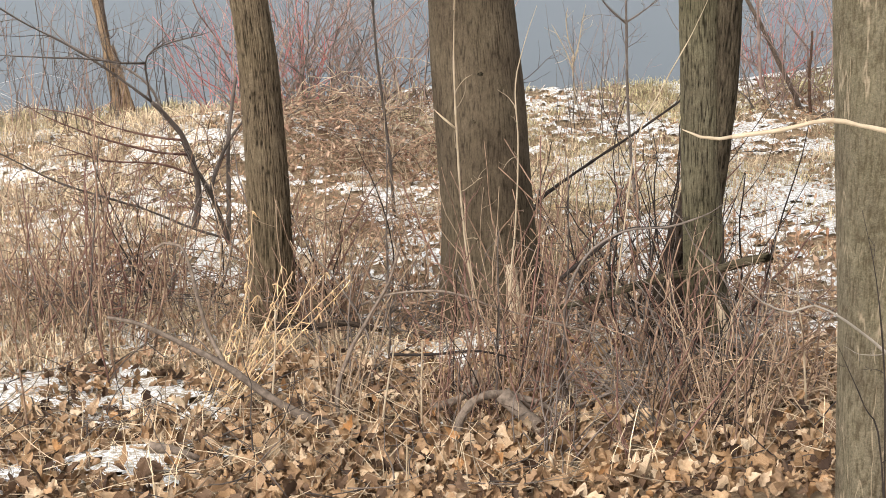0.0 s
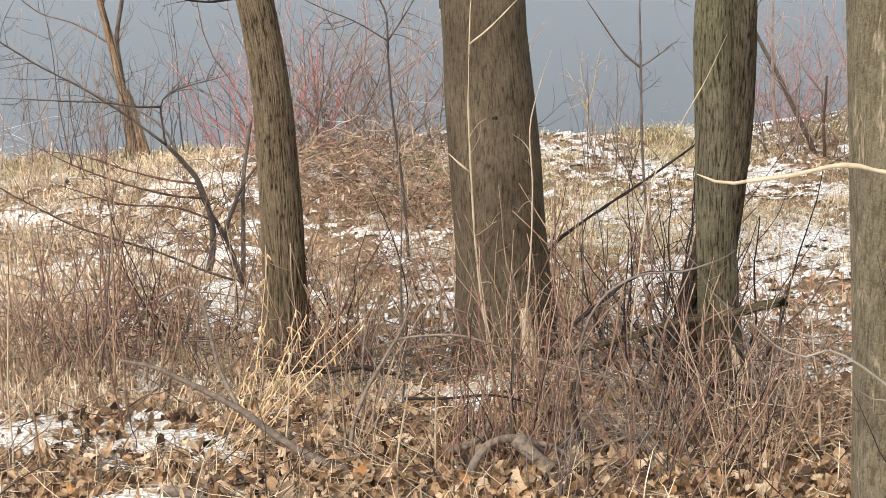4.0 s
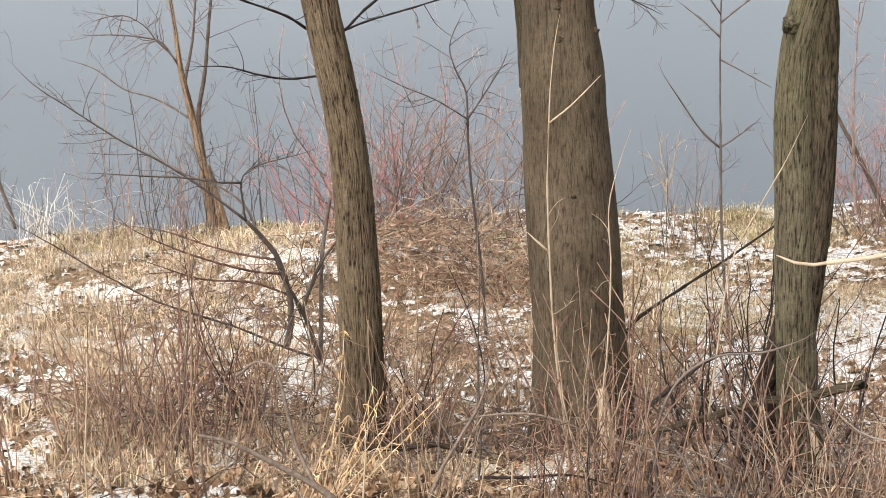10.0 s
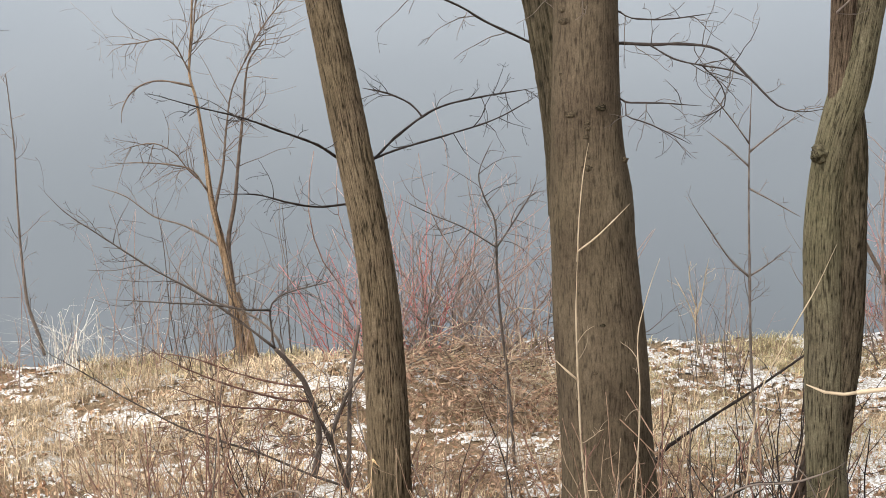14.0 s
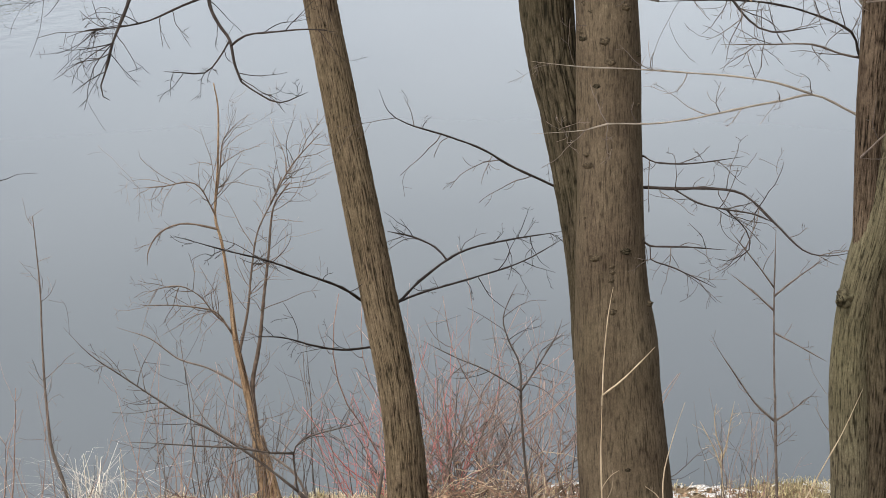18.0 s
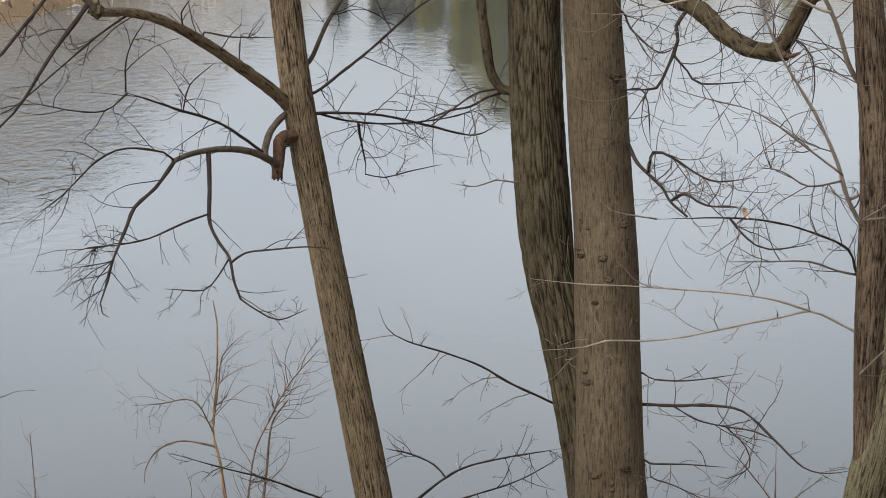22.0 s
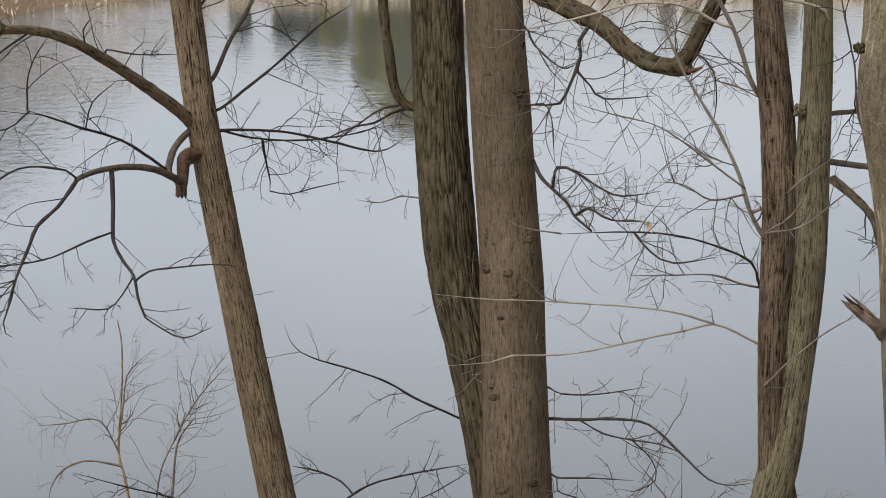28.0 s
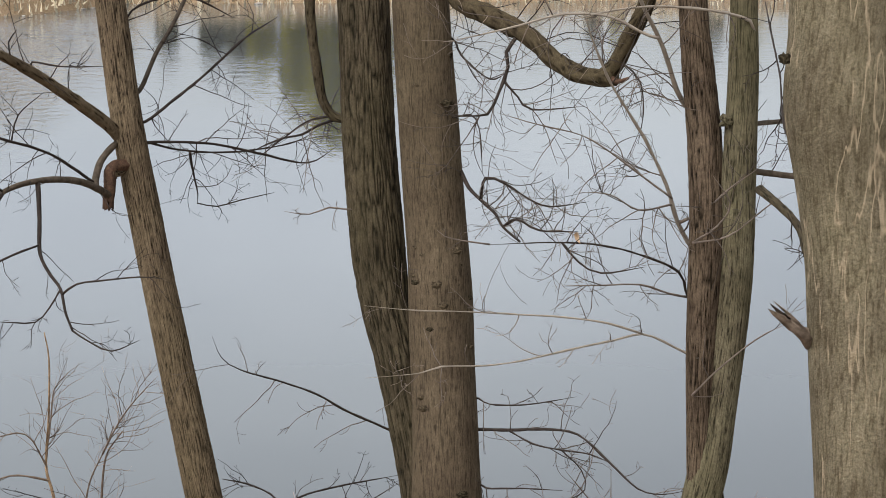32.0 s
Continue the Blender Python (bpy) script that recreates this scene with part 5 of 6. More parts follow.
fallen("log", "rotten brown broken log leaning on the crooked tree", "log", [(0.967, 9.4, 2.344), (1.107, 9.338, 2.409), (1.283, 9.258, 2.506), (1.526, 9.143, 2.647), (1.718, 9.054, 2.722), (1.834, 8.998, 2.782), (1.931, 8.95, 2.831)], 0.011, 0.0215, BARK_DARK, 164, 2, 0.2, ragged=2.4)
fallen("fallen_branch", "curled grey dead root on the leaf litter", "branch", [(0.483, 7.95, 2.35), (0.489, 7.983, 2.48), (0.513, 8.011, 2.585), (0.577, 8.035, 2.648), (0.661, 8.057, 2.658), (0.746, 8.078, 2.631), (0.82, 8.1, 2.563)], 0.019, 0.0154, DEAD_WOOD, 165, 6, 0.2, [([(0.673, 8.05, 2.622), (0.753, 8.016, 2.596), (0.822, 7.983, 2.549), (0.873, 7.95, 2.485)], 0.035, 0.0258), ([(0.4, 8.25, 2.487), (0.487, 8.299, 2.485), (0.568, 8.351, 2.515), (0.594, 8.4, 2.584)], 0.022, 0.0097), ([(0.724, 8.1, 2.611), (0.852, 8.066, 2.6), (0.957, 8.032, 2.528), (1.051, 8, 2.451)], 0.014, 0.0059)])
fallen("cut_sapling", "dark cut stem with a pale top", "stem", [(1.07, 8.15, 2.401), (1.014, 8.212, 2.472), (0.969, 8.273, 2.549), (0.949, 8.343, 2.649), (0.95, 8.4, 2.734)], 0.013, 0.0109, BARK_BLACK, 166, 0)
fallen("stick", "pale bleached stick lying in the litter", "stick", [(0.915, 8.3, 2.39), (1.042, 8.252, 2.49), (1.183, 8.2, 2.58)], 0.01, 0.0060, TWIG_GREY, 167, 0)
fallen("fallen_branch", "dark fallen branch leaning over patchy snow", "branch", [(1.063, 11.4, 1.862), (1.164, 11.332, 2.067), (1.311, 11.263, 2.226), (1.456, 11.195, 2.369), (1.599, 11.129, 2.506), (1.738, 11.061, 2.648), (1.86, 11, 2.775)], 0.011, 0.0061, TWIG, 168, 5, 0.25)
fallen("fallen_branch", "crooked dark branch low over the snow", "branch", [(1.091, 9.7, 2.365), (1.213, 9.6, 2.534), (1.367, 9.474, 2.731), (1.501, 9.387, 2.784), (1.643, 9.293, 2.846), (1.767, 9.2, 2.95)], 0.011, 0.0052, TWIG, 169, 4, 0.2)
fallen("dead_stump", "blackened rotten stump against the crooked tree", "stump", [(1.6, 9.45, 1.95), (1.594, 9.45, 2.218), (1.595, 9.45, 2.43), (1.609, 9.45, 2.669), (1.633, 9.45, 2.932)], 0.14, 0.0120, BARK_BLACK, 170, 5, 0.25, ragged=2.0)
fallen("dark_log", "dark rotten log in the brush", "log", [(-0.3, 9.75, 2.11), (-0.13, 9.77, 2.09), (0.03, 9.79, 2.1), (0.19, 9.82, 2.05)], 0.016, 0.0125, BARK_BLACK, 171, 2, 0.2, ragged=2.0)
fallen("fallen_branch", "thin dark stick over a snow patch", "branch", [(0.227, 8.5, 2.613), (0.4, 8.529, 2.594), (0.625, 8.566, 2.586), (0.828, 8.6, 2.512)], 0.007, 0.0050, TWIG, 172, 3, 0.2)
fallen("fallen_branch", "weathered grey bark slab on the ground", "bark", [(-0.756, 7.72, 2.635), (-0.655, 7.71, 2.625), (-0.561, 7.7, 2.589)], 0.023, 0.0113, DEAD_WOOD, 173, 0)

fallen("dry_shoot", "tall cream-coloured dry stem in front of the trunk", "stem", [(0.694, 9.5, 2.026), (0.663, 9.5, 2.336), (0.619, 9.5, 2.638), (0.589, 9.5, 2.933), (0.568, 9.5, 3.248), (0.553, 9.5, 3.555), (0.553, 9.5, 3.881)], 0.0062, 0.0042, PALE_STEM, 181, 5, 0.25, [([(0.554, 9.5, 3.818), (0.557, 9.5, 4.034), (0.571, 9.5, 4.247), (0.593, 9.5, 4.392)], 0.0045, 0.0018), ([(0.56, 9.5, 3.867), (0.65, 9.459, 3.981), (0.776, 9.4, 4.142)], 0.0046, 0.003), ([(0.563, 9.5, 3.254), (0.508, 9.5, 3.306), (0.463, 9.5, 3.351)], 0.007, 0.0039)])
fallen("dry_shoot", "slim straw-coloured dry stem in front of the trunk", "stem", [(0.843, 9.5, 2.148), (0.836, 9.5, 2.514), (0.851, 9.5, 2.752), (0.856, 9.5, 3.158), (0.837, 9.5, 3.468), (0.879, 9.5, 3.688), (0.927, 9.5, 3.85)], 0.0056, 0.0032, PALE_STEM, 182, 4, 0.2)
fallen("dry_shoot", "bleached twig hooked in front of the trunks", "twig", [(2.0, 5.4, 3.3), (1.99, 5.45, 4.1), (1.87, 5.5, 4.62), (1.7, 5.55, 4.8), (1.522, 5.6, 4.848), (1.445, 5.6, 4.866), (1.357, 5.6, 4.883), (1.226, 5.6, 4.856), (1.094, 5.6, 4.837)], 0.0095, 0.0066, PALE_STEM, 183, 0, 0.1, [([(1.098, 5.6, 4.838), (1.06, 5.6, 4.833), (1.007, 5.6, 4.838), (0.956, 5.6, 4.861)], 0.0058, 0.0045)])
fallen("dry_shoot", "pale grey twig before the broad trunk", "twig", [(1.98, 5.45, 3.3), (1.85, 5.55, 3.75), (1.72, 5.62, 3.98), (1.614, 5.7, 4.098), (1.491, 5.7, 4.203), (1.387, 5.7, 4.261), (1.322, 5.7, 4.239), (1.236, 5.7, 4.274), (1.131, 5.7, 4.376)], 0.0062, 0.0036, PALE_TWIG, 184, 5, 0.16, [([(1.387, 5.7, 4.261), (1.33, 5.69, 4.31), (1.29, 5.68, 4.33)], 0.004, 0.0026)])
fallen("bare_shoot", "thin dark stem against the broad pale trunk", "stem", [(1.638, 5.4, 2.938), (1.571, 5.454, 3.908), (1.546, 5.471, 4.195), (1.503, 5.487, 4.456), (1.45, 5.5, 4.655)], 0.003, 0.0023, TWIG, 185, 2, 0.2)
fallen("bare_shoot", "thin bent stem beside the broad pale trunk", "stem", [(1.686, 5.5, 2.858), (1.598, 5.567, 3.801), (1.534, 5.582, 3.985), (1.475, 5.592, 4.112), (1.433, 5.6, 4.202)], 0.004, 0.0024, TWIG, 186, 2, 0.2)
fallen("bare_shoot", "thin brown shoot arching across the crooked tree", "twig", [(1.05, 8.9, 2.25), (1.03, 8.9, 2.62), (1.115, 8.9, 2.874), (1.285, 8.9, 2.998), (1.485, 8.9, 3.016), (1.669, 8.9, 3.084), (1.752, 8.9, 3.158)], 0.0075, 0.0045, TWIG_GREY, 188, 5, 0.25)
fallen("dry_shoot", "pale dry stem before the crooked tree", "stem", [(1.259, 8.9, 2.687), (1.295, 8.928, 3.122), (1.335, 8.949, 3.438), (1.45, 8.969, 3.694), (1.552, 8.985, 3.895), (1.634, 9, 4.093)], 0.005, 0.0024, PALE_STEM, 187, 4, 0.2)

# ---------------------------------------------------------------- brush
def shrub(name, label, category, group, stems, height, spread, material, twig_n, twig_len, seed, lean=0.25, r=0.004, rise=0.2, depth=0, bend=0.25):
    """A clump of thin stems from one root, standing at the origin."""
    rng = random.Random(seed)
    o = thing(name, label, category, group)
    for _ in range(stems):
        a = Soup()
        ang, rad = rng.uniform(0, 6.283), spread * math.sqrt(rng.random())
        st = np.array([rad * math.cos(ang), rad * math.sin(ang), -0.03])
        way = np.array([lean * rng.gauss(0, 1) + 0.3 * math.cos(ang) * lean, lean * rng.gauss(0, 1), 1.0])
        h = height * rng.uniform(0.45, 1.15)
        rr = r * rng.uniform(0.6, 1.3)
        p, rad_ = wander(st, way, h, rr, rr * 0.35, bend, rise * 0.3, 8, rng)
        a.tube(p, rad_, 4)
        sprays(a, p, rad_, rng.randint(twig_n // 2, twig_n), twig_len, rng, rise, depth, 0.25, 0.35, 1.0, 0.9, 0)
        part("stem", a.mesh("stem"), material, o)
    return o


def scatter(kinds, count, xr, yr, seed, scale=(0.75, 1.25), keep=None):
    """Copies of the given clumps over a stretch of the bank."""
    rng = random.Random(seed)
    placed = 0
    tries = 0
    while placed < count and tries < count * 30:
        tries += 1
        x, y = rng.uniform(*xr), rng.uniform(*yr)
        if keep and not keep(x, y):
            continue
        k = kinds[placed % len(kinds)]
        s_ = rng.uniform(*scale)
        m_ = Matrix.Translation((x, y, gz(x, y))) @ Matrix.Rotation(rng.uniform(0, 6.283), 4, "Z")
        c = copy_thing(k, m_)
        c.scale = (s_, s_, s_ * rng.uniform(0.85, 1.15))
        placed += 1


def put(o, xy, turn=0.0, s_=1.0):
    o.location = (xy[0], xy[1], gz(*xy))
    o.rotation_euler = (0, 0, turn)
    o.scale = (s_, s_, s_)
    return o


def off_patch(x, y):
    """Away from the snow patches, and thin in front of them."""
    if any(((x - px) / rx) ** 2 + ((y - py) / ry) ** 2 < 2.2 for px, py, rx, ry in SNOW_SPOTS):
        return False
    return y > 9.7 or x > -0.1


brown = [shrub("brush", "reddish-brown thicket of thin bare stems", "brush", "brush under the trees", 7, 0.95, 0.22, BRUSH, 2, 0.26, 200 + k, lean=0.26, bend=0.36, r=0.0064) for k in range(4)]
reds = [shrub("brush", "dark red bare canes in the thicket", "brush", "brush under the trees", 6, 1.05, 0.2, BRUSH_RED, 2, 0.25, 210 + k, lean=0.26, bend=0.36, r=0.0066) for k in range(3)]
greys = [shrub("brush", "grey tangled bare twigs in the thicket", "brush", "brush under the trees", 7, 0.8, 0.22, TWIG_GREY, 3, 0.3, 220 + k, lean=0.5, bend=0.55, r=0.0055) for k in range(3)]
tans = [shrub("brush", "tan dry weed stalks in the thicket", "brush", "brush under the trees", 7, 0.8, 0.18, TAN_STEM, 2, 0.18, 230 + k, lean=0.22, r=0.0042) for k in range(2)]
darks = [shrub("brush", "dark bare crooked stems in the thicket", "brush", "brush under the trees", 6, 1.1, 0.22, TWIG, 4, 0.3, 236 + k, lean=0.35, bend=0.45, r=0.006) for k in range(2)]
for o, xy in zip(darks, ((0.136, 10.82), (1.429, 9.42))):
    put(o, xy)
scatter(darks, 8, (-2.2, 2.4), (8.6, 11.4), 300, keep=off_patch)
for k, (o, xy) in enumerate(zip(brown + reds + greys + tans, ((-1.442, 10.62), (-0.108, 10.12), (1.259, 8.96), (2.008, 8.3), (-1.547, 10.74), (-1.053, 10.66), (1.066, 8.88), (-0.353, 10.58), (0.481, 10.26), (1.632, 9.66), (-0.773, 10.54), (0.839, 9.58)))):
    put(o, xy, k * 1.3)
scatter(brown, 7, (-2.2, -0.6), (9.6, 10.8), 301, keep=off_patch)
scatter(brown, 14, (-0.6, 1.5), (8.3, 10.8), 319, keep=off_patch)
scatter(brown + tans, 6, (1.5, 2.6), (8.8, 10.8), 317, (0.5, 0.8))
scatter(brown + reds + tans, 9, (-2.0, -0.2), (9.85, 10.5), 321, (0.45, 0.75), keep=off_patch)
scatter(reds, 8, (-2.4, 2.2), (8.4, 11.2), 302, keep=off_patch)
scatter(greys, 12, (-1.8, 2.2), (8.5, 11.0), 303, keep=off_patch)
scatter(tans, 22, (-2.2, 2.6), (8.2, 11.5), 304, keep=off_patch)
scatter(brown, 6, (-3.0, -0.6), (10.4, 12.0), 305, (0.6, 0.95))
scatter(reds, 4, (-3.2, -0.9), (10.6, 12.0), 306, (0.6, 1.0))
scatter(brown + reds + greys + tans, 30, (0.4, 2.0), (7.3, 9.0), 307, (0.45, 0.85))
scatter(greys + tans, 4, (-1.4, 0.5), (7.7, 8.6), 309, (0.3, 0.5))
scatter(darks + reds, 7, (0.4, 1.8), (7.6, 8.8), 318, (0.45, 0.8))
scatter(tans, 12, (-3.4, 3.0), (11.5, 15), 308, (0.6, 1.0))
# taller stems on the brow, standing against the water
GROUP_BROW = "shrubs on the brow"
pinks = [shrub("pink_shrub", "pinkish bare twiggy shrub at the water's edge", "shrub", GROUP_BROW, 7, 1.6, 0.3, PINK_TWIG, 6, 0.34, 240 + k, lean=0.38, r=0.0058, depth=0, bend=0.45) for k in range(3)]
for k, (o, xy) in enumerate(zip(pinks, ((-0.129, 15.74), (0.216, 15.8), (0.6, 15.66)))):
    put(o, xy, k * 2.0, 1.0)
scatter(pinks, 8, (-0.5, 0.8), (15.2, 16.1), 311, (0.7, 1.15))
scatter(pinks, 7, (3.14, 4.4), (15.3, 16.4), 312, (0.7, 1.1))
redtwig = shrub("red_twig_shrub", "bright red twigs of a bare dogwood shrub", "shrub", GROUP_BROW, 14, 1.25, 0.2, RED_TWIG, 7, 0.3, 250, lean=0.42, r=0.0054, depth=0, bend=0.38)
put(redtwig, (-0.578, 15.72), 0.4, 1.0)
red2 = copy_thing(redtwig, Matrix.Translation((3.5, 16.3, gz(3.5, 16.3))) @ Matrix.Rotation(2.2, 4, "Z"))
red2.scale = (0.85, 0.85, 0.95)
for k, (x, s_) in enumerate(((-0.84, 0.8), (-0.28, 0.9))):
    c = copy_thing(redtwig, Matrix.Translation((x, 15.7, gz(x, 15.7))) @ Matrix.Rotation(1.1 + k, 4, "Z"))
    c.scale = (s_, s_, s_ * 1.1)
thin = [shrub("thin_shrub", "sparse thin grey-brown stems on the brow", "shrub", GROUP_BROW, 6, 1.25, 0.3, m_, 4, 0.26, 260 + k, lean=0.15, r=0.0048, depth=0) for k, m_ in enumerate((TWIG_GREY, PINK_TWIG, TWIG_MID))]
for k, (o, xy) in enumerate(zip(thin, ((-2.281, 15.84), (-1.849, 15.8), (-1.118, 15.78)))):
    put(o, xy, k * 2.0, 1.0)
scatter(thin, 16, (-3.9, -0.3), (14.8, 16.0), 313, (0.5, 1.2))
scatter(thin, 6, (1.5, 3.8), (14.8, 16.2), 314, (0.5, 0.9))

tangle = [shrub("thin_shrub", "grey criss-crossing bare twigs on the brow", "shrub", GROUP_BROW, 7, 1.5, 0.35, m_, 5, 0.36, 270 + k, lean=0.4, r=0.0056, depth=0, bend=0.4) for k, m_ in enumerate((TWIG_GREY, TWIG_MID, PINK_TWIG))]
for k, (o, xy) in enumerate(zip(tangle, ((-0.513, 15.62), (-0.001, 15.64), (0.466, 15.5)))):
    put(o, xy, k * 1.4, 1.0)
scatter(tangle, 10, (-0.75, 0.9), (14.6, 15.8), 315, (0.6, 1.05))
scatter(tangle, 5, (3.1, 4.3), (14.8, 15.9), 316, (0.5, 0.95))

# tall single stalks before the thicket
for k, (x, y, h_, m_) in enumerate(((-1.5, 8.6, 1.0, PALE_STEM), (-1.36, 8.5, 1.1, BRUSH), (-1.1, 9.5, 1.15, BRUSH_RED), (-1.75, 9.9, 1.1, BRUSH), (-1.3, 10.1, 1.2, TWIG_MID), (-0.3, 8.3, 0.6, PALE_STEM), (0.18, 8.1, 0.5, PALE_STEM), (0.36, 8.0, 0.5, PALE_STEM), (0.5, 8.2, 0.8, BRUSH), (0.68, 8.3, 0.9, TWIG_MID), (1.3, 8.3, 0.9, BRUSH), (1.5, 8.2, 0.8, BRUSH_RED), (1.72, 8.1, 0.7, BRUSH), (1.95, 8.0, 0.7, PALE_STEM), (0.9, 9.3, 1.2, BRUSH_RED), (0.25, 9.6, 1.2, TWIG_MID), (-0.1, 9.8, 1.1, BRUSH), (1.1, 9.4, 1.1, TWIG_MID))):
    rng = random.Random(600 + k)
    o = thing("weed_stalk", "tall thin bare stalk standing in the leaf litter", "weed", "stalks before the thicket")
    so = Soup()
    p, rr = arc((x, y, gz(x, y) - 0.02), (rng.gauss(0, 0.1), rng.gauss(0, 0.06), 1), h_, 0.0062, 0.0026, 0.15, 0.04, 0.0, 10, rng)
    so.tube(p, rr, 6)
    sprays(so, p, rr, rng.randint(1, 4), 0.16, rng, 0.1, 0, 0.5, 0.4, 0.8, 0.8, 2)
    part("stem", so.mesh("stem"), m_, o)

# yellow weed stalks
o = thing("dry_weed", "bright straw-yellow dry weed stalks leaning over", "weed")
rng = random.Random(41)
bx, by = (-0.544, 8.98)
for k in range(10):
    so = Soup()
    p, rr = wander((bx + rng.gauss(0, 0.06), by + rng.gauss(0, 0.05), gz(bx, by) - 0.02), (0.5 + rng.gauss(0, 0.14), rng.gauss(0, 0.1), 1), rng.uniform(0.65, 1.05), 0.0036, 0.0015, 0.13, 0, 9, rng)
    so.tube(p, rr, 5)
    for _ in range(16):
        i = rng.randint(4, 9)
        q, r2 = wander(p[i], (rng.gauss(0, 0.5), rng.gauss(0, 0.5), -0.7), rng.uniform(0.02, 0.065), 0.0034, 0.0022, 0.7, -0.5, 4, rng)
        so.tube(q, r2, 4)
    part("stalk", so.mesh("stalk"), STRAW, o)

# brambles heaped over the mound
def bramble(label, cx, cy, rx, ry, h, count, material, seed):
    o_ = thing("bramble", label, "bramble", "bramble heaps")
    rng_ = random.Random(seed)
    b_ = Soup()
    for k_ in range(count):
        a = rng_.uniform(0, 6.283)
        q_ = math.sqrt(rng_.random())
        x, y = cx + rx * q_ * math.cos(a), cy + ry * q_ * math.sin(a)
        p_, r_ = wander((x, y, gz(x, y) + rng_.uniform(-0.02, h * (1 - q_ * 0.8))), (rng_.gauss(0, 1), rng_.gauss(0, 0.6), rng_.gauss(0.35, 0.35)), rng_.uniform(0.25, 0.7), 0.003, 0.0015, 0.8, -0.35, 7, rng_)
        if k_ < 50:
            one = Soup()
            one.tube(p_, r_ * 1.3, 5)
            part("cane", one.mesh("cane"), material, o_)
        else:
            b_.tube(p_, r_, 4)
    tagged(part("cane_tangle", b_.mesh("cane_tangle"), material, o_), kind="stuff")


mx, my = (0.231, 14.3)
bramble("reddish-brown tangled bramble heap", mx, my, 0.85, 0.65, 0.55, 320, BRUSH, 51)
bramble("tan tangled dead vines over the heap", mx + 0.1, my + 0.1, 0.85, 0.65, 0.55, 230, PALE_STEM, 52)
mx, my = (0.45, 12.68)
bramble("low brown tangle of dead canes", mx, my, 0.7, 0.5, 0.2, 160, BRUSH, 53)
mx, my = (-1.356, 13.5)
bramble("arching dark red canes in dry grass", mx, my, 0.9, 0.5, 0.3, 90, BRUSH_RED, 54)
mx, my = (0.873, 10.74)
bramble("fine twiggy tangle at the foot of the trunk", mx, my - 0.45, 0.55, 0.2, 0.4, 90, BRUSH, 55)
mx, my = (1.718, 9.34)
bramble("grey twig tangle at the foot of the crooked tree", mx, my - 0.3, 0.45, 0.25, 0.4, 110, TWIG_GREY, 56)

for k, (q_, w_, h_, n_, m_) in enumerate((((1.593, 8.46), 0.4, 0.3, 60, BRUSH), ((1.929, 8.16), 0.35, 0.25, 90, TAN_STEM), ((1.229, 8.54), 0.35, 0.25, 50, TWIG_GREY), ((-0.23, 10.46), 0.55, 0.4, 100, BRUSH), ((-1.038, 10.86), 0.6, 0.35, 80, TWIG_MID), ((-1.59, 11.1), 0.5, 0.35, 70, BRUSH), ((0.306, 10.32), 0.5, 0.4, 100, TWIG_MID), ((1.228, 10.06), 0.4, 0.4, 80, BRUSH), ((2.205, 10.42), 0.4, 0.35, 80, BRUSH))):
    bramble("low tangle of fine bare twigs in the thicket", *q_, w_, 0.3, h_, n_, m_, 350 + k)

# ---------------------------------------------------------------- grass
def blades(name, label, material, centres, per, height, width, seed, droop=0.8):
    """Bent grass blades in tufts, one mesh of stuff."""
    r_ = np.random.RandomState(seed)
    c = np.repeat(np.array(centres), per, axis=0)
    n_ = len(c)
    x, y = c[:, 0] + r_.normal(0, 0.06, n_), c[:, 1] + r_.normal(0, 0.06, n_)
    z = ground_z(x, y) - 0.01
    ang = r_.uniform(0, 6.283, n_)
    dx, dy = np.cos(ang), np.sin(ang)
    h = height * r_.uniform(0.4, 1.2, n_)
    out = h * np.abs(r_.normal(0, droop, n_)).clip(0, 1.6)
    w_ = width * r_.uniform(0.6, 1.3, n_)
    px, py = -dy * w_, dx * w_
    v = []
    for s_, wid, lift in ((0, 1, 0), (0.35, 0.9, 0.5), (0.7, 0.6, 0.85), (1.0, 0.0, 0.9)):
        ox, oy = dx * out * s_ ** 1.6, dy * out * s_ ** 1.6
        oz = h * (lift - 0.55 * (out / (h + 1e-6)).clip(0, 1.2) * s_ ** 2 * 0.75)
        v.append(np.stack([x + ox + px * wid, y + oy + py * wid, z + oz.clip(-0.01, None)], -1))
        if wid > 0:
            v.append(np.stack([x + ox - px * wid, y + oy - py * wid, z + oz.clip(-0.01, None)], -1))
    v = np.stack(v, 1).reshape(-1, 3)
    b_ = np.arange(n_)[:, None] * 7
    q = np.concatenate([b_ + [[0, 1, 3, 2]], b_ + [[2, 3, 5, 4]]]).tolist() + (b_ + [[4, 5, 6]]).tolist()
    me = bpy.data.meshes.new(name)
    me.from_pydata(v.tolist(), [], q)
    return tagged(part(name, me, material), label, "grass", kind="stuff")


def tufts(count, xr, yr, seed, keep=None):
    r_ = random.Random(seed)
    out = []
    while len(out) < count:
        x, y = r_.uniform(*xr), r_.uniform(*yr)
        if keep is None or keep(x, y, r_):
            out.append((x, y))
    return out


def patchy(x, y, r_):
    return float(fbm(np.array(x * 1.6), np.array(y * 1.6), 77, 3)) + r_.uniform(-0.09, 0.09) > 0.52


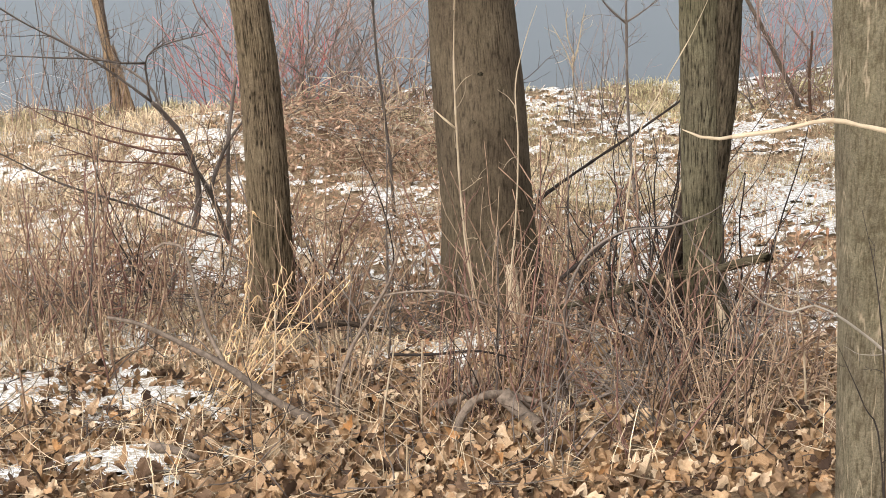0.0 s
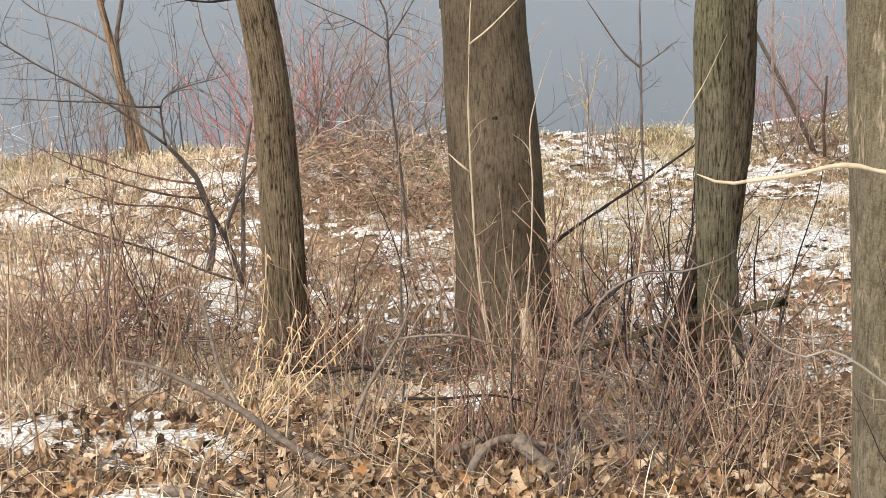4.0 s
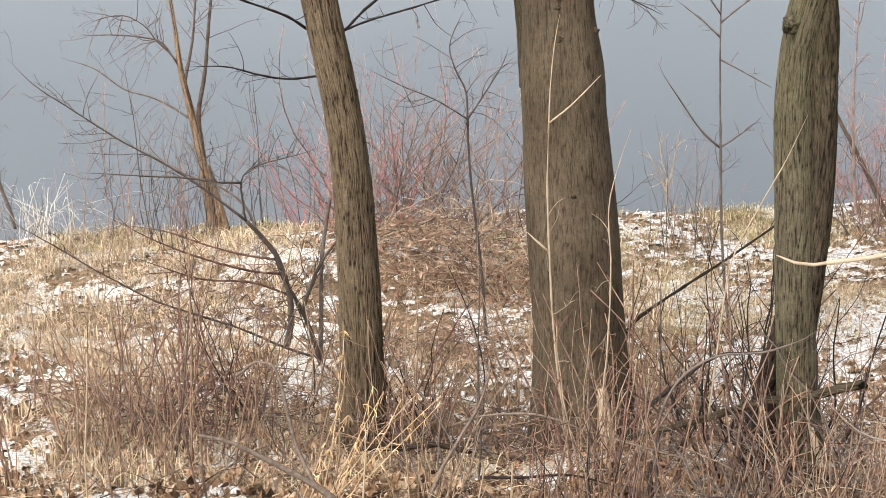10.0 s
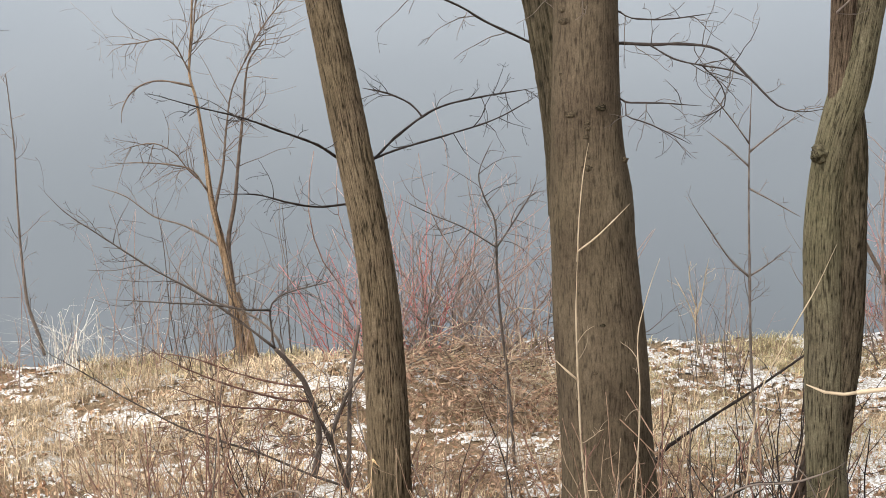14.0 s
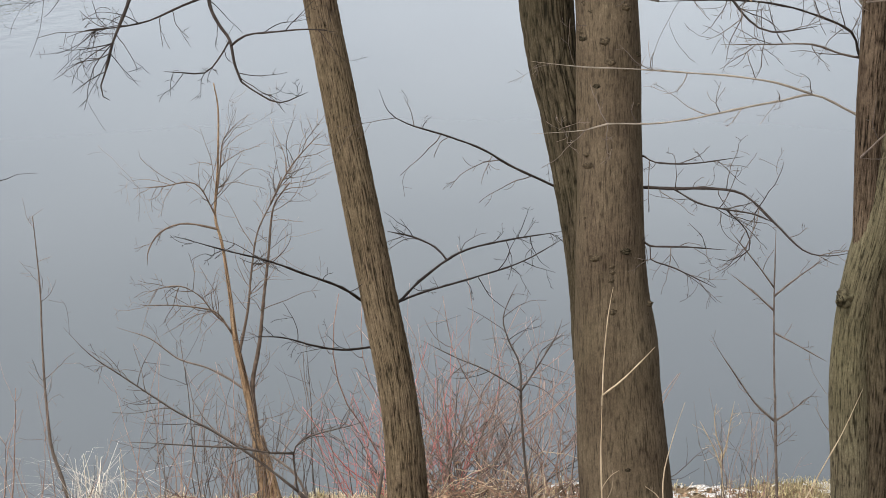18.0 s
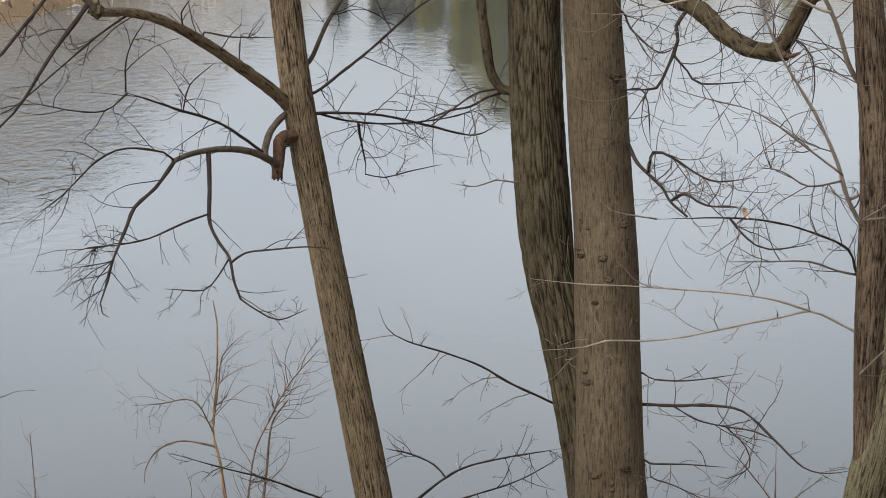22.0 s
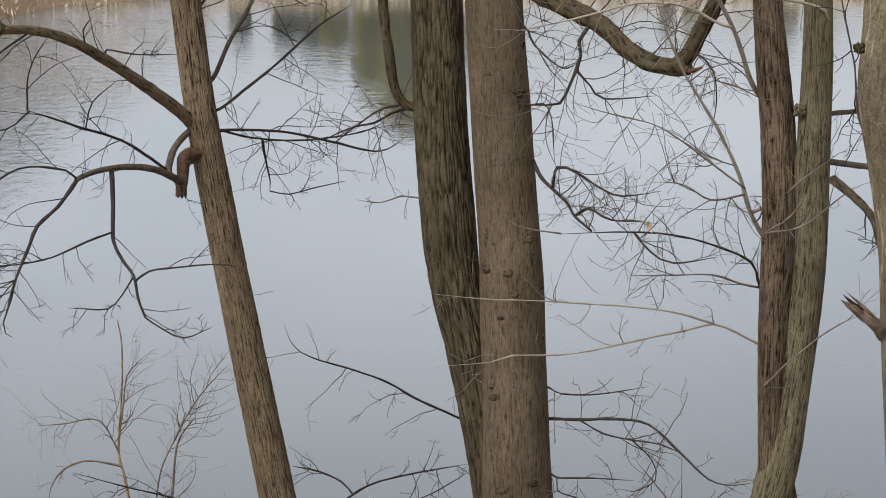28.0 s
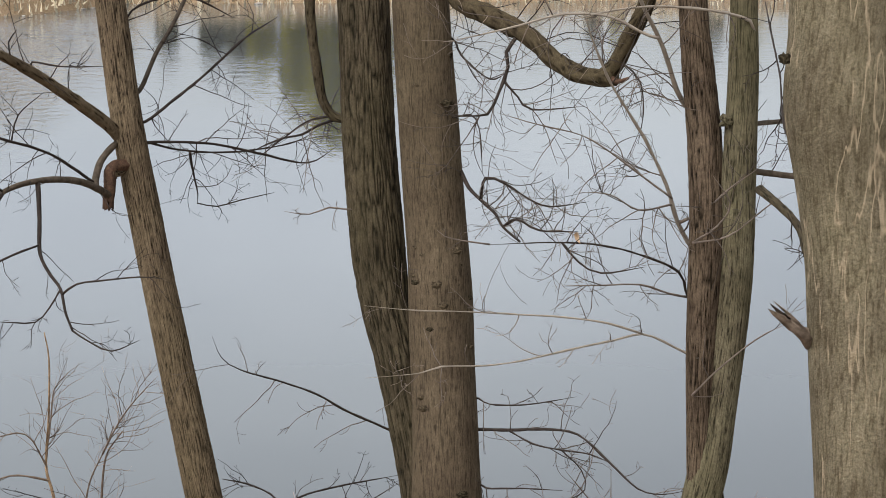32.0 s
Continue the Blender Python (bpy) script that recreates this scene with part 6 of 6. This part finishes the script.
XL, XM, XR = -3.9, -0.3, 3.74
blades("dry_grass", "pale tan dry grass flattened on the bank", DRY_GRASS, tufts(640, (XL, XM), (10.6, 15.9), 61, patchy), 20, 0.15, 0.0032, 62, 1.5)
blades("dry_grass", "sparse dry grass between snow patches", DRY_GRASS, tufts(620, (XM, XR + 0.5), (9.6, 15.9), 63, patchy), 16, 0.13, 0.0024, 64, 1.1)
blades("faded_grass", "yellow-green grass tufts along the brow", GREEN_GRASS, tufts(420, (XL, XR + 0.6), (15.2, 16.5), 65, patchy), 20, 0.1, 0.0028, 66)
blades("dry_grass", "short tan grass poking through thin snow", DRY_GRASS, tufts(900, (0.5, XR + 0.8), (12.4, 16.4), 75), 12, 0.055, 0.0026, 76, 1.2)
blades("faded_grass", "yellow-green short grass in thin snow", GREEN_GRASS, tufts(560, (0.6, XR + 0.8), (11.5, 15.8), 67, patchy), 18, 0.08, 0.0025, 68)
blades("dry_grass", "dry grass stalks among fallen leaves", DRY_GRASS, tufts(80, (-2.0, 2.4), (6.9, 9.0), 69), 6, 0.28, 0.002, 70, 0.9)
blades("dry_grass", "pale dry grass under the thicket", DRY_GRASS, tufts(260, (-2.4, 2.7), (9.8, 11.4), 73, patchy), 12, 0.15, 0.0028, 74, 1.2)
reed = blades("reed_grass", "bleached feathery reed grass at the water's edge", BLEACHED, tufts(10, (-3.05, -2.6), (15.5, 16.0), 71), 10, 0.6, 0.0023, 72, 1.2)

# ---------------------------------------------------------------- leaves
LOBES = [(u / 9, (0.02 + 0.3 * math.sin(math.pi * (u / 9) ** 0.8) ** 0.8) * (0.85 + 0.15 * (-1) ** u)) for u in range(9)] + [(1.0, 0.02)]
PLAIN = ((0, 0.03), (0.3, 0.2), (0.5, 0.17), (0.7, 0.2), (1.0, 0.0))


def leaf_shape(outline, fold, curl, twist):
    """A dry leaf, bowed along its rib, its halves folded or rolled up."""
    v, f = [], []
    for u, w_ in outline:
        bow = curl * (u - 0.4) ** 2
        for s_ in (-1, 0, 1):
            half_ = s_ * w_ * (1 - 0.18 * abs(fold))
            v.append((u - 0.5 - 0.06 * abs(s_) * math.sin(9 * u), half_ + 0.05 * math.sin(5 * u), bow + fold * abs(s_) * w_ * (0.6 + 0.7 * u) + twist * s_ * w_ * (u - 0.5)))
    for i in range(len(outline) - 1):
        a = i * 3
        f += [(a, a + 1, a + 4, a + 3), (a + 1, a + 2, a + 5, a + 4)]
    return np.array(v), f


LEAF_FADED = leaf_mat("faded_leaf", [(0.0, (0.17, 0.095, 0.058)), (0.3, (0.34, 0.205, 0.12)), (0.6, (0.46, 0.305, 0.188)), (0.85, (0.6, 0.45, 0.315)), (1.0, (0.37, 0.195, 0.11))])


def leaf_field(name, label, xr, yr, count, size, seed, keep=None, lift=0.03, outline=PLAIN, material=LEAF, tip=0.75):
    """Fallen leaves joined as stuff."""
    r_ = np.random.RandomState(seed)
    x, y = r_.uniform(*xr, count), r_.uniform(*yr, count)
    if keep is not None:
        k = keep(x, y, r_)
        x, y = x[k], y[k]
    so_ = Soup()
    for i in range(len(x)):
        v, f = leaf_shape(outline, r_.uniform(-0.4, 1.3), r_.uniform(-1.0, 2.2), r_.uniform(-1.6, 1.6))
        s_ = size * r_.uniform(0.55, 1.25)
        m_ = np.array(Euler((r_.normal(0, tip), r_.normal(0, tip), r_.uniform(0, 6.28))).to_matrix())
        so_.add(v * s_ @ m_.T + (x[i], y[i], gz(x[i], y[i]) + 0.008 + abs(r_.normal(0, lift))), f)
    return tagged(part(name, so_.mesh(name, False), material), label, "leaves", kind="stuff")


leaf_field("fallen_leaves", "brown oak leaves covering the slope", (-2.0, 2.5), (6.6, 9.7), 8200, 0.076, 81, lambda x, y, r_: (snow_mask(x, y) < 0.02) | (r_.rand(len(x)) < 0.06), 0.035, LOBES, tip=0.95)
leaf_field("fallen_leaves", "brown leaves strewn over the bank", (-3.4, 3.8), (9.3, 12.5), 7000, 0.06, 82, lambda x, y, r_: (snow_mask(x, y) < 0.03) | (r_.rand(len(x)) < 0.32), material=LEAF_FADED)
leaf_field("fallen_leaves", "scattered leaves on the bank under thin snow", (-4.0, 4.4), (12.5, 16.2), 10500, 0.042, 83, lambda x, y, r_: (snow_mask(x, y) < 0.02) | (r_.rand(len(x)) < 0.5), 0.012, material=LEAF_FADED, tip=0.35)
LEAF_RUST = leaf_mat("russet_leaf", [(0.0, (0.16, 0.09, 0.06)), (0.35, (0.28, 0.17, 0.115)), (0.7, (0.42, 0.28, 0.19)), (1.0, (0.55, 0.42, 0.31))])
mx, my = (0.231, 14.3)
leaf_field("fallen_leaves", "russet leaves caught in the bramble heap", (mx - 0.9, mx + 0.9), (my - 0.7, my + 0.6), 850, 0.055, 84, None, 0.18, material=LEAF_RUST, tip=0.5)

so, rng = Soup(), random.Random(86)
for k in range(1300):
    x, y = rng.uniform(-2.2, 2.6), 6.8 + 3.6 * rng.random()
    a = rng.uniform(0, 6.283)
    p, rr = wander((x, y, gz(x, y) + rng.uniform(0.01, 0.08)), (math.cos(a), math.sin(a), rng.gauss(0, 0.18)), rng.uniform(0.08, 0.4), 0.0028, 0.0012, 0.25, 0, 4, rng)
    so.tube(p, rr, 4)
dark_so = Soup()
for k in range(260):
    x, y = rng.uniform(-2.2, 2.6), 6.8 + 3.0 * rng.random()
    a = rng.uniform(0, 6.283)
    p, rr = wander((x, y, gz(x, y) + rng.uniform(0.03, 0.12)), (math.cos(a), math.sin(a), rng.gauss(0.15, 0.35)), rng.uniform(0.15, 0.6), 0.0034, 0.0014, 0.4, 0, 6, rng)
    dark_so.tube(p, rr, 4)
tagged(part("twig_litter", dark_so.mesh("twig_litter"), TWIG_MID), "dark broken twigs lying over the leaves", "twigs", kind="stuff")
tagged(part("twig_litter", so.mesh("twig_litter"), PALE_STEM), "broken stalks and twigs lying among the leaves", "twigs", kind="stuff")

litter = thing("leaf_litter", "large curled brown oak leaves lying on top", "leaves")
shapes = []
for k in range(6):
    v, f = leaf_shape(LOBES, rnd.uniform(0.2, 1.5), rnd.uniform(-0.8, 2.4), rnd.uniform(-1.8, 1.8))
    so = Soup()
    so.add(v, f)
    me = so.mesh("leaf", False)
    me.materials.append(LEAF)
    shapes.append(me)
rng = random.Random(88)
for k in range(290):
    x, y = rng.uniform(-1.6, 2.2), 6.9 + 1.7 * rng.random() ** 1.3
    if float(snow_mask(x, y)) > 0.08:
        x += 1.5
    lf = new("leaf", shapes[k % 6])
    lf.parent = litter
    s_ = rng.uniform(0.07, 0.13)
    lf.matrix_local = Matrix.LocRotScale((x, y, gz(x, y) + rng.uniform(0.02, 0.07)), Euler((rng.gauss(0, 0.7), rng.gauss(0, 0.7), rng.uniform(0, 6.28))), (s_, s_, s_))
lf = new("leaf", shapes[1])
lf.parent = tree3
lf.matrix_local = Matrix.LocRotScale((1.083, 9, 5.776), Euler((1.4, 1.2, 0.5)), (0.05, 0.05, 0.05))

# ---------------------------------------------------------------- the far shore
STONE = stem_mat("pale_stone", (0.4, 0.38, 0.34), (0.62, 0.6, 0.56), 2.0)
r_ = np.random.RandomState(91)
FAR_STRAW = stem_mat("far_straw", (0.38, 0.34, 0.24), (0.58, 0.53, 0.42), 0.5)


def far_y(x):
    return 117.2 + float(np.interp(x, BAY_X, BAY_Y))


def far_grass():
    n_ = 9000
    x = r_.uniform(-48, 42, n_)
    y = np.array([far_y(q) for q in x]) + 0.8 + r_.uniform(0, 9, n_) ** 1.2
    z = ground_z(x, y) - 0.05
    h, w_ = r_.uniform(0.2, 0.75, n_), r_.uniform(0.05, 0.12, n_)
    a = r_.uniform(0, 3.14, n_)
    v = np.stack([np.stack([x - w_ * np.cos(a), y - w_ * np.sin(a), z], -1), np.stack([x + w_ * np.cos(a), y + w_ * np.sin(a), z], -1), np.stack([x + r_.normal(0, 0.2, n_), y + r_.normal(0, 0.2, n_), z + h], -1)], 1).reshape(-1, 3)
    me = bpy.data.meshes.new("far_grass")
    me.from_pydata(v.tolist(), [], (np.arange(n_)[:, None] * 3 + [[0, 1, 2]]).tolist())
    return me


tagged(part("far_grass", far_grass(), FAR_STRAW), "tan dry grass along the far shore", "grass", kind="stuff")
so = Soup()
for k in range(45):
    x = r_.normal(-21, 7)
    y = far_y(x) + r_.uniform(-0.6, 1.2)
    bm = bmesh.new()
    bmesh.ops.create_icosphere(bm, subdivisions=1, radius=0.05 + 0.22 * r_.rand() ** 3)
    so.add([(p.co.x * 1.4 + x, p.co.y + y, p.co.z * 0.4 + max(0.03, gz(x, y))) for p in bm.verts], [[q.index for q in p.verts] for p in bm.faces])
    bm.free()
tagged(part("rocks", so.mesh("rocks", False), STONE), "pale snow-dusted stones along the far shore", "rocks", kind="stuff")

fence = thing("fence", "pale slatted fence on the far shore", "fence")
slat = Soup()
slat.tube([(0, 0, -0.1), (0, 0, 0.75), (0, 0, 1.5)], [0.045, 0.045, 0.04], 4)
me = slat.mesh("slat", False)
me.materials.append(STONE)
for k in range(40):
    x = -26.4 + k * 0.135
    ob = new("slat", me)
    ob.parent = fence
    ob.location = (x, 108.0, gz(x, 108.0))
so = Soup()
for h in (0.4, 1.2):
    so.tube([(x, 108.07, gz(x, 108.0) + h) for x in (-26.5, -24.7, -22.9, -21.1)], [0.05] * 4, 4)
part("rail", so.mesh("rail", False), STONE, fence)

FAR_BARK = stem_mat("far_bark", (0.27, 0.245, 0.12), (0.42, 0.385, 0.21), 0.8)
NEEDLES = stem_mat("spring_foliage", (0.2, 0.19, 0.0), (0.33, 0.3, 0.0), 0.6)


def far_tree(height, seed):
    rng_ = random.Random(seed)
    o_ = thing("far_tree", "bare grey-brown tree on the far shore", "tree", "trees on the far shore")
    a, t_ = Soup(), Soup()
    p_, r2 = wander((0, 0, -0.3), (0, 0, 1), height, 0.14, 0.03, 0.2, 0, 12, rng_)
    a.tube(p_, r2, 8)
    for _ in range(34):
        i = rng_.randint(2, 11)
        q_, r3 = wander(p_[i], (rng_.gauss(0, 1), rng_.gauss(0, 1), rng_.uniform(0.2, 1.2)), height * rng_.uniform(0.15, 0.38), 0.07, 0.02, 0.35, 0.15, 7, rng_)
        t_.tube(q_, r3, 4)
        for _ in range(14):
            j = rng_.randint(1, 6)
            q2, r4 = wander(q_[j], (rng_.gauss(0, 1), rng_.gauss(0, 1), rng_.uniform(-0.2, 1)), rng_.uniform(0.5, 1.8), 0.055, 0.025, 0.5, 0.1, 4, rng_)
            t_.tube(q2, r4, 3)
    part("trunk", a.mesh("trunk"), FAR_BARK, o_)
    tagged(part("crown", t_.mesh("crown"), FAR_BARK, o_), kind="stuff")
    return o_


def evergreen(height, seed, name, label, material):
    rng_ = random.Random(seed)
    o_ = thing(name, label, "tree", "trees on the far shore")
    a, t_ = Soup(), Soup()
    a.tube([(0, 0, -0.3), (0, 0, height * 0.5), (0, 0, height)], [0.2, 0.12, 0.02], 8)
    for _ in range(4500):
        u = rng_.random()
        rad = (1 - u ** 2.5) ** 0.6 * (0.55 + 0.45 * u) * height * 0.3 * rng_.uniform(0.2, 1.1)
        g = rng_.uniform(0, 6.283)
        c = np.array((rad * math.cos(g), rad * math.sin(g), height * (0.06 + 0.94 * u) + rng_.gauss(0, 0.15)))
        d_ = np.array((math.cos(g), math.sin(g), -0.3))
        s_ = np.array((-math.sin(g), math.cos(g), rng_.gauss(0, 0.4)))
        ln = rng_.uniform(0.25, 0.6)
        t_.add([c - s_ * 0.34, c + s_ * 0.34, c + d_ * ln], [(0, 1, 2)])
    part("trunk", a.mesh("trunk"), FAR_BARK, o_)
    tagged(part("crown", t_.mesh("crown", False), material, o_), kind="stuff")
    return o_


far = [far_tree(13, 401), far_tree(11, 402), far_tree(12, 403)]
spots = [(-21, 141), (-26, 139), (-31, 140), (-36, 142), (-41, 146), (-17.5, 146), (-24, 150), (-29, 152), (-34, 150), (-46, 150), (-23, 144), (-28.5, 145), (-33.5, 146), (-38.5, 148), (-19, 149), (-12, 152), (16, 160), (25, 158), (33, 161), (8, 165), (-3, 168)]
for k, (x, y) in enumerate(spots):
    m_ = Matrix.Translation((x, y, gz(x, y))) @ Matrix.Rotation(k * 1.7, 4, "Z")
    c = far[k] if k < 3 else copy_thing(far[k % 3], m_)
    c.matrix_basis = m_
    k_ = 0.4 + 0.75 * min(1.0, (-x - 17) / 22) if x < -17 else 0.25
    c.scale = (k_, k_, k_)
ever = evergreen(8.5, 411, "far_willow", "olive yellow-green tree on the far shore", NEEDLES)
for k, (x, y, s_) in enumerate(((1.6, 146, 1.02), (3.9, 148, 0.85), (-0.6, 147.5, 0.8), (-3.2, 147, 0.5), (21, 152, 0.3), (28, 155, 0.35))):
    m_ = Matrix.Translation((x, y, gz(x, y))) @ Matrix.Rotation(k * 1.1, 4, "Z")
    c = ever if k == 0 else copy_thing(ever, m_)
    c.matrix_basis = m_
    c.scale = (s_, s_, s_)
# the dense wood by the bay, lower towards the open shore
MURK = stem_mat("murky_foliage", (0.1, 0.1, 0.055), (0.2, 0.195, 0.11), 0.6)
dense = evergreen(8.0, 421, "far_tree", "dense grey-olive tree on the far shore", MURK)
for k in range(14):
    x = -48 + 2.0 * k
    y = 141 + 3 * ((k * 7) % 5) / 4
    s_ = (2.0 - 1.1 * k / 13) * min(1.0, (15 - k) / 4) * (0.85 + 0.3 * ((k * 5) % 7) / 6)
    m_ = Matrix.Translation((x, y, gz(x, y))) @ Matrix.Rotation(k * 1.3, 4, "Z")
    c = dense if k == 0 else copy_thing(dense, m_)
    c.matrix_basis = m_
    c.scale = (s_ * 1.3, s_, s_)
for k, (x, s_) in enumerate(((-12.5, 0.3), (-9.5, 0.36), (-6.5, 0.42), (-4.5, 0.5), (6.5, 0.4), (19.0, 0.3), (27.0, 0.34))):
    m_ = Matrix.Translation((x, 149.0, gz(x, 149.0))) @ Matrix.Rotation(k * 2.1, 4, "Z")
    copy_thing(dense, m_).scale = (s_ * 1.4, s_, s_)
